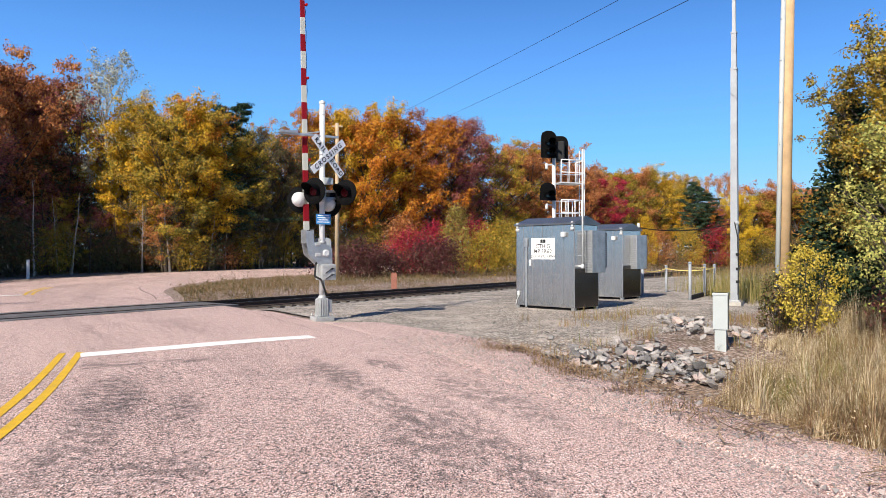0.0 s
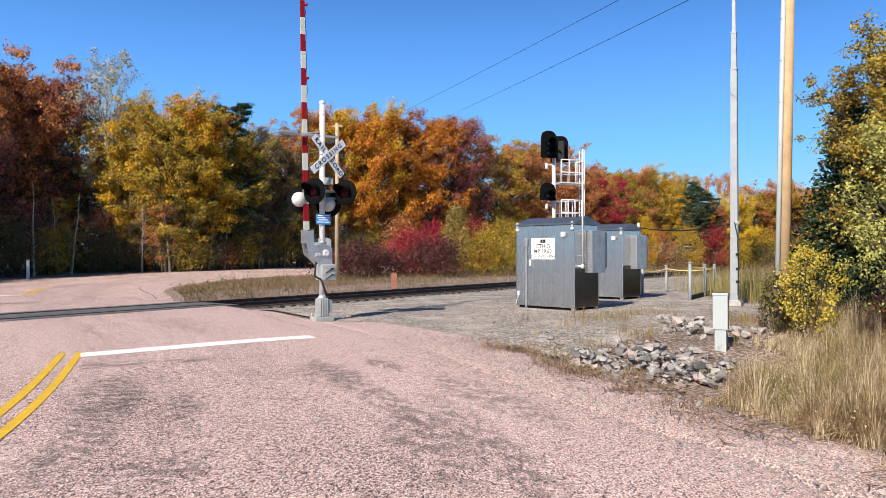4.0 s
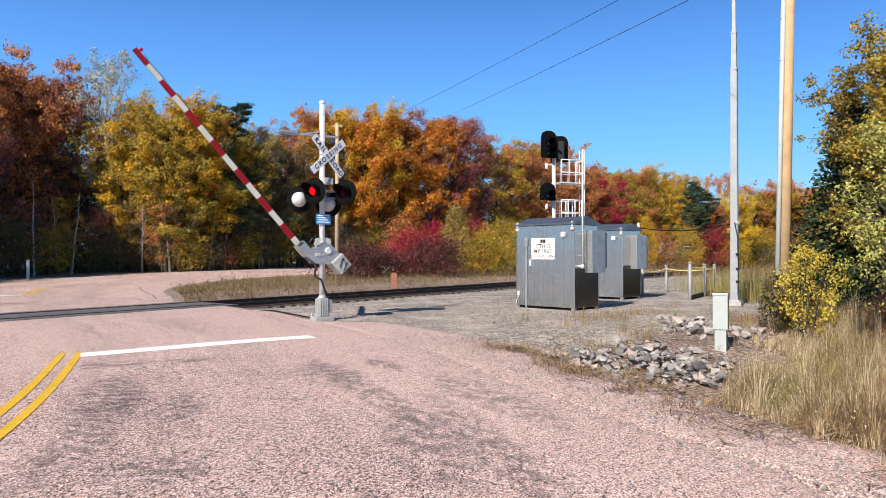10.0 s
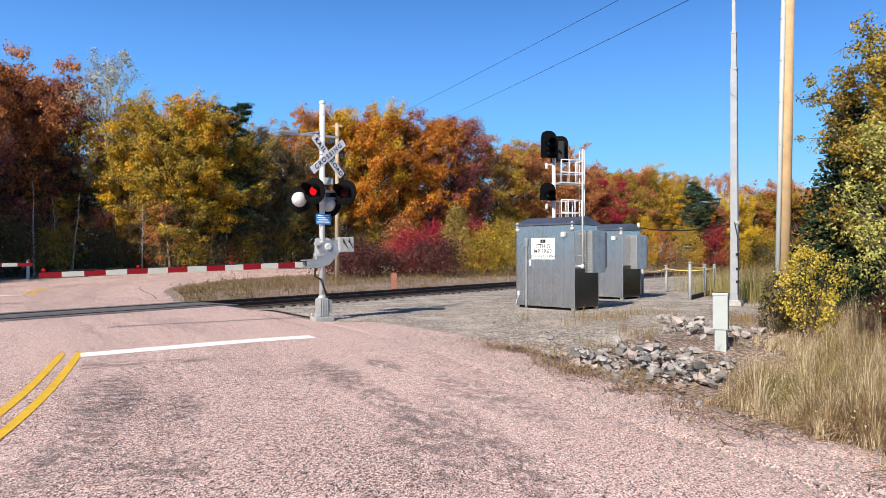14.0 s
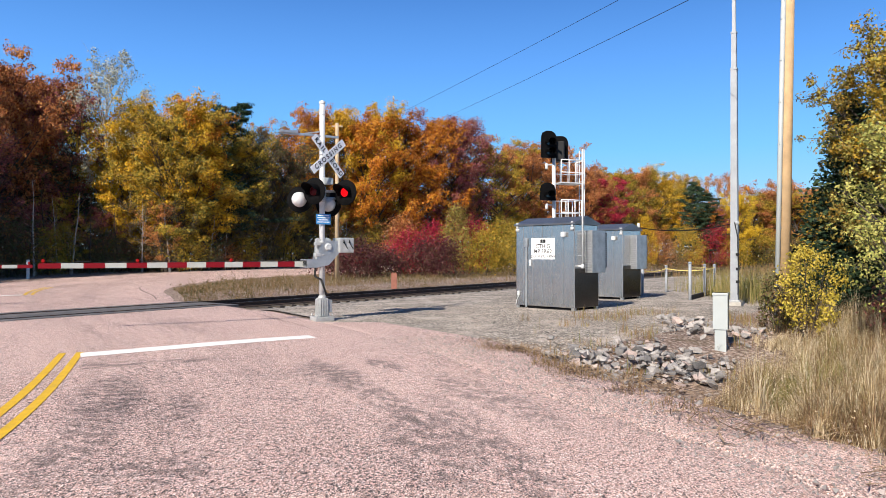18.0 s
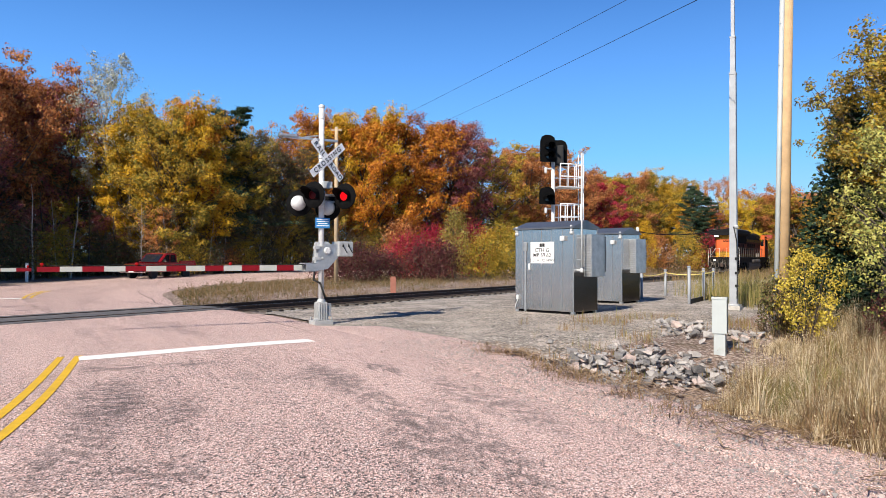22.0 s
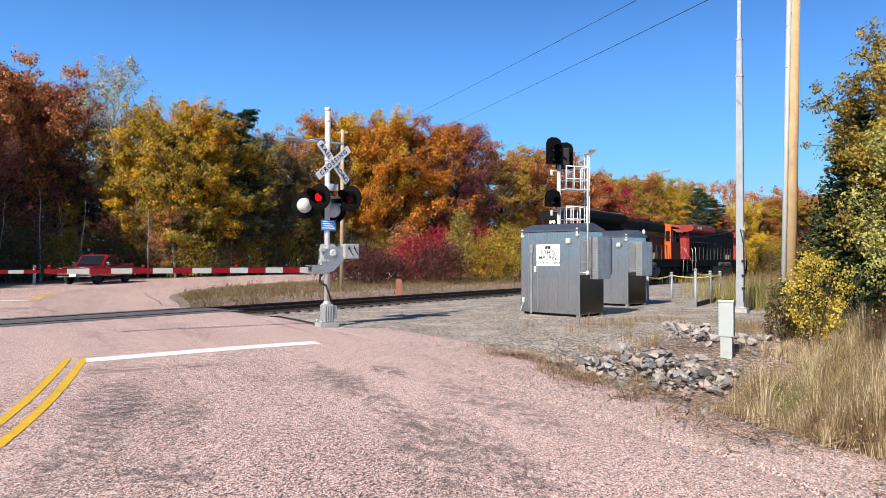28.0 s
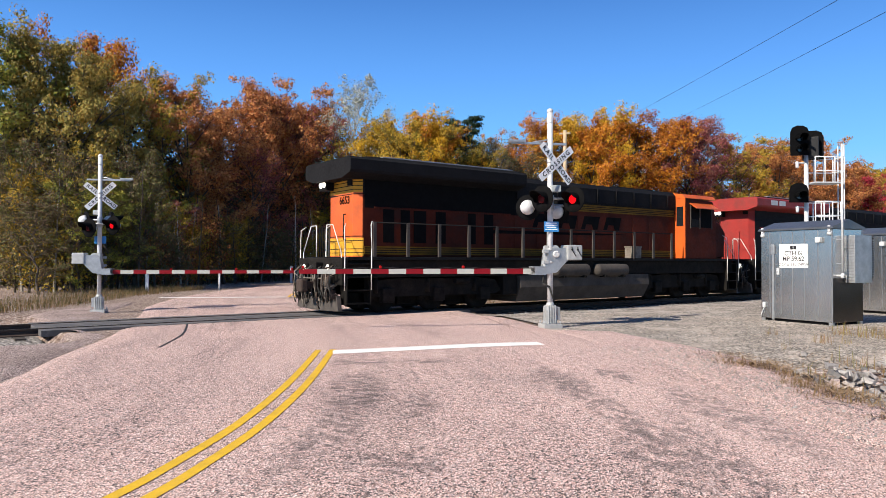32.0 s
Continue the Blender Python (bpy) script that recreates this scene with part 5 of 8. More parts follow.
def locomotive(label, end_col, side_col, cab_col, number="", livery="orange"):
    """Six-axle road engine, 22.3 m long; local +x is the long-hood end, which leads; z = 0 at the rail head."""
    t = thing("locomotive", pose(0, 0, 0), label, "locomotive", "locomotives")
    # frame and deck
    bxpart("frame", (-10.2, 10.2, -1.35, 1.35, 1.12, 1.66), M_UNDER, t, 0.03)
    bxpart("walkway", (-10.3, 10.3, -1.5, 1.5, 1.66, 1.76), M_LBLACK, t, 0.015)
    # long hood, in panels along its side
    y0 = 0.98
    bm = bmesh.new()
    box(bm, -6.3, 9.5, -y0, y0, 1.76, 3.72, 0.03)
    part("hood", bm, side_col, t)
    # end of the hood, with rounded corners
    bm = bmesh.new()
    prism(bm, [(9.502, -y0 + 0.01), (9.72, -y0 + 0.22), (9.72, y0 - 0.22), (9.502, y0 - 0.01)], 1.76, 4.30, "z")
    endp = part("hood_end", bm, end_col, t)
    upper = M_LBLACK
    bm = bmesh.new()
    prism(bm, [(-y0 - 0.02, 3.72), (y0 + 0.02, 3.72), (y0 + 0.02, 4.28), (y0 - 0.25, 4.5), (-y0 + 0.25, 4.5), (-y0 - 0.02, 4.28)], -6.3, 9.5, "x")
    part("roof", bm, upper, t)
    # overhanging radiator wings at the leading end
    bm = bmesh.new()
    prism(bm, [(-1.0, 4.18), (1.0, 4.18), (1.50, 4.32), (1.55, 4.40), (1.55, 4.72), (1.42, 4.80), (-1.42, 4.80), (-1.55, 4.72), (-1.55, 4.40), (-1.50, 4.32)], 3.1, 10.25, "x")
    part("radiator", bm, M_LRED if livery == "red" else M_GREYBOX, t, "overhanging radiator housing")
    if livery == "red":
        bm = bmesh.new()
        prism(bm, [(-1.3, 4.805), (1.3, 4.805), (1.3, 4.85), (-1.3, 4.85)], 3.4, 9.8, "x")
        part("radiator_lid", bm, M_GREYBOX, t)
    else:
        bm = bmesh.new()
        prism(bm, [(-1.42, 4.802), (1.42, 4.802), (1.36, 4.85), (-1.36, 4.85)], 3.3, 9.6, "x")
        part("radiator_lid", bm, M_LBLACK, t)
    # sunlight along the roof edge put in as a pale grey strip
    for s in (-1, 1):
        bm = bmesh.new()
        box(bm, 3.6, 9.0, *sorted((s * 1.18, s * 1.36)), 4.852, 4.89, 0.008)
        part("sunlit_edge_strip", bm, M_LIDGREY, t, "pale strip as the sunlit edge of the roof")
    for i in range(3):
        bm = bmesh.new()
        lathe(bm, [(0.72, 4.852), (0.72, 4.90), (0.66, 4.92), (0.1, 4.91)], 24, pose(4.6 + i * 1.75, 0, 0))
        part("fan_cowl", bm, M_LBLACK, t)
    # exhaust and roof equipment
    bm = bmesh.new()
    prism(bm, [(-1.03, 3.92), (1.03, 3.92), (1.03, 4.52), (0.86, 4.70), (-0.86, 4.70), (-1.03, 4.52)], -6.3, 3.09, "x")
    part("upper_hood", bm, M_LBLACK, t, "black upper hood with panels")
    bxpart("exhaust_stack", (1.4, 2.6, -0.35, 0.35, 4.70, 4.80), M_LBLACK, t, 0.03)
    bxpart("dynamic_brake", (-5.2, -2.6, -0.7, 0.7, 4.70, 4.76), M_LBLACK, t, 0.02)
    # coloured bands
    for s in (-1, 1):
        if livery == "orange":
            for za, zb, xe in ((1.84, 2.10, 9.45), (3.60, 3.88, 2.4)):
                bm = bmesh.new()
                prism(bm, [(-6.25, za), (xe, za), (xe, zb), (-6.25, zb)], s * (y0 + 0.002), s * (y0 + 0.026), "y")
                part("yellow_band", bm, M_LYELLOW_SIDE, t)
                for q in (0.05, 0.12, 0.19):
                    bm = bmesh.new()
                    prism(bm, [(-6.25, za + q), (xe, za + q), (xe, za + q + 0.025), (-6.25, za + q + 0.025)], s * (y0 + 0.0265), s * (y0 + 0.0285), "y")
                    part("pinstripe", bm, M_LBLACK, t)
            # black upper side, with the shadow under the wing put into the black
            bm = bmesh.new()
            prism(bm, [(2.6, 3.30), (9.45, 3.30), (9.45, 4.18), (2.6, 4.18)], s * (y0 + 0.014), s * (y0 + 0.022), "y")
            part("shaded_upper_side", bm, M_MATT, t)
            # operator's lettering as plain slanted blocks
            for k in range(4):
                x = 2.3 - k * 1.3
                bm = bmesh.new()
                prism(bm, [(x, 2.90), (x - 0.22, 2.90), (x - 0.30, 3.10), (x - 0.62, 3.10), (x - 0.70, 2.90), (x - 0.95, 2.90), (x - 1.1, 3.42), (x - 0.2, 3.42)], s * (y0 + 0.013), s * (y0 + 0.018), "y")
                part("operator_mark", bm, M_MATT, t)
            bm = bmesh.new()
            prism(bm, [(4.4, 2.62), (-1.6, 2.68), (-3.0, 2.76), (4.2, 2.74)], s * (y0 + 0.013), s * (y0 + 0.018), "y")
            part("operator_mark", bm, M_MATT, t)
        else:
            for k, w in ((0, 1.35), (1, 1.35)):
                x = 1.6 - k * 1.75
                bm = bmesh.new()
                if k == 0:
                    pts = [(x, 2.35), (x - w, 2.35), (x - w, 2.6), (x - 0.3, 2.6), (x - 0.3, 3.15), (x - w, 3.15), (x - w, 3.4), (x, 3.4)]
                else:
                    pts = [(x, 2.35), (x - 0.28, 2.35), (x - 0.28, 3.0), (x - w + 0.28, 2.35), (x - w, 2.35), (x - w, 3.4), (x - w + 0.28, 3.4), (x - w + 0.28, 2.75), (x - 0.28, 3.4), (x, 3.4)]
                prism(bm, pts, s * (y0 + 0.004), s * (y0 + 0.01), "y")
                part("operator_mark", bm, M_RAILING, t)
            for k in range(2):
                x = 9.0 - k * 0.75
                bm = bmesh.new()
                prism(bm, [(x, 4.44), (x - 0.6, 4.44), (x - 0.6, 4.68), (x, 4.68)], s * 1.552, s * 1.556, "y")
                part("operator_mark", bm, M_RAILING, t)
    if livery == "orange":
        for za, zb, mm in ((1.80, 2.36, M_LYELLOW), (3.78, 4.26, M_LYELLOW)):
            bm = bmesh.new()
            prism(bm, [(9.504, -y0), (9.725, -y0 + 0.21), (9.725, y0 - 0.21), (9.504, y0), (9.47, y0 + 0.004), (9.47, -y0 - 0.004)], za, zb, "z")
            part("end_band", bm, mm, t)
        for za in (1.88, 2.0, 2.26, 2.40, 3.72, 3.86, 3.98, 4.10):
            bm = bmesh.new()
            prism(bm, [(9.506, -y0), (9.728, -y0 + 0.21), (9.728, y0 - 0.21), (9.506, y0), (9.47, y0 + 0.006), (9.47, -y0 - 0.006)], za, za + 0.022, "z")
            part("pinstripe", bm, M_LBLACK, t)
    # hood doors and louvred panels on both sides
    for s in (-1, 1):
        for i in range(13):
            x = -5.5 + i * 1.1
            bm = bmesh.new()
            prism(bm, [(x, 2.12), (x + 0.98, 2.12), (x + 0.98, 3.46), (x, 3.46)], s * (y0 + 0.002), s * (y0 + 0.012), "y")
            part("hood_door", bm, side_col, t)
        for x, w in ((8.35, 0.42), (7.75, 0.36), (7.1, 0.5), (6.3, 0.42), (5.0, 0.34), (4.2, 0.42)):
            bm = bmesh.new()
            prism(bm, [(x, 2.22), (x + w, 2.22), (x + w, 3.28), (x, 3.28)], s * (y0 + 0.013), s * (y0 + 0.02), "y")
            part("vent_screen", bm, M_MATT, t)
        bm = bmesh.new()
        box(bm, 3.4, 9.1, *sorted((s * (y0 + 0.012), s * (y0 + 0.05))), 3.30, 3.345, 0.006)
        part("drip_rail", bm, M_ORANGE_SIDE if livery == "orange" else M_LRED, t)
        # louvred cabinets high on the hood, and their posts
        for i in range(7):
            x = -5.6 + i * 1.12
            bm = bmesh.new()
            prism(bm, [(x, 3.98), (x + 0.96, 3.98), (x + 0.96, 4.48), (x, 4.48)], s * 1.032, s * 1.044, "y")
            part("upper_panel", bm, M_GREYBOX, t)
            bm = bmesh.new()
            rod(bm, (x - 0.08, s * 1.06, 3.93), (x - 0.08, s * 1.06, 4.54), 0.022, n=6)
            part("upper_post", bm, M_LBLACK, t)
    # headlights and number boards
    hl = bxpart("headlight_box", (9.73, 10.02, -1.04, -0.50, 3.92, 4.30), M_LBLACK, t, 0.03)
    for y in (-0.88, -0.65):
        bm = bmesh.new()
        lathe(bm, [(0.105, 0), (0.105, 0.012), (0.02, 0.02)], 14, pose(10.02, y, 4.11, 0, 90, 0))
        part("headlight", bm, M_LAMP_W, hl)
    for y in (-0.828, 0.828):
        bm = bmesh.new()
        lathe(bm, [(0.11, 0), (0.09, 0.02), (0.02, 0.03)], 14, pose(10.63, y, 1.42, 0, 90, 0))
        part("ditch_light", bm, M_LAMP_W, t)
    bxpart("classification_box", (9.73, 9.80, 0.5, 0.75, 4.0, 4.17), M_LBLACK, t, 0.02)
    if number:
        lettering("road_number", number, 0.34, pose(9.734, 0.22, 3.55, 0, 0, 90), M_MATT, t)
    # grab irons on the end
    for y in (0.3,):
        bm = bmesh.new()
        tube(bm, [(9.73, y, 2.3), (9.81, y, 2.32), (9.81, y, 3.1), (9.73, y, 3.12)], 0.018, 6)
        part("grab_iron", bm, M_LBLACK if livery == "orange" else M_LRED, t)
    # end platform, steps and pilot
    for e in (1, -1):
        bxpart("end_sill", (e * 10.3, e * 10.5, -1.5, 1.5, 0.9, 1.72), M_UNDER, t, 0.03)
        bm = bmesh.new()
        prism(bm, [(-1.42, 0.14), (-0.2, 0.10), (0.2, 0.10), (1.42, 0.14), (1.34, 0.56), (0.9, 0.66), (0.4, 0.50), (-0.4, 0.50), (-0.9, 0.66), (-1.34, 0.56)], e * 10.45, e * 10.58, "x")
        part("plow", bm, M_PLOW, t, "worn grey snow plow")
        mess = random.Random(31)
        for k in range(18):
            y, z = mess.uniform(-1.3, 1.3), mess.uniform(0.75, 1.5)
            dy, out = mess.uniform(-0.3, 0.3), mess.uniform(0.12, 0.34)
            bm = bmesh.new()
            tube(bm, [(e * 10.5, y, z), (e * (10.5 + out), y + dy * 0.3, z - 0.08), (e * (10.5 + out), y + dy * 0.7, z - mess.uniform(0.3, 0.5)), (e * (10.55 + out * 0.5), y + dy, max(0.16, z - mess.uniform(0.5, 0.9)))], mess.uniform(0.018, 0.034), 6)
            part("hose", bm, mess.choice([M_RUBBER, M_GRIME, M_PLOW, M_RUST]), t)
        for y in (-0.5, 0.5):
            bm = bmesh.new()
            prism(bm, [(e * 10.5, 0.62), (e * 10.86, 0.70), (e * 10.9, 1.05), (e * 10.72, 1.30), (e * 10.5, 1.34)], y - 0.05, y + 0.05, "y")
            part("draft_plate", bm, M_UNDER, t)
        for y in (-1.15, 1.15):
            bm = bmesh.new()
            lathe(bm, [(0.15, -0.16), (0.16, -0.02), (0.15, 0.0)], 16, pose(e * 10.62, y * 0.72, 1.42, 0, 90 * e, 0))
            part("lamp_can", bm, M_UNDER, t)
        bm = bmesh.new()
        box(bm, *sorted((e * 10.5, e * 11.1)), -0.14, 0.14, 0.78, 1.0, 0.03)
        box(bm, *sorted((e * 10.95, e * 11.2)), -0.2, 0.2, 0.68, 1.08, 0.06)
        part("coupler", bm, M_RUST, t)
        for y in (-0.95, -0.7, 0.6, 0.8, 1.0):
            bm = bmesh.new()
            tube(bm, [(e * 10.5, y, 1.35), (e * 10.72, y + 0.05, 1.1), (e * 10.76, y + 0.02, 0.7), (e * 10.64, y - 0.06, 0.42)], 0.028, 6)
            part("air_hose", bm, M_RUBBER, t)
        bm = bmesh.new()
        tube(bm, [(e * 10.5, -0.25, 1.55), (e * 10.85, -0.45, 1.2), (e * 10.8, -0.5, 0.95), (e * 10.6, -0.6, 1.4)], 0.035, 6)
        part("jumper_cable", bm, M_RUBBER, t)
        # pipes, brackets and glad hands in front of the plow
        clutter = random.Random(12)
        for k in range(26):
            y, z = clutter.uniform(-1.35, 1.35), clutter.uniform(0.45, 1.5)
            bm = bmesh.new()
            w, h = clutter.uniform(0.03, 0.1), clutter.uniform(0.05, 0.16)
            box(bm, *sorted((e * 10.5, e * clutter.uniform(10.66, 10.8))), y - w, y + w, z - h, z + h, 0.012)
            part("bracket", bm, clutter.choice([M_UNDER, M_GRIME, M_RUST]), t)
        for k in range(11):
            y = -1.25 + 0.245 * k
            bm = bmesh.new()
            tube(bm, [(e * 10.52, y, 1.5), (e * 10.78, y + 0.06, 1.3), (e * 10.84, y + 0.14, 0.85), (e * 10.72, y + 0.05, 0.5), (e * 10.66, y - 0.05, 0.62)], 0.022, 6)
            part("air_hose", bm, (M_GRIME, M_RUBBER, M_PLOW)[k % 3], t)
        bm = bmesh.new()
        tube(bm, [(e * 10.7, -1.4, 1.25), (e * 10.75, -0.9, 1.1), (e * 10.85, -0.3, 1.1), (e * 10.85, 0.3, 1.1), (e * 10.75, 0.9, 1.1), (e * 10.7, 1.4, 1.25)], 0.02, 6)
        part("uncoupling_lever", bm, M_GRIME, t)
        for s in (-1, 1):
            st = new("step_well")
            st.parent = t
            for k in range(4):
                z = 0.32 + k * 0.4
                bm = bmesh.new()
                box(bm, *sorted((e * 9.55, e * 10.3)), *sorted((s * 1.12, s * 1.5)), z, z + 0.04, 0.006)
                part("step", bm, M_UNDER, st)
            for x in (9.5, 10.32):
                bm = bmesh.new()
                box(bm, *sorted((e * x - 0.02, e * x + 0.02)), *sorted((s * 1.1, s * 1.5)), 0.3, 1.7, 0.006)
                part("step_side", bm, M_UNDER, st)
            # white grab rails at the corner
            for x, zt in ((9.5, 2.85), (10.42, 2.75)):
                bm = bmesh.new()
                tube(bm, [(e * x, s * 1.52, 0.75), (e * x, s * 1.54, 2.0), (e * (x - 0.0), s * 1.5, zt - 0.12), (e * (x - 0.12), s * 1.36, zt)], 0.015, 6)
                part("grab_rail", bm, M_RAILING, t)
            bm = bmesh.new()
            tube(bm, [(e * 10.42, s * 1.36, 1.35), (e * 10.42, s * 1.30, 1.9), (e * 10.42, s * 0.75, 2.75), (e * 10.42, s * 0.35, 2.75), (e * 10.42, s * 0.35, 1.76)], 0.015, 6)
            part("end_rail", bm, M_RAILING, t)
        for i in range(6):
            y = -0.3 + 0.12 * i
            bm = bmesh.new()
            rod(bm, (e * 10.4, y, 1.76), (e * 10.4, y, 2.7), 0.014, n=5)
            part("end_stanchion", bm, M_LBLACK, t)
    # handrails along the walkways
    for s in (-1, 1):
        bm = bmesh.new()
        rod(bm, (-5.6, s * 1.47, 2.82), (9.4, s * 1.47, 2.82), 0.02, n=6)
        part("handrail", bm, M_LBLACK, t)
        for i in range(13):
            x = -5.4 + i * 1.23
            bm = bmesh.new()
            box(bm, x - 0.055, x + 0.055, s * 1.47 - 0.03, s * 1.47 + 0.03, 1.76, 2.84, 0.008)
            part("stanchion", bm, M_TANK, t)
    # cab and nose at the trailing end
    cabp = new("cab")
    cabp.parent = t
    cabp["label"] = "crew cab with dark windows"
    cabp.location = (-0.4, 0, 0)
    bm = bmesh.new()
    prism(bm, [(-5.95, 1.76), (-8.3, 1.76), (-8.3, 3.5), (-8.05, 4.35), (-5.95, 4.45)], -1.5, 1.5, "y")
    bmesh.ops.bevel(bm, geom=bm.edges[:], offset=0.04, segments=2, affect="EDGES")
    part("cab_body", bm, cab_col, cabp)
    bm = bmesh.new()
    prism(bm, [(-1.52, 4.42), (1.52, 4.42), (1.35, 4.6), (0.6, 4.7), (-0.6, 4.7), (-1.35, 4.6)], -8.25, -5.92, "x")
    part("cab_roof", bm, end_col, cabp)
    for s in (-1, 1):
        for x0, x1 in ((-6.35, -6.95), (-7.1, -7.85)):
            bm = bmesh.new()
            prism(bm, [(x0, 3.15), (x1, 3.15), (x1, 4.05), (x0, 4.05)], s * 1.502, s * 1.515, "y")
            part("side_window", bm, M_MATT, cabp, "dark open cab side window")
        bm = bmesh.new()
        prism(bm, [(s * 1.5, 4.22), (s * 1.86, 3.98), (s * 1.86, 3.95), (s * 1.5, 4.18)], -7.95, -6.25, "x")
        part("sunshade", bm, end_col, cabp, "sloping sunshade over the cab window")
        for x in (-6.32, -7.0, -7.9):
            bm = bmesh.new()
            box(bm, x - 0.03, x + 0.03, *sorted((s * 1.5, s * 1.53)), 3.1, 4.1, 0.005)
            part("window_post", bm, M_TANK, cabp)
        bm = bmesh.new()
        box(bm, -6.9, -6.4, *sorted((s * 1.516, s * 1.53)), 3.15, 3.5, 0.004)
        part("arm_rest", bm, M_LBLACK, cabp)
    bm = bmesh.new()
    box(bm, -5.949, -5.93, 1.06, 1.4, 3.2, 4.05)
    part("rear_window", bm, M_GLASS, cabp)
    for y in (-1.5, 0.95):
        bm = bmesh.new()
        box(bm, -5.948, -5.938, y, y + 0.55, 1.78, 4.42)
        part("rear_wall", bm, end_col, cabp)
    bm = bmesh.new()
    prism(bm, [(-8.3, 1.76), (-10.0, 1.76), (-10.15, 3.0), (-9.7, 3.45), (-8.3, 3.6)], -1.05, 1.05, "y")
    bmesh.ops.bevel(bm, geom=bm.edges[:], offset=0.08, segments=3, affect="EDGES")
    part("nose", bm, cab_col, t)
    # tool box on the walkway ahead of the cab
    for s in (-1, 1):
        bm = bmesh.new()
        box(bm, -3.5, -2.9, *sorted((s * 1.0, s * 1.38)), 1.77, 2.2, 0.02)
        box(bm, -3.52, -2.88, *sorted((s * 0.99, s * 1.40)), 2.2, 2.26, 0.01)
        part("tool_box", bm, M_GRIME, t, "pale dusty tool box on the walkway")
    # tanks and trucks
    bm = bmesh.new()
    prism(bm, [(-1.4, 1.12), (1.4, 1.12), (1.45, 0.70), (1.15, 0.18), (-1.15, 0.18), (-1.45, 0.70)], -3.9, 3.3, "x")
    part("fuel_tank", bm, M_TANK, t, "grimy fuel tank")
    for s in (-1, 1):
        for x in (-1.5, 0.75):
            bm = bmesh.new()
            lathe(bm, [(0.02, -0.95), (0.16, -0.92), (0.235, -0.84), (0.24, -0.8), (0.24, 0.8), (0.235, 0.84), (0.16, 0.92), (0.02, 0.95)], 18, pose(x, s * 1.46, 1.30, 0, 90, 0))
            part("air_reservoir", bm, M_TANK, t, "dusty air reservoir")
            for q in (-0.55, 0.55):
                bm = bmesh.new()
                box(bm, x + q - 0.04, x + q + 0.04, *sorted((s * 1.40, s * 1.72)), 1.02, 1.10, 0.008)
                part("reservoir_saddle", bm, M_UNDER, t)
    for x0, x1 in ((3.35, 4.0), (-4.2, -3.95)):
        bxpart("battery_box", (x0, x1, -1.3, 1.3, 0.45, 1.12), M_UNDER, t, 0.03)
    sets = []
    for cx in (6.75, -6.75):
        tr = new("truck")
        tr.parent = t
        tr.matrix_basis = pose(cx, 0, 0)
        tr["label"] = "three-axle truck with grimy side frames"
        for s in (-1, 1):
            bm = bmesh.new()
            prism(bm, [(-2.75, 0.62), (-2.5, 1.0), (-1.4, 1.1), (-0.9, 1.06), (0.9, 1.06), (1.4, 1.1), (2.5, 1.0), (2.75, 0.62), (2.5, 0.5), (-2.5, 0.5)], s * 1.0, s * 1.16, "y")
            part("side_frame", bm, M_UNDER, tr)
            for x in (-1.97, 0, 1.97):
                bm = bmesh.new()
                box(bm, x - 0.22, x + 0.22, *sorted((s * 1.0, s * 1.28)), 0.32, 0.78, 0.04)
                part("axle_box", bm, M_UNDER, tr)
                bm = bmesh.new()
                rod(bm, (x + 0.42, s * 1.14, 0.62), (x + 0.42, s * 1.14, 1.1), 0.09, n=10)
                part("spring", bm, M_UNDER, tr)
            bm = bmesh.new()
            rod(bm, (-1.2, s * 1.3, 0.98), (-0.6, s * 1.3, 0.98), 0.1, n=10)
            part("brake_cylinder", bm, M_UNDER, tr)
        # dark box added to close the gap below, where shadow lies
        bm = bmesh.new()
        box(bm, -2.6, 2.6, -0.5, 0.5, 0.13, 0.62, 0.04)
        part("dark_filler", bm, M_UNDER, tr)
        for x in (-1.2, 0.75):
            bm = bmesh.new()
            box(bm, x - 0.5, x + 0.5, -0.62, 0.62, 0.22, 1.1, 0.05)
            part("traction_motor", bm, M_UNDER, tr)
        for x in (-1.97, 0, 1.97):
            bm = bmesh.new()
            for s in (-1, 1):
                lathe(bm, [(0.12, -0.07), (0.42, -0.05), (0.53, -0.07), (0.53, 0.05), (0.56, 0.07), (0.42, 0.05), (0.12, 0.07)], 28, pose(0, s * 0.755, 0, 90 * s, 0, 0))
            rod(bm, (0, -0.75, 0), (0, 0.75, 0), 0.09, n=12)
            ob = part("wheelset", bm, M_UNDER, tr)
            ob.location = (x, 0, 0.53)
            sets.append((ob, x))
    return t, sets


# the orange engine's hood sides and cab carry shade in their paint
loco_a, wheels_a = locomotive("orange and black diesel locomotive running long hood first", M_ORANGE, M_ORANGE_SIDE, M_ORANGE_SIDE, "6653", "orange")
loco_b, wheels_b = locomotive("black and red diesel locomotive coupled behind the first", M_LRED, M_LBLACK, M_LRED, "", "red")


# ---- pickup ----
M_CARRED = plain("dark_red_car_paint", lin(0.32, 0.010, 0.018), 0.25, 0.2, 0.06, 2.0, coat=0.8)


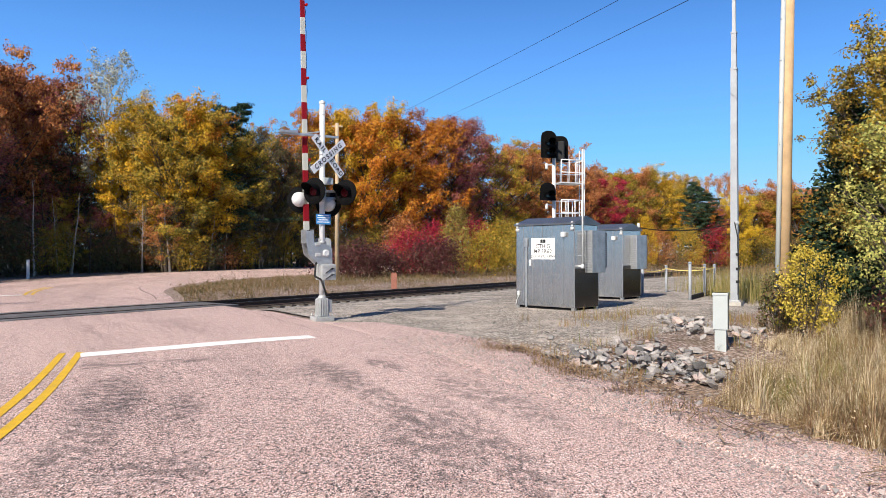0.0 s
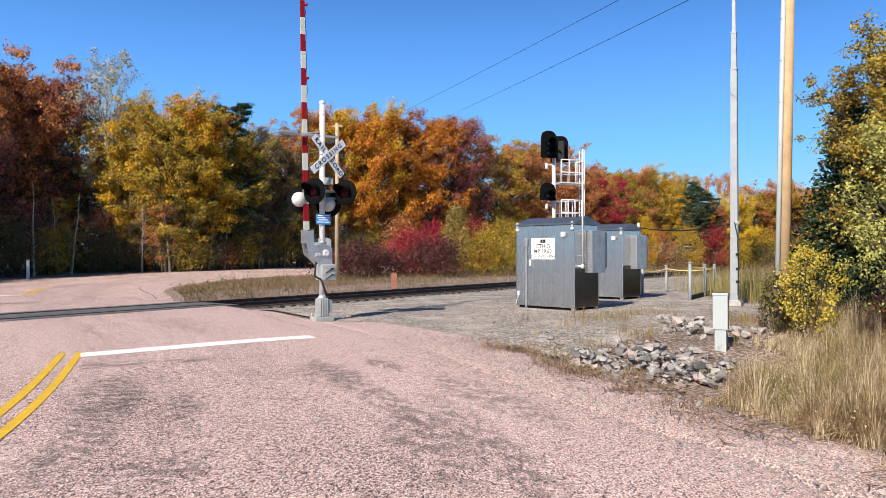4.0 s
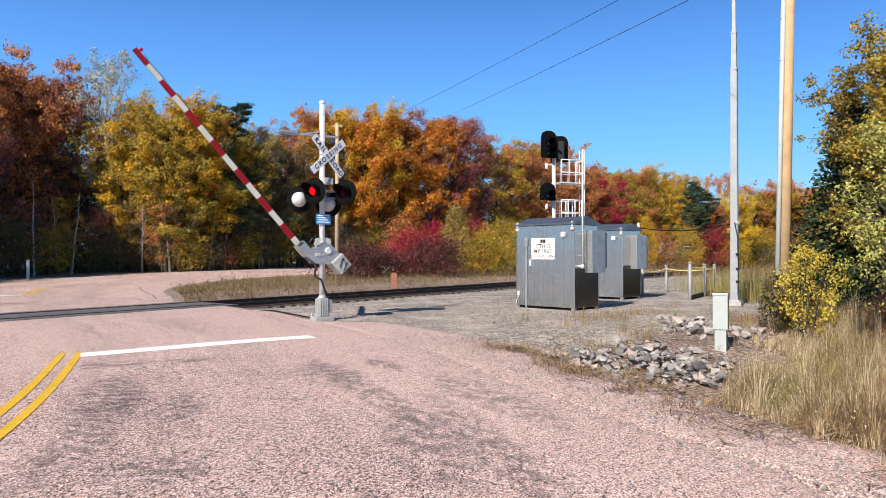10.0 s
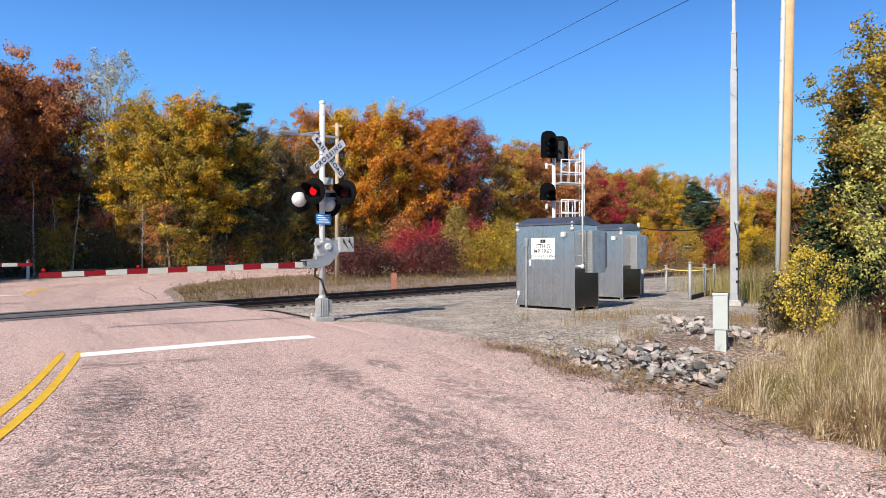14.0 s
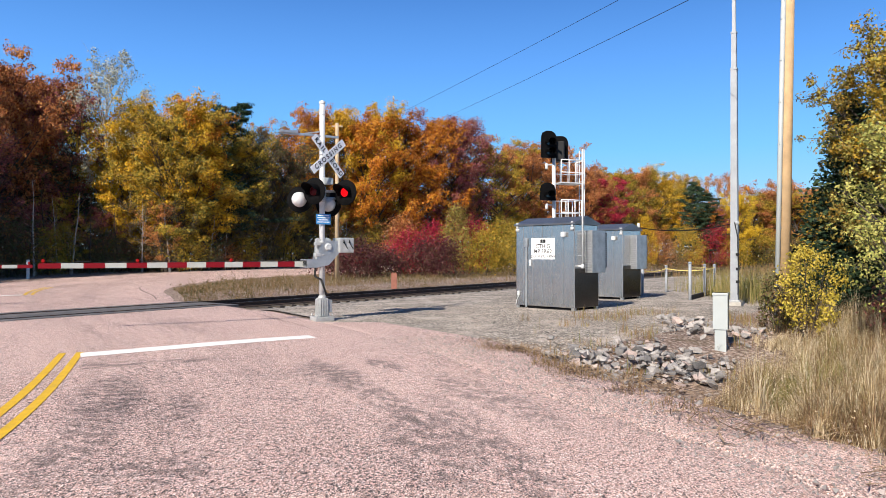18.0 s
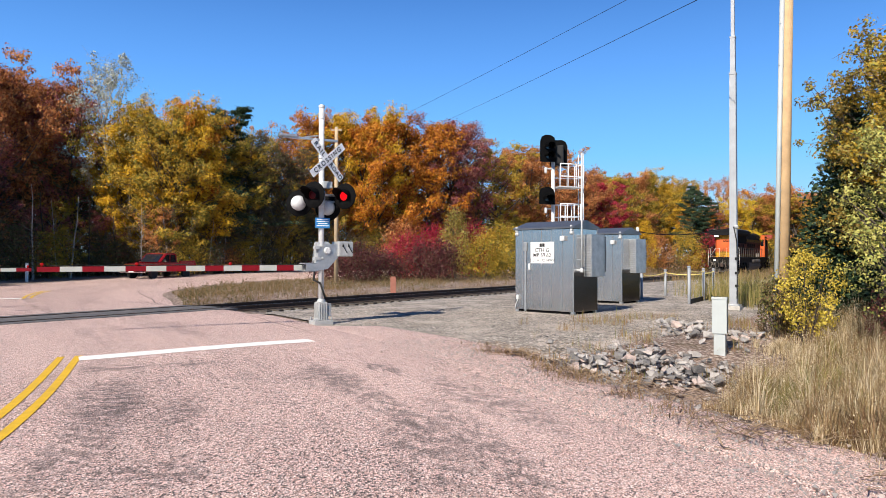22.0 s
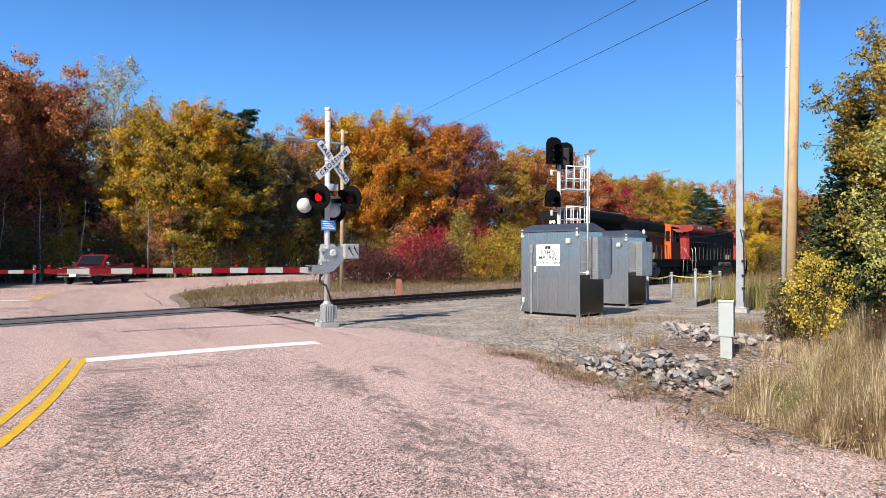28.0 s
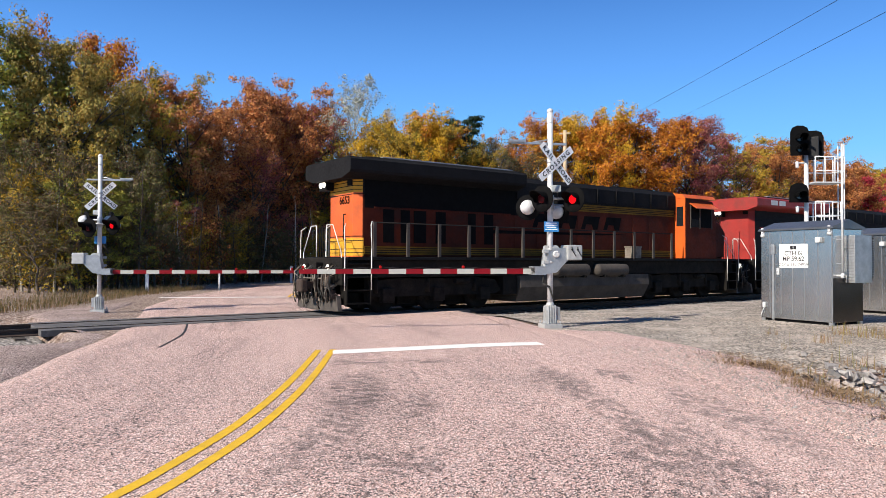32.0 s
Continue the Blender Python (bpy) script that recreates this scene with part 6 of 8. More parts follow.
def pickup():
    """Extended-cab pickup, 5.8 m long; local +x leads."""
    t = thing("pickup_truck", pose(0, 0, 0), "dark red extended-cab pickup truck with chrome bumper", "pickup truck")
    prof = [(-2.9, 0.62), (-2.9, 1.12), (-0.75, 1.14), (-0.72, 1.15), (1.0, 1.15), (1.35, 1.14), (2.55, 1.05), (2.8, 0.95), (2.86, 0.62), (2.4, 0.5), (-2.6, 0.5)]
    bm = bmesh.new()
    prism(bm, prof, -0.98, 0.98, "y")
    bmesh.ops.bevel(bm, geom=bm.edges[:], offset=0.05, segments=2, affect="EDGES")
    part("body", bm, M_CARRED, t)
    bm = bmesh.new()
    prism(bm, [(-0.78, 1.13), (1.25, 1.13), (0.55, 1.75), (0.3, 1.82), (-0.55, 1.82), (-0.72, 1.74)], -0.86, 0.86, "y")
    bmesh.ops.bevel(bm, geom=bm.edges[:], offset=0.06, segments=2, affect="EDGES")
    part("cab", bm, M_CARRED, t)
    for s in (-1, 1):
        for pts in ([(0.95, 1.2), (0.5, 1.68), (0.12, 1.7), (0.12, 1.2)], [(0.02, 1.2), (0.02, 1.7), (-0.5, 1.7), (-0.62, 1.2)]):
            bm = bmesh.new()
            prism(bm, pts, s * 0.862, s * 0.872, "y")
            part("side_window", bm, M_GLASS, t)
        bm = bmesh.new()
        box(bm, 0.85, 1.0, *sorted((s * 0.95, s * 1.15)), 1.18, 1.36, 0.03)
        part("wing_mirror", bm, M_CHROME, t, "chrome wing mirror")
        bm = bmesh.new()
        box(bm, 2.72, 2.87, *sorted((s * 0.58, s * 0.94)), 0.78, 0.98, 0.03)
        part("headlight", bm, M_CHROME, t)
        bm = bmesh.new()
        prism(bm, [(-2.7, 1.125), (-0.85, 1.125), (-0.85, 1.28), (-2.75, 1.28)], s * 0.93, s * 0.99, "y")
        part("bed_side", bm, M_CARRED, t)
    bm = bmesh.new()
    prism(bm, [(1.22, 1.185), (0.58, 1.73), (0.6, 1.745), (1.25, 1.2)], -0.72, 0.72, "y")
    part("windscreen", bm, M_GLASS, t)
    bm = bmesh.new()
    box(bm, 2.74, 3.0, -0.98, 0.98, 0.46, 0.68, 0.05)
    part("front_bumper", bm, M_CHROME, t, "chrome front bumper")
    bm = bmesh.new()
    box(bm, 2.78, 2.9, -0.72, 0.72, 0.70, 1.03, 0.03)
    grille = part("grille", bm, M_CHROME, t, "wide chrome grille")
    for z in (0.77, 0.86, 0.95):
        bm = bmesh.new()
        box(bm, 2.9, 2.915, -0.62, 0.62, z - 0.025, z + 0.025, 0.004)
        part("slot", bm, M_MATT, grille)
    bm = bmesh.new()
    box(bm, 3.0, 3.012, -0.2, 0.2, 0.5, 0.62, 0.004)
    part("number_plate", bm, M_WHITE, t)
    bm = bmesh.new()
    box(bm, -3.05, -2.88, -0.95, 0.95, 0.5, 0.66, 0.04)
    part("rear_bumper", bm, M_CHROME, t)
    wheels = []
    for x in (1.85, -1.75):
        for s in (-1, 1):
            w = new("wheel")
            w.parent = t
            w.matrix_basis = pose(x, s * 0.84, 0.39)
            bm = bmesh.new()
            lathe(bm, [(0.22, -0.12), (0.36, -0.12), (0.39, -0.08), (0.39, 0.08), (0.36, 0.12), (0.22, 0.12)], 24, pose(0, 0, 0, 90, 0, 0))
            part("tyre", bm, M_RUBBER, w)
            bm = bmesh.new()
            lathe(bm, [(0.05, -0.09), (0.23, -0.1), (0.23, 0.1), (0.05, 0.09)], 20, pose(0, 0, 0, 90, 0, 0))
            for k in range(5):
                a = k * 1.2566
                box(bm, 0.05, 0.22, -0.105, 0.105, -0.03, 0.03, 0.01, Matrix.Rotation(a, 4, "Y"))
            part("rim", bm, M_CHROME, w)
            wheels.append((w, x, s))
    return t, wheels


truck, truck_wheels = pickup()
truck.scale = (1.1, 1.1, 1.1)



# ---- trees ----
def leaf_quads(rng, centres, spread, per, size, flat=0.5, out=None):
    """Leaves scattered round the given centres, each a small folded-looking diamond."""
    n = len(centres) * per
    base = np.repeat(centres, per, 0) + rng.normal(0, 1, (n, 3)) * spread
    a = rng.normal(0, 1, (n, 3))
    a[:, 2] *= flat
    a /= np.linalg.norm(a, axis=1, keepdims=True)
    face = rng.normal(0, 1, (n, 3))
    if out is not None:                      # leaves face outwards and up from their clump
        face = face * 0.55 + np.repeat(out, per, 0) + np.array([0, 0, 0.35])
        a = np.cross(face, a)
        a /= np.linalg.norm(a, axis=1, keepdims=True) + 1e-6
    b = np.cross(a, face)
    b /= np.linalg.norm(b, axis=1, keepdims=True) + 1e-6
    s = size * rng.uniform(0.6, 1.35, (n, 1))
    return np.stack([base - a * s, base - b * s * 0.62, base + a * s, base + b * s * 0.62], 1)


def crown_mesh(seed, height, width, low, clumps, per, leaf, spread, ragged=0.18, lobes_n=36, lobe=(0.075, 0.15)):
    """A broadleaf crown: many small lobes of leaf clumps on an uneven dome, with gaps between them."""
    rng = np.random.default_rng(seed)
    lobes = []
    for i in range(lobes_n):
        u = (i + rng.uniform(0, 1)) / lobes_n
        z = low + (height - low) * (0.06 + 0.86 * u)
        r = width * 0.5 * math.sin(math.pi * min(0.96, 0.22 + 0.70 * u)) * rng.uniform(0.25, 1.0) ** 0.6
        an = i * 2.4 + rng.uniform(-0.5, 0.5)
        lobes.append((r * math.cos(an) * 0.86, r * math.sin(an) * 0.86, z, width * rng.uniform(*lobe)))
    lobes.append((rng.uniform(-0.2, 0.2), rng.uniform(-0.2, 0.2), height - width * 0.13, width * 0.13))
    pts, outs = [], []
    for k in range(clumps):
        x, y, z, r = lobes[k % len(lobes)]
        d = rng.normal(0, 1, 3)
        d /= np.linalg.norm(d)
        rr = r * rng.uniform(0.45, 1.0) ** 0.4 * (1 + ragged * rng.normal())
        pts.append((x + d[0] * rr, y + d[1] * rr, min(height + 0.2, z + d[2] * rr * 0.8)))
        outs.append(d)
    return quads("crown", leaf_quads(rng, np.array(pts), spread, per, leaf, 0.5, np.array(outs)))


def trunk_mesh(seed, height, radius, width, low, twigs=26, wander=0.06):
    rng = random.Random(seed)
    bm = bmesh.new()
    pts = [Vector((0, 0, -0.15))]
    n = 6
    for i in range(1, n + 1):
        pts.append(Vector((rng.uniform(-1, 1) * wander * i, rng.uniform(-1, 1) * wander * i, height * 0.86 * i / n)))
    for i in range(n):
        rod(bm, pts[i], pts[i + 1], radius * (1 - 0.8 * i / n) * (1.25 if i == 0 else 1), radius * (1 - 0.8 * (i + 1) / n), 7, False)
    for k in range(twigs):
        u = rng.uniform(max(0.15, low / height * 0.7), 0.95)
        i = min(n - 1, int(u * n))
        p = pts[i].lerp(pts[i + 1], u * n - i)
        an, reach = rng.uniform(0, 6.28), width * rng.uniform(0.2, 0.46) * (1.1 - 0.6 * u)
        e = p + Vector((math.cos(an) * reach, math.sin(an) * reach, reach * rng.uniform(0.5, 1.1)))
        mid = p.lerp(e, 0.5) + Vector((0, 0, -0.08 * reach))
        rr = radius * 0.34 * (1.1 - u)
        rod(bm, p, mid, rr, rr * 0.6, 5, False)
        rod(bm, mid, e, rr * 0.6, rr * 0.2, 5, False)
        for w in range(2):
            f = e.lerp(mid, rng.uniform(0, 0.8))
            rod(bm, f, f + Vector((rng.uniform(-1, 1), rng.uniform(-1, 1), rng.uniform(0.1, 1))) * reach * 0.4, rr * 0.3, rr * 0.12, 4, False)
    me = bpy.data.meshes.new("trunk")
    bm.to_mesh(me)
    bm.free()
    return me


def pine_mesh(seed, height, width, low, layers, per, leaf):
    rng = np.random.default_rng(seed)
    pts = []
    for k in range(layers):
        u = k / layers
        z = low + (height - low) * u
        r = width * 0.5 * (1 - u) ** 0.75 * rng.uniform(0.7, 1.1) + 0.12
        m = max(4, int(9 * (1 - u) + 4))
        for i in range(m):
            an = 6.283 * i / m + rng.uniform(-0.4, 0.4)
            rr = r * rng.uniform(0.75, 1.12)
            for w in np.linspace(0.2, 1, 6):
                pts.append((math.cos(an) * rr * w, math.sin(an) * rr * w, z - 0.22 * rr * w + rng.uniform(-0.1, 0.1)))
    return quads("crown", leaf_quads(rng, np.array(pts), 0.09 * width / 3 + 0.03, per, leaf, 0.25))


def limb_tube(vs, fs, pts, radii, n):
    """Adds one tapering tube through pts to the lists of corners and faces."""
    b = len(vs)
    for i, p in enumerate(pts):
        d = pts[min(i + 1, len(pts) - 1)] - pts[max(i - 1, 0)]
        d = d / (np.linalg.norm(d) + 1e-9)
        side = np.cross(d, (0, 0, 1) if abs(d[2]) < 0.9 else (1, 0, 0))
        side /= np.linalg.norm(side)
        up = np.cross(side, d)
        for k in range(n):
            a = 6.2832 * k / n
            vs.append(p + (side * math.cos(a) + up * math.sin(a)) * radii[i])
    for i in range(len(pts) - 1):
        fs += [(b + i * n + k, b + i * n + (k + 1) % n, b + i * n + n + (k + 1) % n, b + i * n + n + k) for k in range(n)]


def leaf_tris(rng, centres, outs, per, size, reach):
    """Small pointed leaves, three corners each, in rounded clumps; every leaf faces away from the heart of its clump."""
    n = len(centres) * per
    off = rng.normal(0, 1, (n, 3))
    off /= np.linalg.norm(off, axis=1, keepdims=True)
    big = np.repeat(rng.uniform(0.55, 1.3, (len(centres), 1)), per, 0)
    base = np.repeat(centres, per, 0) + off * rng.uniform(0.12, 1.0, (n, 1)) ** 0.45 * np.asarray(reach) * big
    face = off * 0.9 + rng.normal(0, 0.42, (n, 3)) + np.repeat(outs, per, 0) * 0.35 + np.array([0, 0, 0.3])
    a = np.cross(face, rng.normal(0, 1, (n, 3)))
    a /= np.linalg.norm(a, axis=1, keepdims=True) + 1e-6
    b = np.cross(a, face)
    b /= np.linalg.norm(b, axis=1, keepdims=True) + 1e-6
    s = size * rng.uniform(0.6, 1.4, (n, 1))
    return np.stack([base - a * s, base + a * s * 0.6 + b * s * 0.72, base + a * s * 0.6 - b * s * 0.72], 1)


def grow(seed, height, width, low, limbs, twigs, per, leaf, reach=(0.40, 0.40, 0.26), rise=(0.35, 0.9), radius=0.15, sparse=0.08, cone=False, fork=True, wander=0.05):
    """A tree grown from its trunk: limbs, twigs on them and sprays of leaves at the twigs. Gives the crown and the wood as two meshes."""
    rng = np.random.default_rng(seed)
    vs, fs, cen = [], [], []
    n = 7
    trunk = [np.array([0, 0, -0.2])]
    for i in range(1, n + 1):
        trunk.append(np.array([rng.normal(0, wander) * i, rng.normal(0, wander) * i, height * 0.93 * i / n]))
    limb_tube(vs, fs, trunk, [radius * (1.25 if i == 0 else 1 - 0.88 * i / n) for i in range(n + 1)], 7)

    def on_trunk(z):
        f = min(n - 0.01, max(0.0, z / (height * 0.93) * n))
        i = int(f)
        return trunk[i] + (trunk[i + 1] - trunk[i]) * (f - i)
    for i in range(limbs):
        u = (i + rng.uniform(0, 1)) / limbs
        if cone:
            prof = (1 - u) ** 0.8 * rng.uniform(0.55, 1.15) + 0.08
        else:
            prof = math.sin(math.pi * (0.26 + 0.66 * u)) ** 0.8
        ln = width * 0.5 * prof * rng.uniform(0.62, 1.08)
        an = i * 2.4 + rng.uniform(-0.6, 0.6)
        e = rng.uniform(*rise) + (0.0 if cone else 0.55 * u)
        z0 = low + (height * 0.95 - low) * u * (0.98 if cone else 0.86)
        p0 = on_trunk(z0)
        h = np.array([math.cos(an), math.sin(an), 0])
        bend = rng.normal(0, 0.16, 3)
        pts = [p0]
        for t in (0.35, 0.7, 1.0):
            q = p0 + h * ln * t + np.array([0, 0, ln * (e * t + 0.18 * t * t)]) + bend * ln * t * t
            q[2] = min(q[2], height - 0.02 * ln)
            pts.append(q)
        r0 = radius * (0.42 if u < 0.6 else 0.28)
        limb_tube(vs, fs, pts, [r0, r0 * 0.7, r0 * 0.42, r0 * 0.15], 5)
        cen.append(pts[-1])
        cen.append((pts[-1] + pts[-2]) / 2)
        for k in range(twigs):
            t = rng.uniform(0.28, 1.0)
            f = min(2.99, np.interp(t, (0, 0.35, 0.7, 1.0), (0, 1, 2, 3)))
            w = int(f)
            b0 = pts[w] + (pts[w + 1] - pts[w]) * (f - w)
            d = h * 0.55 + rng.normal(0, 0.6, 3) * (1, 1, 0.45 if not cone else 0.2) + np.array([0, 0, 0.28 if not cone else 0.12])
            d /= np.linalg.norm(d)
            tl = ln * rng.uniform(0.2, 0.42) + 0.22
            b1 = b0 + d * tl
            b1[2] = min(b1[2], height + 0.15)
            limb_tube(vs, fs, [b0, (b0 + b1) / 2 + rng.normal(0, 0.05, 3), b1], [r0 * 0.3, r0 * 0.2, r0 * 0.08], 3)
            if rng.uniform() < sparse:
                continue
            for g in (0.4, 0.95):
                cen.append(b0 + (b1 - b0) * g)
    for k in range(4):
        cen.append(trunk[-1] + rng.normal(0, 0.12, 3))
    cen = np.array(cen)
    mid = np.array([0, 0, (low + height) * 0.5])
    out = (cen - mid) * (1, 1, 0.6)
    out /= np.linalg.norm(out, axis=1, keepdims=True) + 1e-6
    # uneven: some sprays are thick, some nearly bare
    keep = rng.uniform(0, 1, len(cen)) < 0.9
    co = leaf_tris(rng, cen[keep], out[keep], per, leaf, reach)
    wood = raw("trunk", vs, fs, True)
    return quads("crown", co, 3), wood


# tree kinds, all about 10 m high, and scaled with the tree
KIND = {
    "full": [grow(11 + i, 10, 6.4, 1.4, 32, 8, 54, 0.066, (0.46, 0.46, 0.32), sparse=0.05) for i in range(6)],
    "tall": [grow(31 + i, 10, 4.6, 1.8, 28, 7, 46, 0.064, (0.40, 0.40, 0.28), (0.5, 1.2)) for i in range(4)],
    "thin": [grow(51 + i, 10, 5.0, 2.4, 26, 8, 22, 0.05, (0.30, 0.30, 0.24), (0.6, 1.3), 0.11, 0.2) for i in range(4)],
    "young": [grow(81 + i, 10, 6.4, 0.5, 22, 6, 26, 0.075, (0.48, 0.48, 0.3), (0.3, 1.0), 0.09, 0.12, wander=0.12) for i in range(5)],
    "pine": [grow(71 + i, 10, 4.4, 1.8, 44, 6, 44, 0.05, (0.34, 0.34, 0.12), (0.02, 0.3), 0.14, 0.05, True) for i in range(2)],
    "back": [grow(61 + i, 10, 6.4, 0.8, 22, 5, 30, 0.085, (0.6, 0.6, 0.42)) for i in range(3)],
}
for pairs in KIND.values():
    for crown, wood in pairs:
        crown.materials.append(LEAF["orange"])
        wood.materials.append(M_BARK)
WORDS = {"orange": "tall broadleaf tree in deep orange autumn foliage", "gold": "broadleaf tree in golden yellow autumn foliage", "olive": "broadleaf tree turning from olive green to yellow",
         "rust": "rust-brown oak with dry autumn leaves", "wine": "dark wine-red tree", "plum": "maple with dusky plum-red leaves", "crimson": "small maple with bright crimson leaves", "green": "broadleaf tree still mostly green",
         "lemon": "bright lemon-yellow broadleaf tree", "lime": "young tree with yellow-green leaves", "pale": "thinly leaved tree with pale grey-green leaves", "pine": "tall dark green pine tree", "brush": "nearly bare tree with brown twigs"}


def tree(x, y, h, w, tone, kind="full", seed=0, birch=False, name="tree"):
    z = ground_z(x, y) if abs(x) < 90 and y < 120 else 0.0
    rng = random.Random(seed * 7 + int(x * 10) + int(y * 13))
    t = thing(name, pose(x, y, z, 0, 0, rng.uniform(0, 360)), WORDS[tone], "tree", "trees of the woods")
    base_w = {"full": 6.4, "tall": 4.6, "thin": 5.0, "pine": 4.4, "back": 6.4, "young": 6.4}[kind]
    sx, sz = w / base_w, h / 10
    crown, wood = KIND[kind][rng.randrange(len(KIND[kind]))]
    c = new("crown", crown)
    c.parent = t
    c.scale = (sx, sx, sz)
    c.material_slots[0].link = "OBJECT"
    c.material_slots[0].material = LEAF[tone]
    k = new("trunk", wood)
    k.parent = t
    k.scale = (sx, sx, sz)
    if birch:
        k.material_slots[0].link = "OBJECT"
        k.material_slots[0].material = M_BIRCH
    return t


def behind_road(b, d, gap=8.6):
    """Depth at which a plant on this bearing stands clear of the far road."""
    while d > 40 and float(np.min(np.hypot(CL[:, 0] - b * d, CL[:, 1] - d))) < gap:
        d += 0.7
    return d


# the wood's front row: bearing (share of depth to the right), depth, height, width, tone, crown kind
FRONT = [
    (-1.22, 29, 15.0, 7, "green", "tall"), (-1.12, 31, 15.6, 7, "lime", "full"), (-1.04, 31.5, 14.8, 7, "lime", "full"), (-0.99, 37, 17.6, 7, "orange", "full"), (-0.925, 35.5, 13.2, 6, "lime", "tall"),
    (-0.845, 38, 14.4, 6.5, "olive", "full"), (-0.79, 39, 14.2, 6, "rust", "tall"), (-0.75, 42, 12.4, 7, "rust", "full"), (-0.70, 46, 14.6, 9, "rust", "full"), (-0.66, 44, 10.0, 6, "plum", "thin"),
    (-0.635, 50, 16.8, 8.5, "rust", "full"), (-0.605, 54, 17.2, 8, "rust", "full"), (-0.585, 49, 13.4, 6, "plum", "full"), (-0.555, 53, 13.8, 7.5, "plum", "full"), (-0.535, 60, 16.8, 7, "rust", "tall"),
    (-0.515, 51, 12.6, 6, "plum", "thin"), (-0.472, 60, 18.4, 8.0, "pale", "thin"), (-0.455, 56, 12.6, 7, "olive", "full"), (-0.415, 66, 15.6, 7, "gold", "full"), (-0.39, 59, 13.6, 7, "olive", "thin"),
    (-0.365, 63, 15.4, 8, "gold", "full"), (-0.335, 58, 11.8, 8.0, "gold", "full"), (-0.318, 66, 16.4, 7.0, "pine", "pine"), (-0.288, 66, 16.4, 7.5, "pine", "pine"), (-0.302, 59, 10.6, 7.5, "olive", "full"), (-0.385, 60, 13.6, 8, "olive", "full"), (-0.345, 66, 14.6, 8, "orange", "full"), (-0.435, 58, 11.5, 7, "gold", "full"), (-0.275, 65, 13.0, 6.0, "olive", "thin"), (-0.262, 66, 13.0, 6.5, "brush", "thin"),
    (-0.24, 62, 12.0, 6.5, "brush", "thin"), (-0.222, 63, 11.2, 6.0, "brush", "thin"), (-0.205, 62, 10.6, 6.5, "brush", "thin"), (-0.19, 64, 9.6, 6, "brush", "thin"), (-0.19, 76, 16.6, 8, "orange", "full"), (-0.155, 78, 17.2, 8.5, "gold", "full"), (-0.115, 70, 15.2, 9, "orange", "full"),
    (-0.09, 80, 18.0, 8.5, "gold", "full"), (-0.06, 70, 15.0, 10, "orange", "full"), (-0.02, 72, 15.2, 9, "orange", "full"), (0.014, 84, 17.8, 9, "plum", "full"), (0.045, 80, 14.6, 8, "plum", "thin"),
    (0.075, 74, 12.8, 9, "olive", "full"), (0.115, 80, 13.8, 9, "rust", "full"), (0.15, 84, 13.8, 9, "rust", "full"), (0.205, 92, 13.0, 9, "rust", "full"), (0.228, 86, 10.2, 7, "crimson", "full"), (0.245, 100, 13.6, 9, "olive", "full"),
    (0.285, 96, 12.8, 9, "olive", "full"), (0.325, 100, 12.4, 9, "olive", "full"), (0.352, 94, 12.0, 5.5, "pine", "pine"), (0.376, 94, 10.4, 5.5, "pine", "pine"), (0.395, 106, 9.0, 8, "rust", "full"), (0.418, 93, 9.8, 4.6, "lemon", "full"),
    (0.185, 86, 12.6, 8, "rust", "full"), (0.265, 92, 12.6, 8, "rust", "full"), (0.30, 92, 12.8, 8.5, "gold", "full"), (0.335, 96, 11.0, 6, "olive", "tall"), (0.362, 98, 11.6, 6, "pine", "pine"), (0.372, 96, 7.5, 6, "orange", "full"), (0.41, 104, 8.0, 6, "plum", "full"),
    (0.44, 100, 9.6, 7, "olive", "tall"), (0.47, 100, 10.6, 8, "rust", "full"), (0.50, 98, 10.2, 8, "olive", "full"), (0.455, 108, 11.4, 8, "olive", "full"), (0.487, 112, 11.0, 9, "gold", "full"), (0.52, 106, 10.8, 9, "olive", "full"), (0.56, 100, 11, 9, "olive", "full"), (0.62, 90, 11, 9, "rust", "full"),
]
for i, (b, d, h, w, tone, kind) in enumerate(FRONT):
    if b < -0.6:
        d, h, w = d * 1.16, 1.66 + (h - 1.66) * 1.10, w * 1.1
    if -0.6 <= b < -0.42 and d < 64:         # kept clear of the bend, which lies in the sun
        f = 64 / d
        d, h, w = 64, 1.66 + (h - 1.66) * f, w * min(1.2, f)
    far_d = behind_road(b, d, 5.9 if tone == "crimson" else 8.6)
    h, w, d = 1.66 + (h - 1.66) * far_d / d, w * min(1.15, far_d / d), far_d
    tree(b * d, d, h, w, tone, kind, i, tone in ("pale", "gold") and kind == "thin")
# the rows behind, seen only between the crowns
rr = random.Random(5)
for i in range(60):
    b = -1.25 + 1.95 * i / 59 + rr.uniform(-0.01, 0.01)
    front = np.interp(b, [-1.12, -0.9, -0.7, -0.5, -0.3, 0, 0.2, 0.4, 0.6], [36, 42, 55, 64, 68, 76, 92, 110, 104])
    d = behind_road(b, front) + rr.uniform(7, 12)
    tree(b * d, d, rr.uniform(9.5, 11.5) * d / (70 if b < 0.12 else 90), 8.5, rr.choice(["olive", "rust", "rust", "orange", "brush"]), "back", i)


